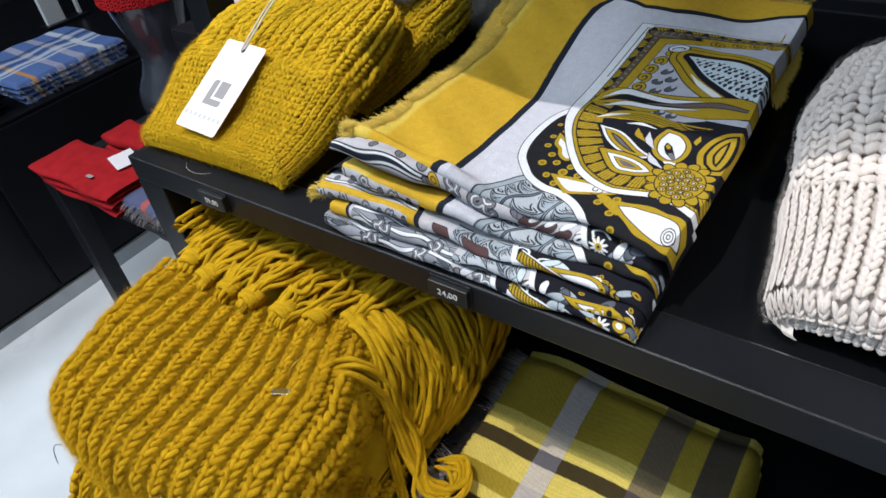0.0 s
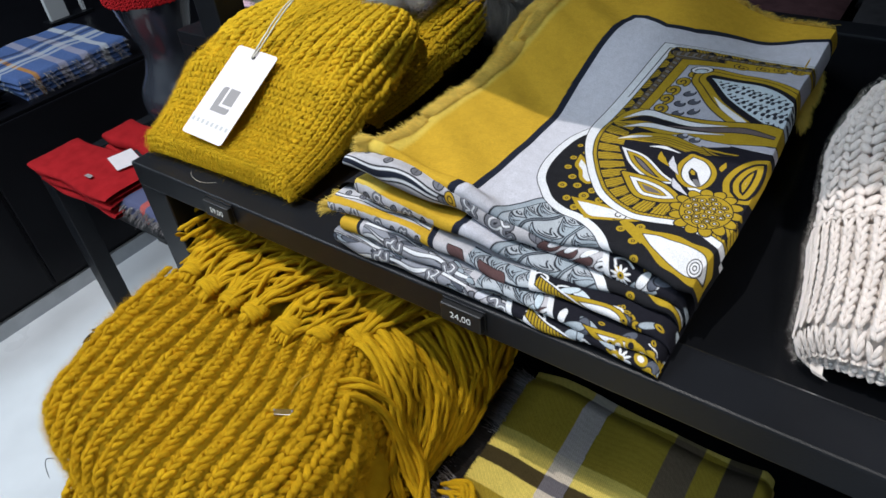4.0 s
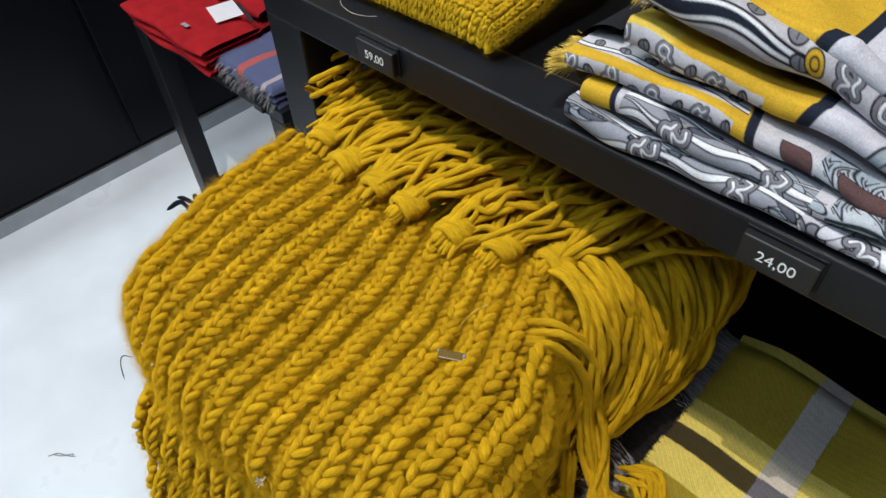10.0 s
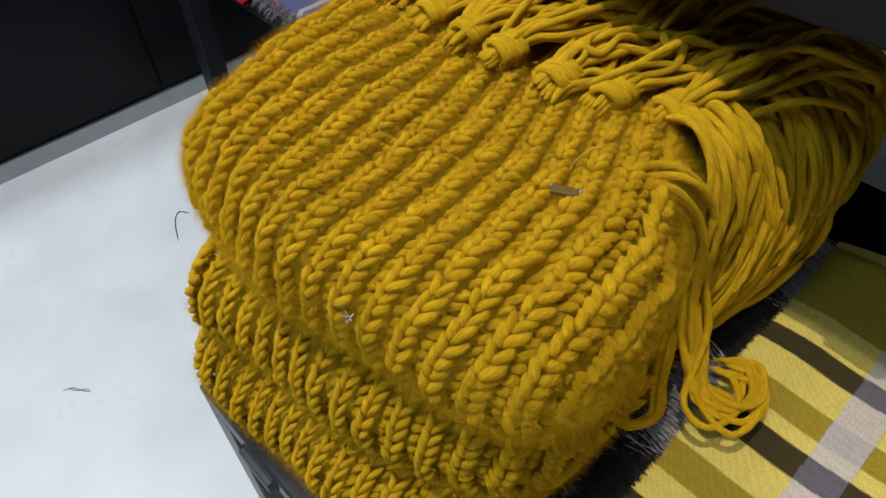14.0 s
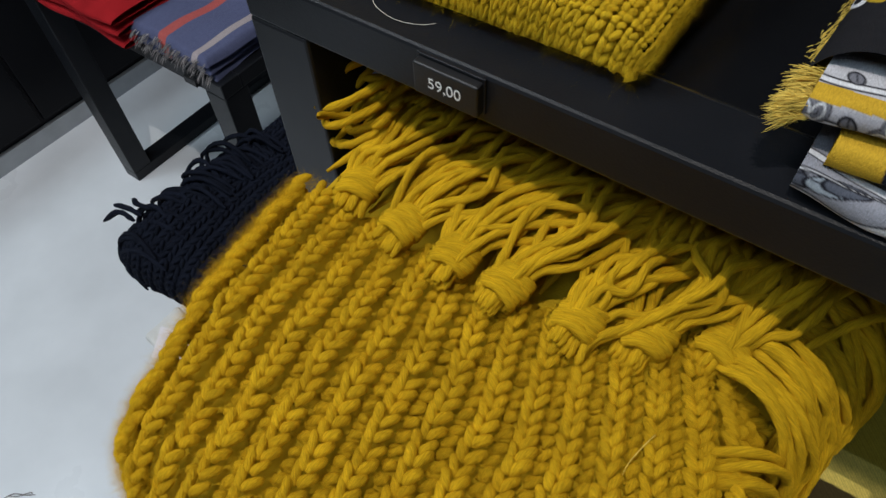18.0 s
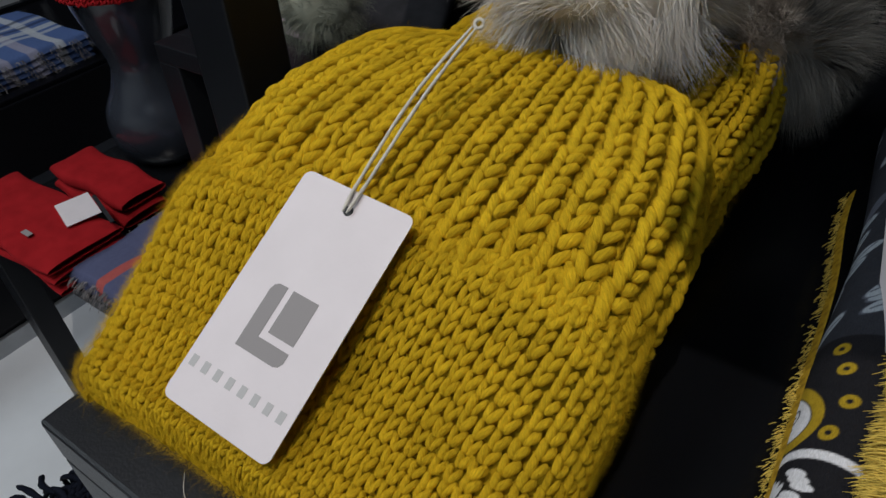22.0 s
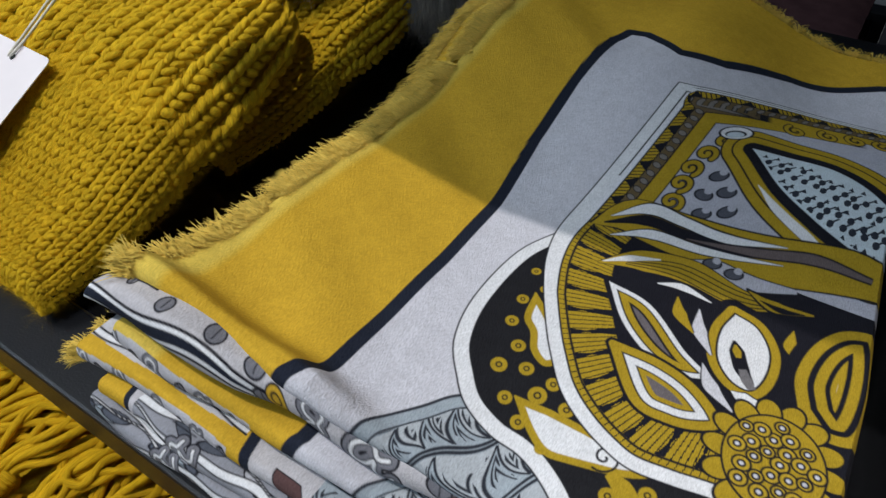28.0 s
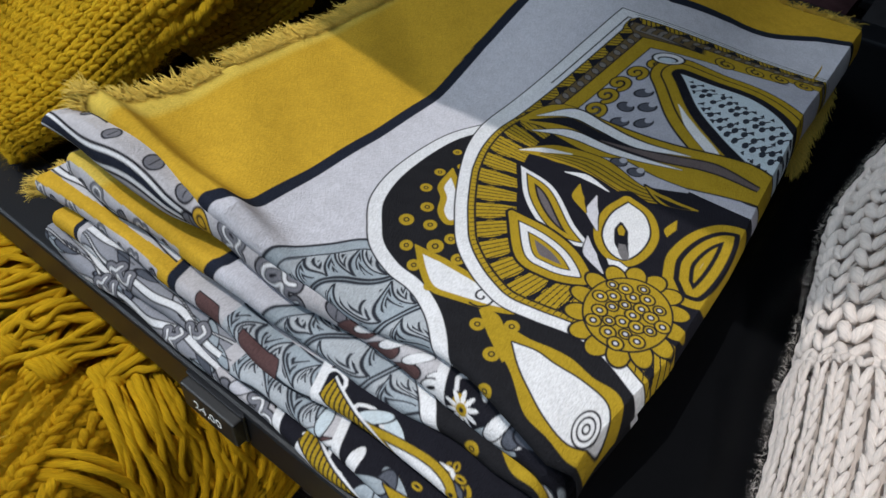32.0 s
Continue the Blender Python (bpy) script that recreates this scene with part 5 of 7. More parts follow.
    R(C([(-0.169, 0.4915), (-0.141, 0.4965), (-0.116, 0.5025), (-0.092, 0.502)], 30), np.array([0.0010, 0.0052, 0.0056, 0.0030]), INK)
    R(C([(-0.169, 0.4915), (-0.141, 0.4965), (-0.116, 0.5025), (-0.092, 0.502)], 30), np.array([0.0004, 0.0038, 0.0042, 0.0016]), (0.14, 0.11, 0.11))
    R(C([(-0.168, 0.4775), (-0.152, 0.4815), (-0.138, 0.4810), (-0.118, 0.486)], 24), np.array([0.002, 0.0105, 0.0105, 0.003]), INK)
    R(C([(-0.168, 0.4775), (-0.152, 0.4815), (-0.138, 0.4810), (-0.118, 0.486)], 24), np.array([0.001, 0.0092, 0.0092, 0.002]), (0.46, 0.46, 0.53))
    for a, b in ((-0.154, 0.4835), (-0.144, 0.4825)):
        P.disc(a, b, 0.0040, INK, 1.1, 0.8, 25), P.disc(a, b, 0.0032, (0.09, 0.095, 0.12), 1.1, 0.8, 25), P.disc(a + 0.0012, b + 0.0024, 0.0018, (0.46, 0.46, 0.53))
    # the long olive leaf with a pale tip and fine lines
    mid = C([(-0.197, 0.456), (-0.181, 0.4680), (-0.160, 0.4735), (-0.138, 0.4705), (-0.118, 0.476)], 36)
    R(mid, np.array([0.0012, 0.0150, 0.0165, 0.0130, 0.004]), INK), R(mid, np.array([0.0004, 0.0138, 0.0153, 0.0118, 0.003]), OCHRE)
    for o in (-0.0048, -0.0018, 0.0012, 0.0040):
        P.line(C([(-0.186, 0.464 + o * 0.4), (-0.165, 0.4722 + o), (-0.140, 0.4705 + o), (-0.122, 0.475 + o * 0.4)], 16), 0.0005, INK)
    R(C([(-0.1955, 0.4580), (-0.186, 0.4665), (-0.174, 0.4735)], 12), np.array([0.0006, 0.0042, 0.0008]), WHITE)
    R(C([(-0.170, 0.4585), (-0.160, 0.4625), (-0.147, 0.4610)], 12), np.array([0.0006, 0.0044, 0.0006]), WHITE)
    R(C([(-0.137, 0.478), (-0.124, 0.474), (-0.106, 0.478)], 14), np.array([0.001, 0.0095, 0.002]), INK), R(C([(-0.1355, 0.477), (-0.124, 0.474), (-0.109, 0.4775)], 14), np.array([0.0004, 0.0066, 0.0008]), OCHRE), R(C([(-0.130, 0.4745), (-0.121, 0.4735), (-0.112, 0.476)], 14), np.array([0.0004, 0.0036, 0.0006]), INK)
    # two slender leaves, the eye, the curl and the seed head
    for shape, rings in ((((-0.188, 0.4475), (-0.168, 0.4445), (-0.148, 0.4290), (-0.1365, 0.4215), (-0.147, 0.4160), (-0.160, 0.4190), (-0.175, 0.4300)), ((-0.0024, INK), (0.0, WHITE), (0.0022, INK), (0.0029, OCHRE), (0.0058, INK), (0.0068, GREYED))),
                         (((-0.173, 0.4165), (-0.154, 0.4172), (-0.139, 0.4130), (-0.1275, 0.4030), (-0.133, 0.3970), (-0.143, 0.3940), (-0.156, 0.3960)), ((-0.0030, INK), (-0.0016, OCHRE), (0.0022, INK), (0.0029, WHITE), (0.0060, INK), (0.0066, OCHRE), (0.0086, GREYED)))):
        dn = P.distance(C(list(shape) + [shape[0]], 50)[:-1], True)
        for inset, col in rings:
            P.ink(dn + inset, col)
    eye = C([(-0.1375, 0.4620), (-0.1265, 0.4590), (-0.1185, 0.4480), (-0.1170, 0.4340), (-0.1205, 0.4235), (-0.1290, 0.4240), (-0.1370, 0.4330), (-0.1400, 0.4480), (-0.1375, 0.4620)], 50)[:-1]
    dn = P.distance(eye, True)
    for inset, col in ((-0.0068, INK), (-0.0030, OCHRE), (0.0004, INK), (0.0013, WHITE)):
        P.ink(dn + inset, col)
    P.ribbon(C([(-0.1330, 0.4460), (-0.1305, 0.4410), (-0.1265, 0.4330), (-0.1215, 0.4270)], 16), np.array([0.0010, 0.0062, 0.0062, 0.0030]), INK)
    P.ribbon(C([(-0.1320, 0.4440), (-0.1305, 0.4410), (-0.1290, 0.4380)], 10), np.array([0.0008, 0.0036, 0.0020]), OCHRE)
    P.ribbon(C([(-0.1262, 0.4330), (-0.1235, 0.4285), (-0.1205, 0.4250)], 10), np.array([0.0030, 0.0044, 0.0030]), (0.18, 0.17, 0.18))
    for a, b, c, d, col in ((-0.150, 0.4545, -0.1385, 0.4330, LAVENDER), (-0.1600, 0.4560, -0.1480, 0.4400, OCHRE), (-0.1400, 0.4270, -0.1240, 0.4105, LAVENDER), (-0.1270, 0.4200, -0.1130, 0.4200, WHITE), (-0.1140, 0.4650, -0.1080, 0.4480, OCHRE)):
        mid_way = C([(a, b), ((a + c) / 2 - 0.002, (b + d) / 2 - 0.001), (c, d)], 14)
        R(mid_way, np.array([0.0010, 0.0078, 0.0014]), INK), R(mid_way, np.array([0.0003, 0.0062, 0.0006]), col)
    curl = C([(-0.1075, 0.4240), (-0.1120, 0.4420), (-0.1085, 0.4640), (-0.0980, 0.4790), (-0.0820, 0.4800), (-0.0760, 0.4520), (-0.0790, 0.4200), (-0.0950, 0.4130), (-0.1075, 0.4240)], 60)[:-1]
    dn = P.distance(curl, True, 0.03)
    for inset, col in ((-0.0014, INK), (0.0036, OCHRE), (0.0080, INK), (0.0104, OCHRE), (0.0142, INK), (0.0160, OCHRE), (0.0182, WHITE)):
        P.ink(dn + inset, col)
    sx, sy = -0.1065, 0.3975
    for k in range(14):
        a = radians(k * 360 / 14 + 8)
        px, py = sx + 0.0175 * math.cos(a), sy + 0.0222 * math.sin(a)
        P.disc(px, py, 0.0058, INK, 1.2, 0.85, k * 360 / 14), P.disc(px, py, 0.0048, OCHRE, 1.2, 0.85, k * 360 / 14)
    P.disc(sx, sy, 0.0200, INK, 0.86, 1.05), P.disc(sx, sy, 0.0191, OCHRE, 0.86, 1.05)
    for k in range(24):
        r, a = math.sqrt((k + 0.5) / 24), k * 2.39996
        px, py = sx + 0.0146 * r * math.cos(a), sy + 0.0180 * r * math.sin(a)
        q = 0.0035 - 0.0006 * (k % 3 == 1)
        P.disc(px, py, q, INK), P.disc(px, py, q - 0.0008, (0.50, 0.335, 0.03)), P.disc(px, py, 0.0016, INK), P.disc(px, py, 0.0008, LAVENDER)
    return P.c


def bean(P, a, b, r, turn):
    P.disc(a, b, r, INK, 0.72, 1.0, turn), P.disc(a, b, r - 0.0010, (0.19, 0.19, 0.22), 0.72, 1.0, turn)
    P.line([(a - 0.0005, b + r * 0.6), (a + 0.0007, b - r * 0.5)], 0.0004, INK)


def scroll(P, a, b, s, turn=0.0):
    """A heart-shaped scroll, outlined twice."""
    c, q = math.cos(radians(turn)), math.sin(radians(turn))
    pts = [(a + s * (u * c - v * q), b + s * (u * q + v * c)) for u, v in ((-1.2, 0.3), (-0.9, 0.9), (-0.3, 0.7), (0, 0.1), (0.3, 0.7), (0.9, 0.9), (1.2, 0.2), (0.6, -0.5), (0.0, -0.2), (-0.5, -0.5))]
    way = curve_through(pts, 36)
    for w, col in ((0.0052, INK), (0.0040, (0.2, 0.2, 0.23)), (0.0016, INK), (0.0010, WHITE)):
        P.line(way, w * s / 0.006, col)


def petals(P, a, b, n, s):
    """A row of plum zigzag petals with pale tips."""
    for k in range(n):
        P.disc(a + 1.5 * s * k, b - 0.35 * s * k, s, INK, 1.25, 0.55, 35), P.disc(a + 1.5 * s * k, b - 0.35 * s * k, s - 0.0007, BROWN, 1.25, 0.55, 35)
        P.disc(a + 1.5 * s * k + 0.5 * s, b + 0.45 * s, s * 0.7, INK, 1.3, 0.4, 40), P.disc(a + 1.5 * s * k + 0.5 * s, b + 0.45 * s, s * 0.7 - 0.0006, WHITE, 1.3, 0.4, 40)


def leaves(P, x0, x1, y0, y1, seed):
    """Bluish leaf blades with dark veins, side by side."""
    k = P.near(x0, x1, y0, y1)
    P.c[k] = LEAF
    y = P.y + 0.0012 * np.sin(160 * P.x + seed)
    blades(P, y - y0, P.x - x0 + 0.3 * (P.y - y0), k.astype(float), ((0.001, (y1 - y0) * 0.5 - 0.002, 0.0135), ((y1 - y0) * 0.5 + 0.001, y1 - y0 - 0.001, 0.016)), (0.028, 0.031, 0.042))


def filigree(P, x0, x1, y0, y1, n, seed, dark=False):
    """Small outlined petals, beads and hooks, drawn close together."""
    rng = np.random.default_rng(seed)
    for i in range(n):
        a, b, t = rng.uniform(x0, x1), rng.uniform(y0, y1), rng.uniform(0, 180)
        r, kind = rng.uniform(0.0036, 0.0072), rng.integers(0, 5)
        if kind < 2:
            P.disc(a, b, r, INK, 1.6, 0.6, t), P.disc(a, b, r - 0.0009, (WHITE, LEAF, PALE, OCHRE if dark else LAVENDER)[rng.integers(0, 4)], 1.6, 0.6, t)
        elif kind == 2:
            c, q = math.cos(radians(t)), math.sin(radians(t))
            P.line(curve_through([(a, b), (a + 1.3 * r * c, b + 1.3 * r * q), (a + 2 * r * c - r * q, b + 2 * r * q + r * c), (a + 1.2 * r * c - 1.6 * r * q, b + 1.2 * r * q + 1.6 * r * c)], 9), 0.0013, WHITE if dark else INK)
        elif kind == 3:
            P.disc(a, b, r * 0.7, INK, 1.2, 0.8, t), P.disc(a, b, r * 0.7 - 0.0008, OCHRE if dark else WHITE, 1.2, 0.8, t), P.disc(a, b, r * 0.2, INK, 1.8, 0.6, t)
        else:
            P.disc(a, b, r * 1.1, INK, 0.7, 1.3, t), P.disc(a, b, r * 1.1 - 0.0008, SLATE if i % 2 else LEAF, 0.7, 1.3, t)


def waves(P, x0, x1, seed):
    """Grey cloth with white wavy bands, outlined, and slim leaves between them."""
    rng = np.random.default_rng(seed)
    on = (P.x > x0) & (P.x < x1)
    P.ink(np.where(on, -1, 1), (0.30, 0.305, 0.345))
    for i in range(14):
        a, b, t = rng.uniform(x0, x1), rng.uniform(-0.011, 0.012), rng.uniform(-35, 25)
        P.disc(a, b, 0.0052, INK, 1.7, 0.5, t), P.disc(a, b, 0.0043, (LEAF, SLATE, (0.50, 0.50, 0.55))[i % 3], 1.7, 0.5, t)
        P.line([(a - 0.006, b), (a + 0.006, b + 0.001)], 0.0004, INK)
    for i, o in enumerate((-0.0085, -0.0020, 0.0050, 0.0115)):
        d = np.abs(P.y - o - 0.0022 * np.sin(75 * P.x + 2.1 * i + seed) - 0.0009 * np.sin(190 * P.x + i)) - 0.0008 - 0.0008 * np.sin(40 * P.x + 3 * i)
        P.ink(d - 0.0007, INK, on), P.ink(d, WHITE, on)


def beneath(P, x, y, stop, seed):
    """Under the mustard edge of a fold: grey cloth with white waves, beans and scrolls."""
    where = (x < stop) & (y < 0.0036 + 0.0008 * np.sin(60 * x + seed))
    Q = Print(x, y, (0.50, 0.49, 0.53))
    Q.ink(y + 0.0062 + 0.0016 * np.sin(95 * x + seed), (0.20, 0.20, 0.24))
    Q.ink(np.abs(y + 0.0046 + 0.0016 * np.sin(95 * x + seed)) - 0.0009, WHITE)
    Q.ink(np.abs(y + 0.0032 + 0.0016 * np.sin(95 * x + seed)) - 0.0004, INK)
    for i in range(9):
        a = -0.372 + 0.0125 * i
        (bean(Q, a, -0.0015, 0.0036, 40 + 20 * i) if i % 2 else scroll(Q, a, -0.0010, 0.0036, 30 * i))
    P.c[where] = Q.c[where]


def front_print(x, y, k):
    """What each lower layer shows round its front fold at y = 0: hem, beans, scrolls, leaves and petals."""
    P = Print(x, y, (0.53, 0.51, 0.54))
    rng = np.random.default_rng(70 + k)
    f = yf = 0.0
    if k == 3:  # the same corner of the print as on top, further down the cloth
        P.c = paisley(x - 0.004, y + 0.331)
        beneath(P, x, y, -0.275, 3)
    elif k == 2:
        P.ink(x + 0.275 + 0.25 * y, GOLD)
        P.ink(np.abs(x + 0.273 + 0.25 * y) - 0.0024, NIGHT)
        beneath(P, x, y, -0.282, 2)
        strip = (x < -0.2765 - 0.25 * y) & (y > 0.0105 + 0.0006 * np.sin(130 * x))
        Q = Print(x, y, (0.56, 0.55, 0.58))
        Q.ink(np.abs(y - 0.0143 + 0.0010 * np.sin(150 * x)) - 0.0012, WHITE), Q.ink(np.abs(y - 0.0124 + 0.0010 * np.sin(150 * x)) - 0.0005, INK), Q.ink(np.abs(y - 0.0160 + 0.0010 * np.sin(150 * x)) - 0.0005, INK)
        for i in range(6):
            bean(Q, -0.364 + 0.015 * i, 0.0180, 0.0040, 30 + 25 * i)
        P.c[strip] = Q.c[strip]
        leaves(P, -0.243, -0.188, -0.016, 0.018, k)
        for a, w in ((-0.2505, 0.006), (-0.220, 0.010)):
            skew_x = np.abs(x - a + 0.5 * y) - w - 0.001 * np.sin(400 * y)
            P.ink(skew_x - 0.0006, INK, (y > -0.006) & (y < 0.0085)), P.ink(skew_x, BROWN, (y > -0.0055) & (y < 0.0080))
        P.ink(-(x + 0.190 + 0.4 * y), INK)
    elif k == 4:
        left = x < -0.262
        P.ink(-(x + 0.262), (0.60, 0.585, 0.61), left)
        for o in (0.0185, 0.0150):  # thin wavy lines on top
            P.ink(np.abs(y - o - 0.0022 * np.sin(70 * x)) - 0.0007, INK, x < -0.325 + 4 * (o - 0.015))
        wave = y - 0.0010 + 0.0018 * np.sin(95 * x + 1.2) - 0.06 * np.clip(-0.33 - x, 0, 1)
        thick = 0.0026 * np.clip((-0.255 - x) / 0.07, 0.25, 1)  # the fold's shaded hollow, painted on as a dark wave between two pale hems
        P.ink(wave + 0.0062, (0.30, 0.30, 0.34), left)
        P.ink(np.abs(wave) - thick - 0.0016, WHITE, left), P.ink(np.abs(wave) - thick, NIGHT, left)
        for o in (-1, 1):
            P.ink(np.abs(wave - o * (thick + 0.0022)) - 0.0006, INK, left)
        for a, b, r, t in ((-0.338, 0.0160, 0.0032, 25), (-0.3165, 0.0120, 0.0050, 20), (-0.2935, 0.0125, 0.0056, 35), (-0.2735, 0.0095, 0.0058, 40), (-0.268, -0.001, 0.0045, 60)):
            bean(P, a, b, r, t)
        P.disc(-0.2625, 0.0010, 0.0056, INK, 0.7, 1.1, 30), P.disc(-0.2625, 0.001, 0.0047, GOLD, 0.7, 1.1, 30), P.disc(-0.2625, 0.001, 0.0028, INK, 0.7, 1.1, 30), P.disc(-0.2625, 0.001, 0.0019, GOLD, 0.7, 1.1, 30)
        bean(P, -0.200, 0.004, 0.0055, 70)
        scroll(P, -0.247, 0.001, 0.0052, 100), scroll(P, -0.224, 0.002, 0.0072, 160)
        petals(P, -0.190, 0.0025, 4, 0.0082)
    elif k == 1:
        P.ink(x + 0.340 + 0.25 * y, GOLD)
        P.ink(np.abs(x + 0.340 + 0.25 * y) - 0.0018, NIGHT)
        for i, c in enumerate((-0.300, -0.272, -0.150)):
            scroll(P, c, f, 0.0066, 150 + 20 * i)
        for i, c in enumerate((-0.286, -0.256, -0.240)):
            bean(P, c, f, 0.0055, 20 + 15 * i)
        leaves(P, -0.230, -0.185, -0.02, 0.02, k)
        petals(P, -0.178, f, 2, 0.0080)
    else:
        P.ink(np.abs(y - 0.0115 - 0.002 * np.sin(70 * x + k)) - 0.0005, INK)
        P.ink(np.abs(y - 0.0075 - 0.002 * np.sin(70 * x + k)) - 0.0018, (0.26, 0.26, 0.30), x < -0.255)
        for i, a in enumerate((-0.352, -0.330, -0.308, -0.288, -0.258, -0.230)):
            bean(P, a, 0.002 * math.sin(3 * i + k), 0.0056, 25 + 8 * i)
        for a in (-0.341, -0.318, -0.272, -0.244, -0.212):
            scroll(P, a, 0.001, 0.0060, 160 + 900 * a)
        petals(P, -0.190, f, 3, 0.0080)
    if k in (0, 1):
        waves(P, -0.336 if k else -0.38, -0.238, 4 + k)
        for a in (-0.318, -0.268):
            scroll(P, a + 0.012 * k, 0.002, 0.0056, 150 + 900 * a)
    if k != 3:
        start, reach = {0: (-0.225, -0.20), 1: (-0.185, -0.17), 2: (-0.186, -0.189), 4: (-0.152, -0.147)}[k]
        filigree(P, start, -0.09, f - 0.012, f + 0.013, int((-0.09 - start) * 300), 300 + k)
        P.ink(-(x - reach + 0.4 * (y - yf)), INK)
        P.ink(np.abs(x - reach + 0.4 * (y - yf)) - 0.0022, WHITE)
        filigree(P, reach + 0.004, -0.085, f - 0.012, f + 0.013, int((-0.085 - reach) * 260), 400 + k, True)
        if k in (1, 2):  # a white drop with a mustard rim
            P.drop(reach + 0.022, 0.005, 0.046, 0.0105, -8, ((-0.0006, INK), (0.0, OCHRE), (0.0030, INK), (0.0036, WHITE)))
        if k in (0, 2):  # a pale arc with hatched rays
            arc = y + 0.002 - 30 * (x + 0.166) ** 2 * np.sign(-0.166 - x) * 0.3 + 0.22 * (x + 0.166)
            span = np.abs(x + 0.165) < 0.024
            P.ink(np.abs(arc) - 0.0072, WHITE, span), P.ink(np.abs(arc - 0.0012) - 0.0048, INK, span), P.ink(np.abs(arc - 0.0012) - 0.0040, OCHRE, span)
            P.ink(np.abs((x * 420 + y * 120) % 1 - 0.5) * 0.003 - 0.0005, INK, span & (np.abs(arc - 0.0012) < 0.0042))
        daisy = {0: -0.118, 1: -0.127, 2: -0.124, 4: -0.137}[k]
        for i in range(10 if k in (0, 4) else 0):  # a daisy
            t = 36 * i
            P.disc(daisy + 0.0042 * math.cos(radians(t)), 0.001 + 0.0042 * math.sin(radians(t)), 0.0022, WHITE, 1.4, 0.42, t)
        P.disc(daisy, 0.001, 0.0025, OCHRE), P.disc(daisy, 0.001, 0.0010, INK)
    for i in range(5 if k in (0, 1) else 0):
        a, b = -0.122 + 0.008 * i, f + rng.normal(0, 0.007)
        P.disc(a, b, 0.004, OCHRE, 1.0, 1.4, 20 * i), P.disc(a, b, 0.002, INK if i % 2 else WHITE, 1.0, 1.4, 20 * i)
    return P.c


def swell(x, y):
    """The rise of the cloth towards the back, steep on the left and faint on the right."""
    back = np.clip((y - 0.47) / 0.14, 0, 1)
    side = np.clip((-0.135 - x) / 0.100, 0, 1)
    return 0.030 * back * back * (3 - 2 * back), 0.08 + 0.92 * side * side * (3 - 2 * side)


def pile(x, y):
    """Height of the folded squares above the table: thick at the left, with a ridge along the front hem, low at the front right corner, rising to the back."""
    left = np.clip((-0.245 - x) / 0.075, 0, 1.15)
    back, share = swell(x, y)
    corner = np.clip((x + 0.135) / 0.05, 0, 1) * np.clip((0.37 - y) / 0.05, 0, 1)
    brow = 0.0125 * np.exp(-(np.maximum(y - 0.331, 0) / 0.0080) ** 2) * np.clip((-0.222 - x) / 0.030, 0, 1)
    return 0.0590 + 0.0135 * left * left * (2.2 - 0.95 * left) / 1.25 + back * share + brow - 0.010 * corner


def fold_line(level, x):
    """How far forward each layer's front fold lies along the stack."""
    xs, ys = (((-0.37, 0.0), (0.295, 0.295)), ((-0.37, 0.0), (0.299, 0.299)), ((-0.374, -0.271, -0.222, -0.177, -0.10), (0.3045, 0.3060, 0.3060, 0.309, 0.312)),
              ((-0.346, -0.268, -0.215, -0.164, -0.117, -0.09), (0.3095, 0.3135, 0.319, 0.3240, 0.3250, 0.330)),
              ((-0.356, -0.28, -0.225, -0.187, -0.14, -0.10, -0.09), (0.3085, 0.3155, 0.3265, 0.3325, 0.3325, 0.329, 0.334)),
              ((-0.36, -0.29, -0.262, -0.240, -0.21, -0.18, -0.16, -0.14, -0.12, -0.10, -0.088), (0.3265, 0.3250, 0.3238, 0.3250, 0.3310, 0.3355, 0.338, 0.3365, 0.333, 0.330, 0.334)))[level]
    return np.interp(x, xs, ys)


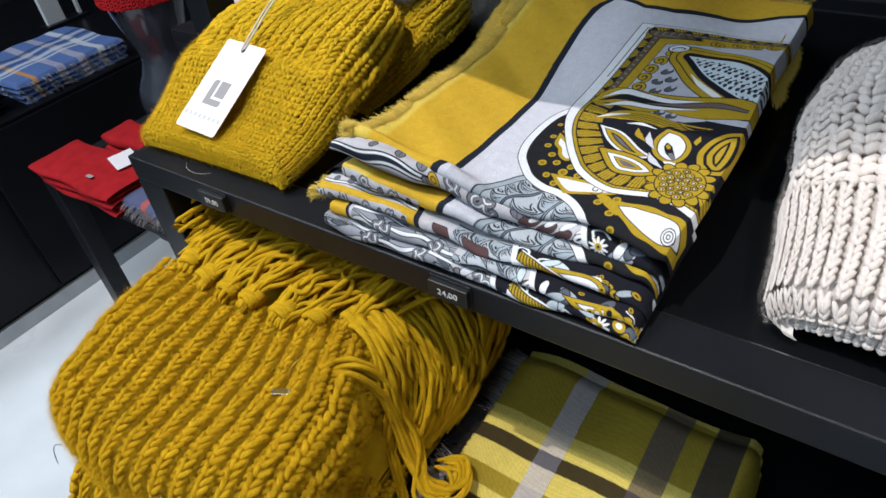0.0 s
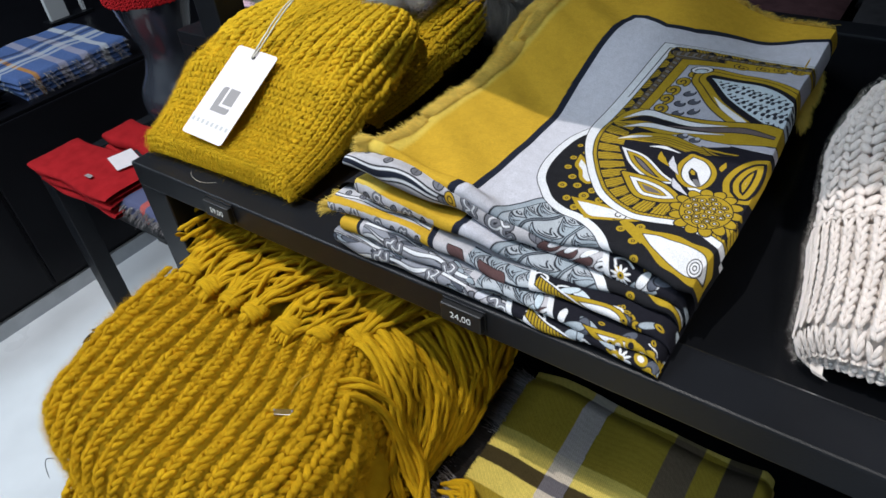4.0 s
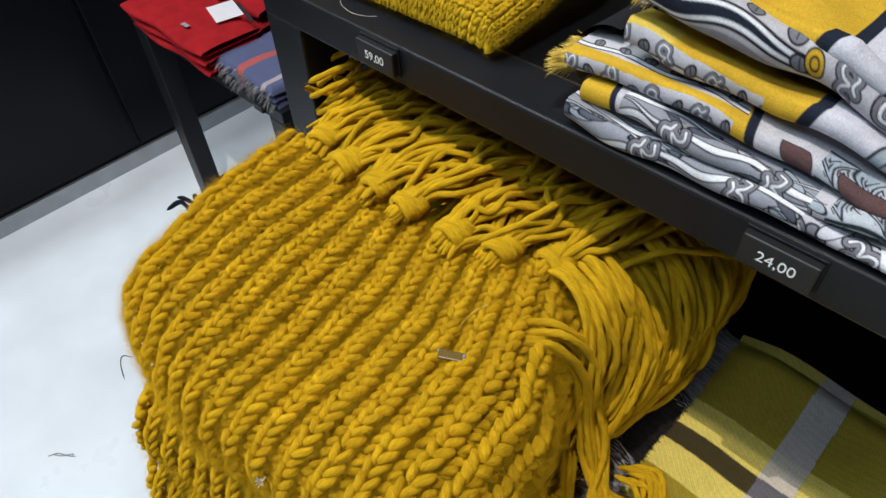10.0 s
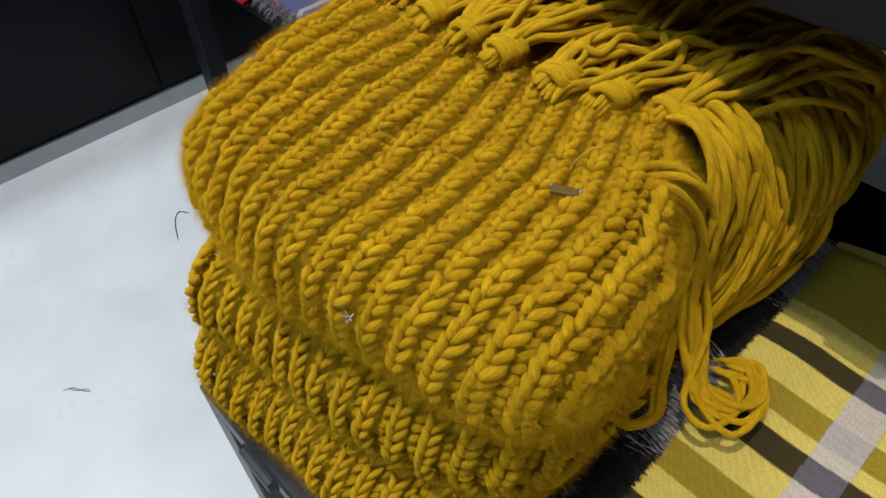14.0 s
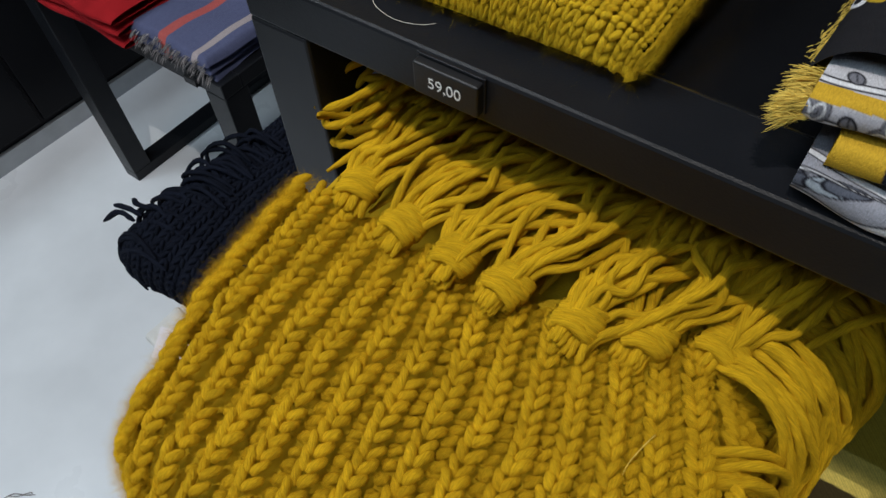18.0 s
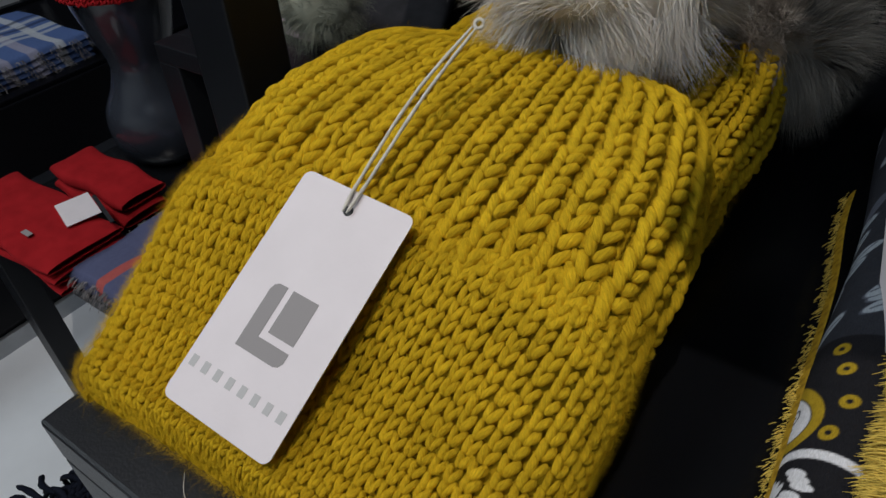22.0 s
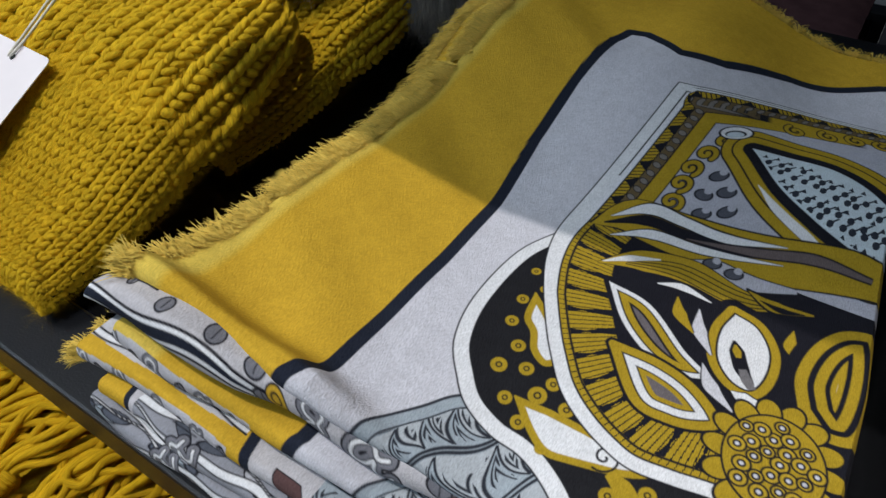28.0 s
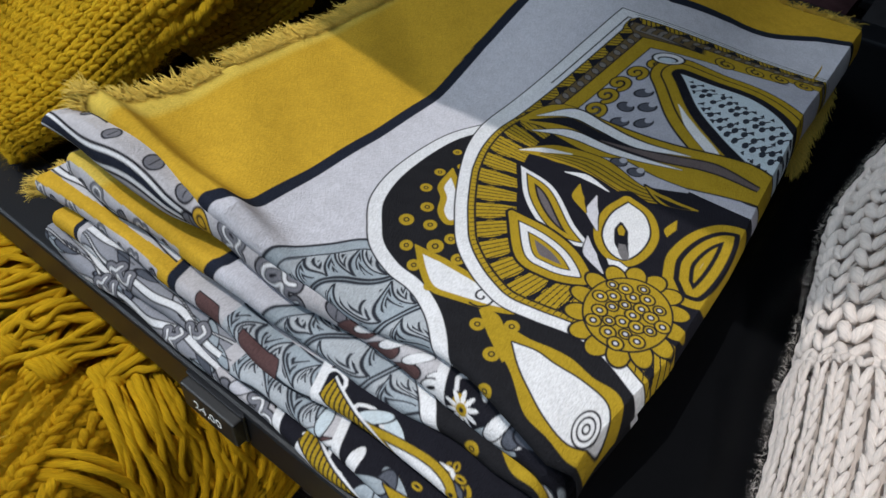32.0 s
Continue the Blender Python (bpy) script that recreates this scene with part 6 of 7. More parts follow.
def square_layer(level, levels, xl, xr, yf, yb, seed):
    """One folded layer of the squares: u 0 left to 1 right, v metres from the back over the front fold."""
    top = level == levels - 1

    def fn(u, v):
        u, v = np.asarray(u, float), np.asarray(v, float)
        x = xl + (xr - xl) * u - (0.008 * (1 - u) ** 5 * np.clip((v - yb + 0.375) / 0.04, 0, 1) if top else 0) + (0.008 * (1 - u) ** 6 * np.clip((yb - v - 0.42) / 0.10, 0, 1) if top else 0)
        yfx = fold_line(level, xl + (xr - xl) * u) + 0.0012 * np.sin(21 * u + 2 * seed)
        low, high = SHARES[level], SHARES[level + 1]
        h = 0.0586 * (high - low) / 2 * (1.0 if top else 0.90)
        side = np.clip((u - 0.95) / 0.05, 0, 1)
        edge = np.sqrt(np.clip(1 - side**2.2, 0.02, 1))
        lift = np.clip((0.10 - u) / 0.10, 0, 1)
        L = yb - yfx - h
        a = np.clip((v - L) / h, 0, math.pi)
        after = np.clip(v - L - math.pi * h, 0, None)
        y = np.where(v < L, yb - v, yfx + h - h * np.sin(a) + after)
        whole = pile(x, y)
        front = np.clip((v - L + 0.05) / 0.05, 0, 1)
        zc = 1.0590 + whole * (low + high) / 2 + front * (0.0016 * np.sin(13 * u + 1.9 * seed) + 0.0010 * np.sin(31 * u + seed)) + (level == 4) * front * 0.0022 * np.sin(27 * u + 1) * np.clip((0.3 - u) * 5, 0, 1)
        zc = zc + front * ((0, 0, 0.002, 0.0065, 0.0105, 0)[level] * np.clip((-0.19 - x) / 0.07, 0, 1) - (0.004 * top + 0.005 * (level == 4) + 0.002 * (level == 3)) * np.clip((x + 0.24) / 0.04, 0, 1))
        thin = 1 - 0.62 * np.clip(1 - u / 0.16, 0, 1) ** 1.5 if level == 4 else 1.0
        z = zc + whole * (high - low) / 2 * (1.0 if top else 0.90) * np.cos(a) * thin
        if top:
            brink = -0.0815 - 0.010 * np.clip((y - 0.45) / 0.15, 0, 1) - 0.0065 * np.clip((0.385 - y) / 0.04, 0, 1)
            over = np.clip(x - brink + 0.006, 0, None)
            x = x - over + 0.008 * (1 - np.exp(-over / 0.008))
            z = z - np.clip(over - 0.003, 0, None) * 1.1 + 0.0014 * np.sin(40 * x + 3) * np.sin(31 * y) + 0.0011 * np.sin(75 * x + 105 * y) * np.sin(27 * y + 1) * np.clip((-0.24 - x) * 30, 0, 1) + 0.004 * np.exp(-((y - 0.66) / 0.03) ** 2) * np.sin(20 * x)
            z = z + 0.003 * lift**2 * np.exp(-((y - 0.335) / 0.05) ** 2)
        else:
            z = 1.0590 + (z - 1.0590) * (0.30 + 0.70 * edge)
        return np.stack([x, y, np.maximum(z, 1.0590 + 0.0015 * level)], -1)

    return fn, yb - yf


square = thing("printed_scarf_stack", "folded mustard and grey paisley printed scarves with frayed hems", "scarf")
LEVELS = 6
SHARES = (0.0, 0.15, 0.29, 0.43, 0.60, 0.86, 1.0)
shapes = ((-0.366, -0.093, 0.295, 0.70), (-0.360, -0.094, 0.300, 0.70), (-0.374, -0.092, 0.303, 0.70), (-0.346, -0.093, 0.316, 0.70), (-0.353, -0.091, 0.319, 0.71), (-0.333, -0.079, 0.322, 0.735))
for lv, shape in enumerate(shapes):
    fn, L0 = square_layer(lv, LEVELS, *shape, 1.3 + 2.1 * lv)
    top = lv == LEVELS - 1
    cut = (-0.264 - shape[0]) / (shape[1] - shape[0])  # fine cloth where the ornament is, coarser under the hem
    us = np.r_[np.linspace(0, cut, 70, endpoint=False), np.linspace(cut, 1, 560)] if top else np.linspace(0, 1, 520)
    vs = np.r_[np.linspace(0, 0.024, 14, endpoint=False), np.linspace(0.024, L0 + 0.03, 1250)] if top else np.linspace(L0 - 0.042, L0 + 0.036, 165)
    p, f, u, v = grid(fn, us, vs)
    x, y = p[:, 0], shape[3] - v
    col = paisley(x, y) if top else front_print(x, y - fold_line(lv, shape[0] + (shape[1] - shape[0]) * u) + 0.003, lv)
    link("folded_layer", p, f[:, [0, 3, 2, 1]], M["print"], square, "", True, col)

# frayed hems: short threads along the left edge, the back edge and the layers' ends
top_fn, L0 = square_layer(LEVELS - 1, LEVELS, *shapes[-1], 1.3 + 2.1 * (LEVELS - 1))
rng = np.random.default_rng(12)


def fray(root_of, n, direction, length, seed, count=5, thin=0.00021, droop=0.3):
    s = np.sort(rng.uniform(0, 1, n))
    keep = np.sin(s * 90 + seed) + np.sin(s * 37) > -1.45
    roots = root_of(s[keep])
    d = np.tile(np.array(direction, float), (len(roots), 1)) + rng.normal(0, 0.16, (len(roots), 3))
    yarn(fringe_strands(roots, d, length, count, seed, 0.16, 6, droop), thin, "frayed_hem", M["cloth_yellow"], square, 4, "frayed mustard hem", "stuff")


fray(lambda s: top_fn(0 * s + 0.004, s * (L0 + 0.004)), 3400, (-0.9, -0.10, 0.06), 0.0130, 13, 4, 0.00018, 0.20)
fray(lambda s: top_fn(s * 0.93, 0 * s), 1100, (0, 0.9, 0.15), 0.010, 15, 4, 0.00018, 0.4)
fray(lambda s: np.stack([-0.373 + 0 * s, 0.304 + 0.02 * s, 1.086 + 0.005 * np.sin(9 * s)], 1), 150, (-0.9, -0.3, 0.15), 0.011, 16, 6, 0.00016)
# the squares' rolled left side, dark print with pale drops, and the hem of the next square above it
def side_print(s, y):
    P = Print(s, y, CHARCOAL)
    rng = np.random.default_rng(77)
    P.ink(s - 0.010, OCHRE)
    P.drop(0.008, 0.438, 0.046, 0.017, -62, ((-0.0008, OCHRE), (0.0040, INK), (0.0046, WHITE)))
    P.line([(0.021 + 0.00050 * a * math.cos(a), 0.413 + 0.00050 * a * math.sin(a)) for a in np.linspace(1, 11, 34)], 0.0008, INK)
    for c in (0.388, 0.349):
        P.line(curve_through([(0.0, c), (0.02, c + 0.004), (0.04, c + 0.002), (0.06, c - 0.004)], 20), 0.0030, WHITE)
    for k in range(9):
        P.disc(0.014 + 0.0038 * k % 0.04, 0.381 - 0.0031 * k, 0.0052, WHITE, 1.5, 0.45, 15 + 12 * (k % 3))
        P.disc(0.032 + 0.002 * (k % 3), 0.383 - 0.0031 * k, 0.0034, WHITE, 1.5, 0.5, -20)
    for k in range(4):
        P.disc(0.018 + 0.009 * k, 0.344 - 0.004 * k, 0.0075, WHITE if k % 2 else OCHRE, 0.5, 1.6, 35), P.disc(0.018 + 0.009 * k, 0.344 - 0.004 * k, 0.0045, INK, 0.4, 1.4, 35)
    for a, b in ((0.040, 0.432), (0.036, 0.444), (0.044, 0.415), (0.016, 0.446), (0.040, 0.400)):
        P.disc(a, b, 0.0034, OCHRE), P.disc(a, b, 0.0012, INK)
    P.ink(-(y - 0.452), (0.035, 0.038, 0.048))
    for i in range(34):
        a, b, t = rng.uniform(0, 0.06), rng.uniform(0.462, 0.68), rng.uniform(20, 80)
        P.disc(a, b, 0.0075, SLATE, 1.6, 0.5, t), P.disc(a, b, 0.0066, LEAF if i % 4 else (0.12, 0.13, 0.17), 1.6, 0.5, t), P.line([(a - 0.006, b - 0.004), (a + 0.006, b + 0.005)], 0.0007, SLATE)
    return P.c


def side_roll(s, v):
    """s metres round the roll from the table up, v metres along the side."""
    s, v = np.asarray(s, float), np.asarray(v, float)
    a = s / 0.060 * 2.5 - 0.75
    r = 0.0225 + 0.0015 * np.sin(30 * v)
    return np.stack([-0.358 - 0.003 * np.sin(9 * v) - r * np.cos(a) - 0.012 * np.clip(v - 0.45, 0, 1), v, 1.084 + r * np.sin(a)], -1)


p, f, s, v = grid(side_roll, np.linspace(0, 0.060, 110), np.linspace(0.322, 0.69, 640))
link("rolled_side", p, f, M["print"], square, "", True, side_print(s, v - 0.033))


def low_strip(u, v):
    """A narrow mustard hem that stands out below the rolled side, u outwards, v along."""
    u, v = np.asarray(u, float), np.asarray(v, float)
    y = 0.345 + 0.27 * v
    x = -0.3775 - 0.0022 * u - 0.055 * np.clip(y - 0.45, 0, 1) + 0.0010 * np.sin(12 * v)
    return np.stack([x, y, 1.086 - 0.006 * u**1.5 + 0.0015 * np.sin(17 * v + 2)], -1)


p, f, u, v = grid(low_strip, np.linspace(0, 1, 16), np.linspace(0, 1, 120))
link("lower_hem", p, f, M["print"], square, "", True, np.tile(np.array(GOLD), (len(p), 1)) * (0.5 + 0.3 * (np.sin(v * 300 + 2 * u) > -0.6))[:, None])
fray(lambda s: low_strip(0 * s + 0.98, s), 320, (-0.6, -0.1, -0.7), 0.0022, 25, 4, 0.00017, 0.5)


def under_hem(u, v):
    """The hem of the next square, from its frayed edge, u = 0, in under the top one."""
    u, v = np.asarray(u, float), np.asarray(v, float)
    y = 0.338 + 0.39 * v
    x = -0.347 - 0.0015 * np.sin(v * 9) - 0.05 * np.clip(y - 0.52, 0, 0.22) + 0.045 * u
    z = 1.0590 + pile(x, y) - 0.0055 - 0.008 * (1 - u) ** 3 + 0.0008 * np.sin(22 * v)
    return np.stack([x, y, z], -1)


p, f, u, v = grid(under_hem, np.linspace(0, 1, 30), np.linspace(0, 1, 120))
link("lower_hem", p, f, M["print"], square, "", True, np.tile(np.array(GOLD), (len(p), 1)))
fray(lambda s: under_hem(0 * s + 0.01, s), 2600, (-0.8, -0.1, -0.10), 0.0125, 17, 4, 0.00017, 0.5)


def back_hem(u, v):
    u, v = np.asarray(u, float), np.asarray(v, float)
    x, y = -0.352 + 0.245 * u, 0.69 + 0.066 * v + 0.006 * np.sin(9 * u + 1)
    return np.stack([x, y, 1.0590 + pile(x, y) - 0.006 - 0.012 * v**2 + 0.0035 * np.sin(13 * u + 2) * v], -1)


p, f, u, v = grid(back_hem, np.linspace(0, 1, 90), np.linspace(0, 1, 24))
link("lower_hem", p, f, M["print"], square, "", True, np.tile(np.array(GOLD), (len(p), 1)))
fray(lambda s: back_hem(s, 0 * s + 0.99), 900, (0, 0.9, 0.1), 0.010, 19, 4, 0.00018, 0.4)
fray(lambda s: back_hem(0 * s + 0.01, s), 260, (-0.9, 0.1, 0.0), 0.009, 20, 4, 0.00018, 0.4)


def right_hem(u, v):
    """The frayed mustard hem hanging over the stack's side at the back, u along it, v outwards and down."""
    u, v = np.asarray(u, float), np.asarray(v, float)
    y = 0.588 + 0.125 * u
    x = -0.0975 - 0.13 * (y - 0.62) + 0.009 * v * np.clip(2.2 * u, 0.4, 1) + 0.0015 * np.sin(11 * u)
    return np.stack([x, y, 1.0590 + pile(x, y) - 0.004 - 0.022 * v**1.6 + 0.0015 * np.sin(15 * u + 2) * v], -1)


p, f, u, v = grid(right_hem, np.linspace(0, 1, 60), np.linspace(0, 1, 16))
link("lower_hem", p, f, M["print"], square, "", True, np.tile(np.array(GOLD), (len(p), 1)))
fray(lambda s: right_hem(s, 0 * s + 0.99), 420, (0.6, 0.0, -0.5), 0.010, 23, 4, 0.00018, 0.4)
slip = thing("paper_tag", "plain white paper tag tucked into the folded scarves", "tag", place=(-0.366, 0.535, 1.1085))
slip.rotation_euler = (radians(4), radians(-64), radians(2))
part("card", box_bm(-0.006, 0.014, -0.060, 0.054, 0, 0.0007, 0.0003), M["card"], slip)


# ---- woven checks ----
def stripes(s, bands, ground):
    """Colours across s: (from, to, colour)."""
    c = np.tile(np.array(ground, float), (len(s), 1))
    for a, b, col in bands:
        k = np.clip(np.minimum(s - a, b - s) / 0.0006 + 0.5, 0, 1)
        c += k[:, None] * (np.array(col) - c)
    return c


LIME, OLIVE, DEEP, GREYV = (0.68, 0.53, 0.12), (0.33, 0.235, 0.025), (0.052, 0.038, 0.014), (0.50, 0.46, 0.51)


def check_cloth(p, x, y):
    across = stripes(y, ((0.00, 0.035, OLIVE), (0.06, 0.085, OLIVE), (0.085, 0.10, DEEP), (0.118, 0.138, OLIVE), (0.162, 0.184, DEEP), (0.208, 0.232, OLIVE), (0.258, 0.278, DEEP), (0.290, 0.310, OLIVE), (0.335, 0.352, DEEP), (0.378, 0.46, (0.34, 0.245, 0.028))), LIME)
    tint = stripes(x, ((-0.197, -0.171, (0.80, 0.86, 3.2)),), (1, 1, 1))
    base = across * np.where(tint < 1.5, tint, 1)
    grey = (np.abs(x + 0.185) < 0.013)
    for c0, c1, mix, col in ((-0.103, -0.073, 0.66, (0.115, 0.085, 0.095)), (-0.050, -0.020, 0.84, (0.050, 0.040, 0.046))):
        on = np.clip(np.minimum(x - c0, c1 - x) / 0.0006 + 0.5, 0, 1)[:, None]
        base = base * (1 - on) + on * ((1 - mix) * across * 0.6 + mix * np.array(col))
    base = np.where(grey[:, None], 0.30 * across + 0.70 * np.where(across[:, :1] > 0.3, np.array(GREYV), np.array([0.16, 0.15, 0.18])), base)
    tw = 1 + 0.10 * np.sign(np.sin((x * 1.0 + y) * 2600))
    return base * tw[:, None]


checks = thing("checked_scarf_stack", "folded lime, olive and plum checked scarves with frayed ends", "scarf")


def check_sheet(k):
    x0, x1, yb = -0.268 - 0.004 * k, -0.006 + 0.003 * k, 0.452 - 0.003 * k

    def fn(u, v):
        u, v = np.asarray(u, float), np.asarray(v, float)
        x = x0 + (x1 - x0) * u + 0.0015 * np.sin(30 * v)
        back = np.clip((0.02 - v) / 0.02, 0, 1)
        y = yb - v + 0.004 * back**2 + 0.004 * np.sin(7 * u + k)
        right = np.clip((u - 0.95) / 0.05, 0, 1)
        z = 0.781 - 0.016 * k + 0.02 * np.clip((y - 0.3) / 0.15, -0.6, 1) - 0.015 * back**2 - 0.013 * right**2 + 0.002 * np.sin(13 * u + 9 * v + k) - 0.003 * np.clip(1 - u * 8, 0, 1)
        return np.stack([x, y, z], -1)

    return fn


for k in range(3):
    fn = check_sheet(k)
    p, f, u, v = grid(fn, np.linspace(0, 1, 300 if k == 0 else 80), np.linspace(-0.012, 0.42, 460 if k == 0 else 120))
    link("folded_layer", p, f[:, [0, 3, 2, 1]], M["print"], checks, "", True, check_cloth(p, p[:, 0] + 0.003 * k, p[:, 1]))
    n = 250
    vv = np.linspace(0.0, 0.41, n)
    roots = fn(np.zeros(n) + 0.004, vv)
    for mat, sd, part_of in (("fringe_grey", 21, np.sin(vv * 40 + k) > -0.3), ("fringe_dark", 22, np.sin(vv * 40 + k) < 0.1)):
        r = roots[part_of]
        yarn(fringe_strands(r, np.tile(np.array([-0.95, 0.05, 0.15]), (len(r), 1)), 0.026, 9, sd + k, 0.16, 6, 0.25, 0.722), 0.00042, "frayed_end", M[mat], checks, 4, "grey and black frayed threads", "stuff")
part("folded_layer", box_bm(-0.284, -0.012, 0.028, 0.442, 0.7205, 0.744, 0.008, 3), M["dark_cloth"], checks, smooth=True)


# ---- the cream hat ----
def cream_hat():
    t = thing("ribbed_beanie", "cream chunky ribbed knit beanie with a folded cuff", "hat", place=(0.076, 0.346, 1.0585))
    vs = np.array([0, 0.05, 0.25, 0.34, 0.38, 0.6, 0.8, 0.92, 1.0])
    half = np.array([0.098, 0.106, 0.117, 0.122, 0.120, 0.127, 0.115, 0.088, 0.05])
    yy = np.array([0.0, 0.004, 0.058, 0.085, 0.092, 0.19, 0.28, 0.33, 0.36])
    top = np.array([0.030, 0.046, 0.066, 0.074, 0.070, 0.088, 0.09, 0.075, 0.05])

    def fn(u, v):
        u, v = np.asarray(u, float), np.clip(np.asarray(v, float), -0.12, 1.02)
        under = np.clip(-v / 0.12, 0, 1)
        a, h = np.interp(v, vs, half) * (1 - 0.10 * under), np.interp(v, vs, top) * (1 - 0.55 * under**1.5)
        th = u * radians(120)
        s, c = np.sin(th), np.cos(th)
        x = a * np.sign(s) * np.abs(s) ** 0.85
        z = h / 2 + h / 2 * np.sign(c) * np.abs(c) ** 0.8
        return np.stack([x + 0.006 * np.sin(6 * v), np.interp(v, vs, yy) + 0.1 * (x * x), z], -1)

    # Sheet under the cream stitches, darkened slightly to stand for shade in the gaps.
    back, faces, *_ = grid(lambda u, v: fn(u, v) - 0.004 * normal_of(fn, u, v), np.linspace(-1, 1, 60), np.linspace(-0.11, 1.0, 56))
    link("backing_sheet", back, faces, M["cream_shaded"], t)
    cuff = [(-0.98 + (i + 0.5) * 1.96 / 34, 0.98 / 34) for i in range(34)]
    stitches("cuff", M["yarn_cream"], t, fn, cuff, rows(-0.035, 0.36, 17), "ribbed folded cuff", seed=51, near=True, wide=0.46, reach=1.45, lean=0.78, root=0.08, narrow=lambda u, v: 0.86 + 0 * u, lift=0.0034)
    stitches("inner_edge", M["yarn_cream"], t, fn, [(-0.86 + (i + 0.5) * 1.72 / 23, 0.86 / 23) for i in range(23)], rows(-0.118, -0.045, 4), seed=53, near=True, wide=0.52, reach=1.1, lean=0.95, lift=-0.0005)
    crown = [(-0.98 + (i + 0.5) * 1.96 / 20, 0.98 / 20) for i in range(20)]
    stitches("knitted_crown", M["yarn_cream"], t, fn, crown, rows(0.35, 1.0, 27), seed=52, near=True, wide=0.44, lean=1.02, root=0.06, reach=1.05, lift=0.0014)
    fuzz(fn, (-1, 1), (0.0, 1.0), 22000, 0.004, 55, "wool_fuzz", M["yarn_cream"], t, 0.00004, 0.006)


cream_hat()


# ---- things across the aisle ----
def folded(name, label, category, x0, x1, y0, y1, z0, layers, h, mat, seed, fold="front", group=""):
    """A pile of folded garments: soft layers with rounded fold edges."""
    t = thing(name, label, category, group, place=((x0 + x1) / 2, (y0 + y1) / 2, z0))
    r = random.Random(seed)
    for k in range(layers):
        hx, hy = (x1 - x0) / 2, (y1 - y0) / 2
        dx, dy = r.uniform(-0.006, 0.006), r.uniform(-0.006, 0.006)

        def fn(u, v):
            u, v = np.asarray(u, float), np.asarray(v, float)
            # superellipse cross-section, folded round the sides
            th = v * 2 * math.pi
            s, c = np.sin(th), np.cos(th)
            y = hy * np.sign(c) * np.abs(c) ** 0.35
            z = h * 0.5 * np.sign(s) * np.abs(s) ** 0.8 * (1 - 0.5 * np.abs(u) ** 8)
            x = hx * u
            z = z + 0.05 * h * np.sin(5 * u + 3 * y / hy + seed + k) * (s > 0) + h * (k + 0.5)
            return np.stack([x + dx, y + dy + 0.004 * np.sin(5 * u + k), z], -1)

        p, f, *_ = grid(fn, np.linspace(-1, 1, 40), np.linspace(0, 1, 60))
        link("folded_layer", p, f, mat if not isinstance(mat, (list, tuple)) else mat[k % len(mat)], t)
    return t


def sheet_fn(x0, x1, y0, y1, z, seed, edge=0.012, drop=0.014):
    def fn(u, v):
        u, v = np.asarray(u, float), np.asarray(v, float)
        d = np.minimum(np.minimum(u * (x1 - x0), (1 - u) * (x1 - x0)), np.minimum(v * (y1 - y0), (1 - v) * (y1 - y0)))
        e = np.clip(1 - d / edge, 0, 1)
        zz = z - drop * e**2 + 0.002 * np.sin(9 * u + 5 * v + seed) + 0.0015 * np.sin(17 * v - 4 * u)
        return np.stack([x0 + (x1 - x0) * u + 0.003 * np.sin(8 * v + seed), y0 + (y1 - y0) * v + 0.003 * np.sin(7 * u + seed), zz], -1)
    return fn


def printed_stack(label, x0, x1, y0, y1, z0, layers, h, colour_of, seed, fringe=None, group=""):
    t = thing("checked_scarf_stack", label, "scarf", group, place=(x0, y0, z0))
    for k in range(layers):
        g = 0.003 * k
        fn = sheet_fn(g - 0.002, x1 - x0 + g * 0.5, -g, y1 - y0 - g * 0.5, h * (k + 1), seed + k, 0.012, h * 0.95)
        p, f, u, v = grid(fn, np.linspace(0, 1, 110), np.linspace(0, 1, 110))
        link("folded_layer", p, f, M["print"], t, "", True, colour_of(u * (x1 - x0), v * (y1 - y0)))
        if fringe:
            for side, dirn, mat in fringe:
                n = 70
                s = np.linspace(0.02, 0.98, n)
                roots = fn(s, np.zeros(n) + 0.01) if side == "front" else fn(np.zeros(n) + (0.99 if side == "right" else 0.01), s)
                groups = (np.sin(np.arange(n) * 0.7 + k) > -0.1)
                yarn(fringe_strands(roots[groups], np.tile(np.array(dirn, float), (groups.sum(), 1)), 0.018, 2, seed + k, 0.2, 5, 0.6), 0.0006, "frayed_end", M[mat], t, 4, "", "stuff")
    return t


BLUE, NAVY_C, ICE, ORANGE = (0.10, 0.16, 0.36), (0.03, 0.04, 0.09), (0.52, 0.54, 0.60), (0.50, 0.24, 0.08)


def blue_check(a, b):
    c = stripes(b, ((0.0, 0.05, BLUE), (0.05, 0.065, ORANGE), (0.13, 0.155, (0.34, 0.33, 0.44)), (0.20, 0.225, (0.34, 0.33, 0.44)), (0.27, 0.29, ICE)), BLUE)
    w = stripes(a, ((0.10, 0.115, ICE), (0.125, 0.15, (0.60, 0.62, 0.64)), (0.165, 0.18, NAVY_C), (0.19, 0.21, ICE), (0.22, 0.24, NAVY_C)), (0, 0, 0))
    k = (w.sum(1) > 0.01)[:, None]
    return np.where(k, 0.3 * c + 0.7 * w, c)


def navy_stripe(a, b):
    return stripes(a, ((0.075, 0.093, (0.45, 0.10, 0.09)), (0.16, 0.175, (0.40, 0.34, 0.34))), (0.10, 0.11, 0.20))


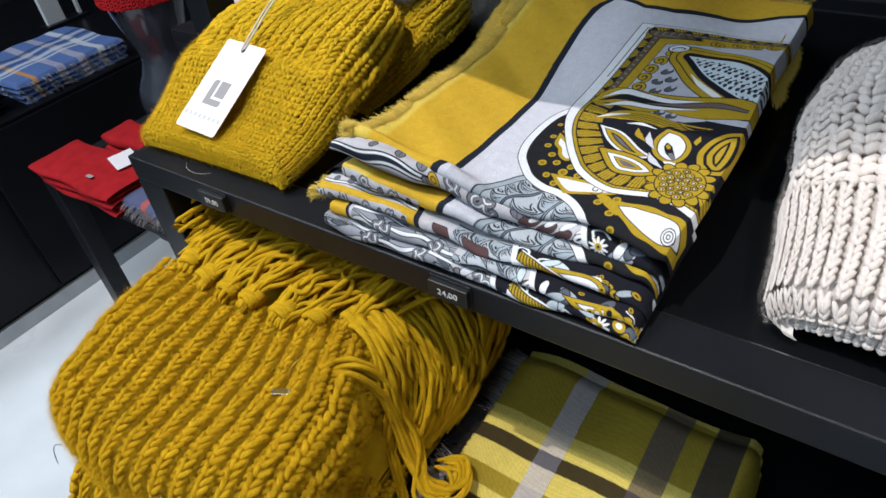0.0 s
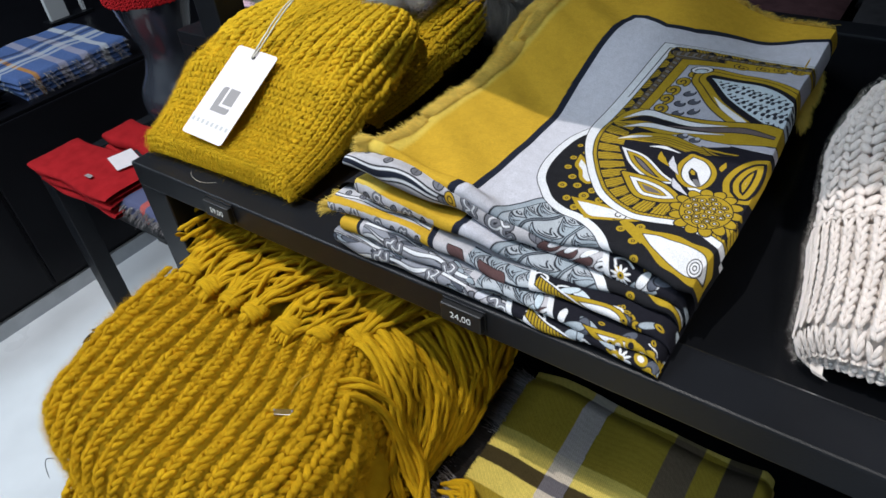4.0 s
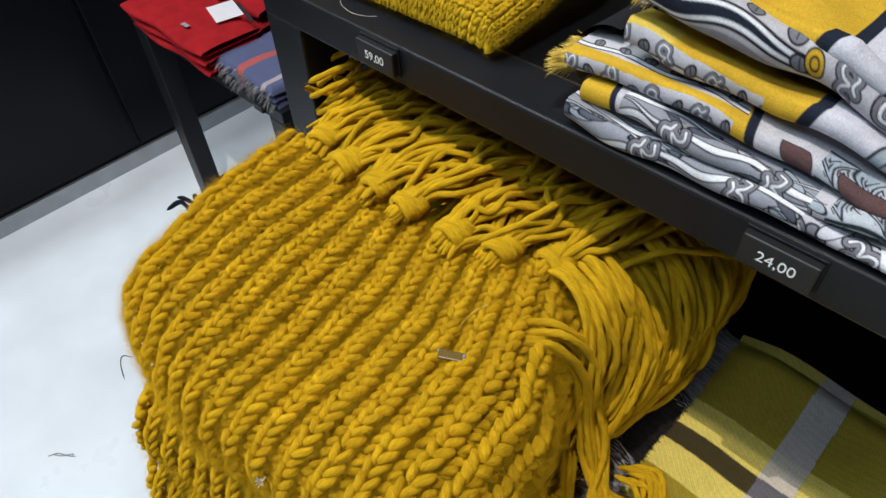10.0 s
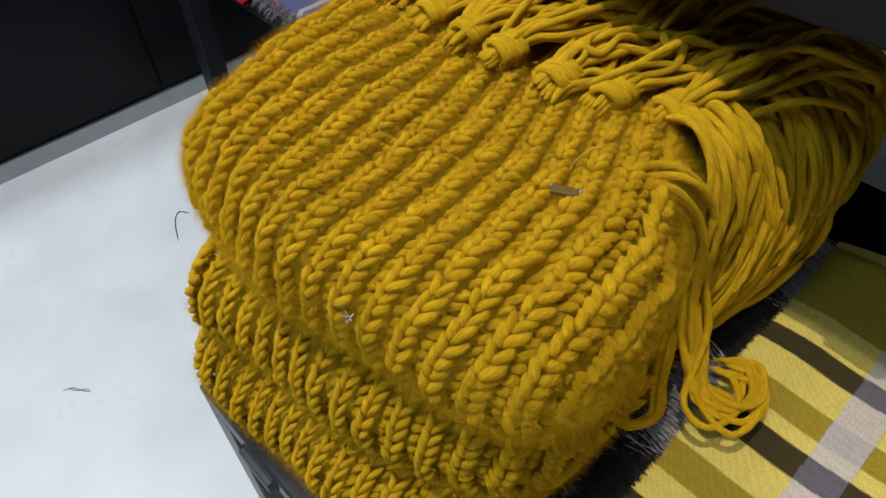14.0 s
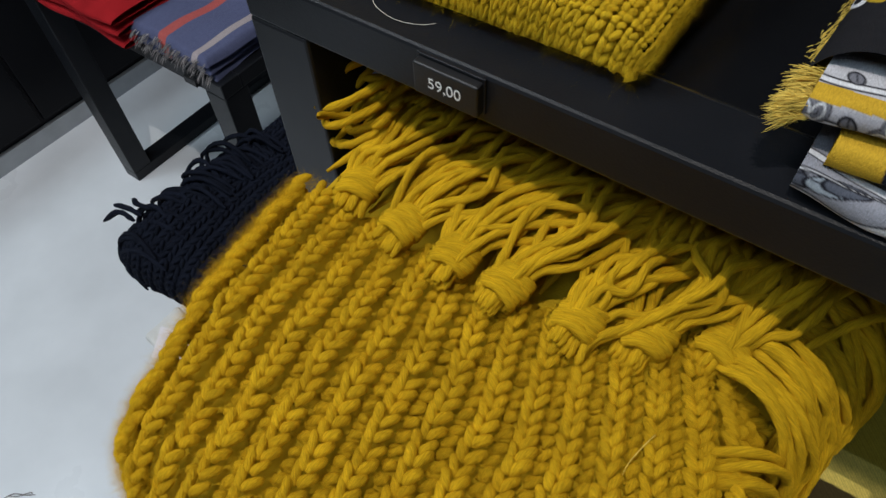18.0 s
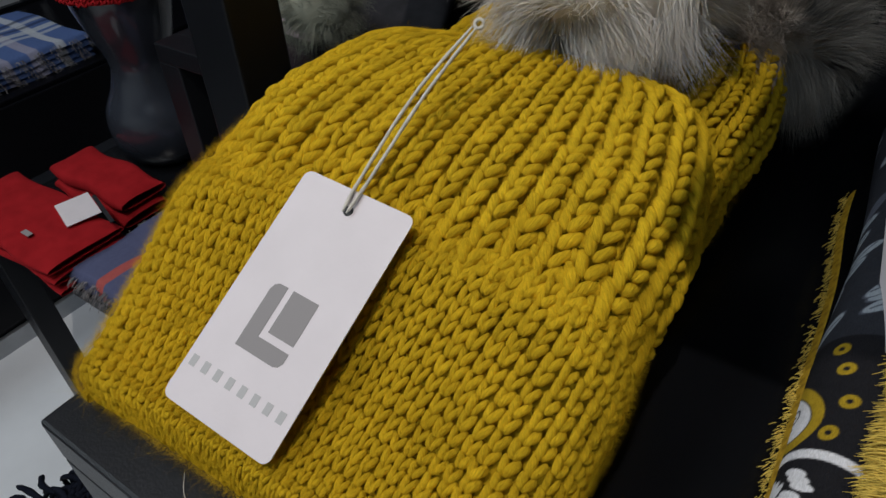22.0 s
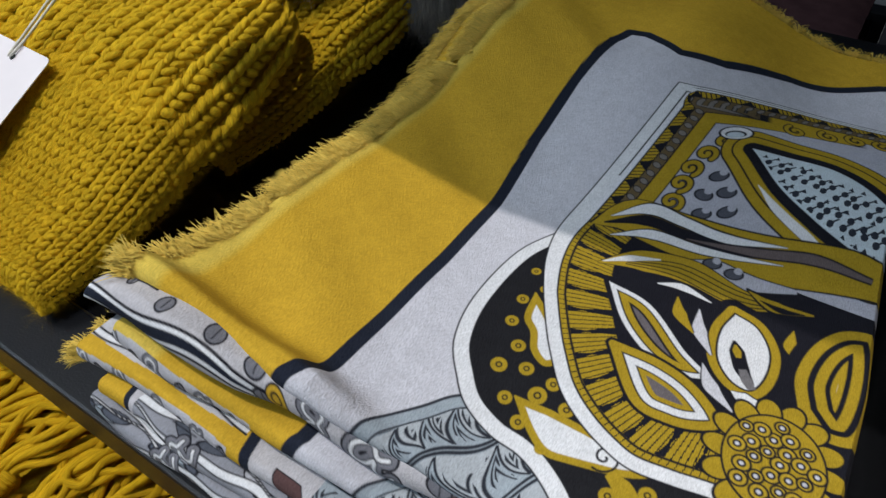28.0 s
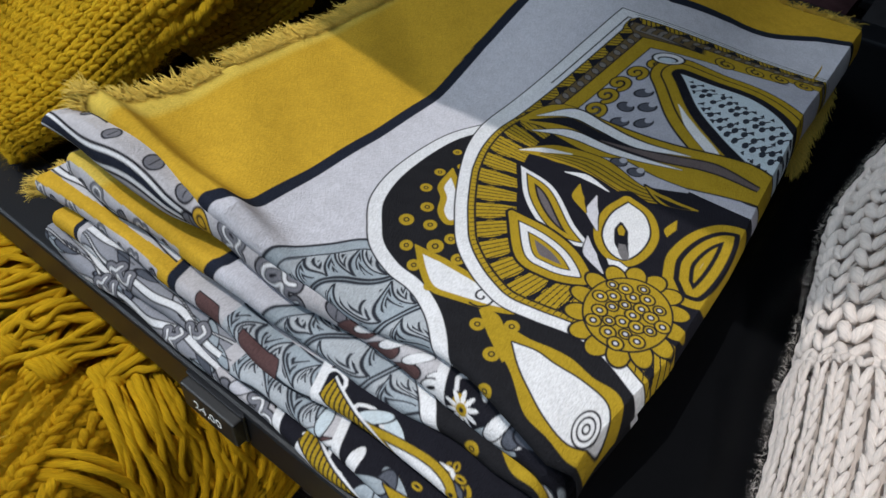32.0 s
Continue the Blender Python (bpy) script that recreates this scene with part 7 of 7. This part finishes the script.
printed_stack("blue checked scarves with pale and orange stripes, neatly folded", -2.40, -2.075, 0.735, 1.09, 0.60, 4, 0.016, lambda a, b: blue_check(0.33 - a, b), 3, (("right", (0.9, 0, 0.1), "fringe_grey"),))
folded("folded_knitwear", "dark blue folded knitwear on the black cabinet", "knitwear", -2.42, -2.085, 0.34, 0.69, 0.60, 3, 0.03, M["navy"], 5)
red_pile = folded("folded_sweater", "bright red folded wool sweaters in a pile", "sweater", -1.690, -1.365, 0.532, 0.672, 0.553, 3, 0.023, M["red"], 8)
folded("folded_sweater", "red wool sweater lying behind the red pile", "sweater", -1.665, -1.43, 0.705, 0.80, 0.553, 2, 0.031, M["red"], 9)
printed_stack("navy scarves with red stripe and frayed pale edges", -1.385, -1.185, 0.568, 0.86, 0.553, 3, 0.014, navy_stripe, 9, (("front", (0, -0.9, 0.1), "fringe_grey"), ("left", (-0.9, 0, 0.2), "fringe_grey")))
card = thing("small_label", "small white card label on dark ribbon", "label", place=(-1.461, 0.650, 0.6270))
card.rotation_euler = (radians(2), radians(-3), radians(-17))
part("card", box_bm(-0.043, 0.043, -0.029, 0.029, 0, 0.0012, 0.0004), M["card"], card)
part("ribbon", box_bm(-0.02, 0.09, 0.030, 0.037, 0.001, 0.003, 0.0005), M["dark_cloth"], card)
spec = thing("small_label", "tiny grey woven label on red sweater", "label", place=(-1.475, 0.565, 0.6265))
part("tab", box_bm(-0.011, 0.011, -0.005, 0.005, 0, 0.001, 0.0003), M["fringe_grey"], spec)


def lathe(profile, seg=40, squash=(1, 1)):
    ang = np.linspace(0, 2 * math.pi, seg, endpoint=False)
    pr = np.asarray(profile)
    v = np.concatenate([np.stack([r * np.cos(ang) * squash[0], r * np.sin(ang) * squash[1], np.full(seg, z)], 1) for r, z in pr])
    f = [(k * seg + i, k * seg + (i + 1) % seg, (k + 1) * seg + (i + 1) % seg, (k + 1) * seg + i) for k in range(len(pr) - 1) for i in range(seg)]
    return v, np.array(f)


prof = curve_through([(0.001, 0.0), (0.060, 0.0), (0.090, 0.02), (0.104, 0.06), (0.100, 0.11), (0.074, 0.16), (0.062, 0.21), (0.080, 0.28), (0.095, 0.35), (0.090, 0.41), (0.060, 0.46), (0.001, 0.48)], 60)
prof[:, 0] = np.maximum(prof[:, 0], 0.0005)
v, f = lathe(prof)
head = tagged(link("mannequin_head", v, f, M["mannequin"]), "glossy black faceless mannequin head on the low table", "mannequin")
head.location = (-1.60, 0.935, 0.553)
capf = lambda u, v: np.stack([(0.103 * np.cos(v * 1.45) + 0.004) * np.cos(u * math.pi), (0.103 * np.cos(v * 1.45) + 0.004) * np.sin(u * math.pi), 0.16 * np.sin(v * 1.45)], -1)
cap = thing("red_beanie", "red ribbed knit beanie on a black mannequin head", "hat", place=(-1.60, 0.935, 0.90))
p, f, *_ = grid(capf, np.linspace(-1, 1, 80), np.linspace(0, 1, 30))
link("backing_sheet", p, f, M["red"], cap)
w = [(-1 + (i + 0.5) / 30, 0.5 / 30) for i in range(60)]
stitches("knitted_body", M["red"], cap, capf, w, rows(0, 0.95, 30), seed=61)

# navy fringed scarf and cream hat on the lowest table
nav, nl, ne = layer_sheet(-0.88, 0.20, 0.26, 0.60, 0.502, 0.055, 0.06, 0.005, 4)
navy = thing("navy_scarf", "navy chunky knit scarf with fringe hanging over the table", "scarf")
p, f, *_ = grid(nav, np.linspace(-1, 1, 50), np.linspace(0, ne + 0.2, 60))
link("folded_body", p, f, M["navy"], navy)
hi, lo = ribs(24, -0.99, 0.99, 0.8)
stitches("knitted_body", M["navy"], navy, nav, hi, rows(0, ne, 40), seed=66)
rng = np.random.default_rng(8)
paths = []
for i in range(110):
    y = rng.uniform(0.27, 0.52)
    z = 0.545 + rng.normal(0, 0.008)
    o = rng.normal(0, 0.010, 3)
    x = -1.045 + rng.normal(0, 0.01)
    paths.append(curve_through([(x + 0.06, y + o[1], z), (x + 0.01, y, z + 0.008), (x - 0.028 + o[0], y - 0.008, z - 0.02), (x - 0.034 + o[0], y - 0.012 + o[1], z - 0.055), (x - 0.022 + o[0], y - 0.012 + o[1], z - 0.085 + o[2])], 14))
yarn(np.array(paths), 0.0036, "fringe", M["navy"], navy, 6, "", "stuff")
paths = [curve_through([(-1.06, 0.315 + d, 0.555), (-1.09, 0.313 + d, 0.553 - d * 0.3), (-1.118, 0.309 + d * 2, 0.545 - abs(d))], 8) for d in (-0.012, 0.0, 0.014)]
yarn(np.array(paths), 0.004, "fringe", M["navy"], navy)
ch = folded("folded_knitwear", "cream knitted hat on the lowest table", "hat", -0.96, -0.70, 0.205, 0.262, 0.44, 2, 0.028, M["white_cloth"], 15)
ct = thing("small_label", "white card tag with grey mark on cream knitwear", "label", place=(-0.905, 0.215, 0.500))
ct.rotation_euler = (radians(25), 0, radians(20))
part("card", box_bm(-0.026, 0.026, -0.02, 0.02, 0, 0.001, 0.0004), M["card"], ct)
part("emblem", box_bm(-0.008, 0.008, -0.008, 0.008, 0.001, 0.0014, 0), M["grey_print"], ct)

# further tables
folded("folded_knitwear", "pale pink folded knitwear on a dark table", "knitwear", -1.24, -1.04, 0.86, 1.14, 0.93, 3, 0.018, M["pink"], 21)
sage = thing("pompom_beanie", "grey-green hat with sage fur pompom on the tall table", "hat", place=(-1.0, 0.84, 0.93))
ball_of_fur("pompom", sage, (0, 0, 0.075), 0.07, M["fur_green"], 6000, 0.035, 91)
p, f, *_ = grid(hat_sheet(pose(0.02, 0.06, 0, 0, 0, 20) @ Matrix.Diagonal((0.9, 0.9, 0.5, 1))), np.linspace(-1, 1, 40), np.linspace(-0.1, 1, 30))
link("knitted_body", p, f, M["dark_cloth"], sage)
folded("folded_knitwear", "plum brown folded knitwear on the far table", "knitwear", -0.42, -0.14, 1.2, 1.5, 0.86, 3, 0.03, M["plum_cloth"], 22)
folded("folded_knitwear", "charcoal folded knitwear with pale stripes on far table", "knitwear", -0.12, 0.22, 1.15, 1.5, 0.86, 4, 0.03, (M["dark_cloth"], M["dark_cloth"], M["white_cloth"], M["dark_cloth"]), 23)

divider = thing("shelf_divider", "white painted upright divider panel standing on the cabinet", "divider", place=(-2.62, 1.16, 0.60))
part("panel", box_bm(-0.01, 0.01, -0.034, 0.036, 0.0, 0.9, 0.002), M["plaster"], divider)
part("edge_strip", box_bm(-0.01, 0.01, 0.094, 0.104, 0.0, 0.9, 0.001), M["plaster"], divider, "thin white edge strip")
part("foot", box_bm(-0.03, 0.03, -0.05, 0.12, 0.0, 0.012, 0.002), M["metal"], divider, "black metal foot bar")
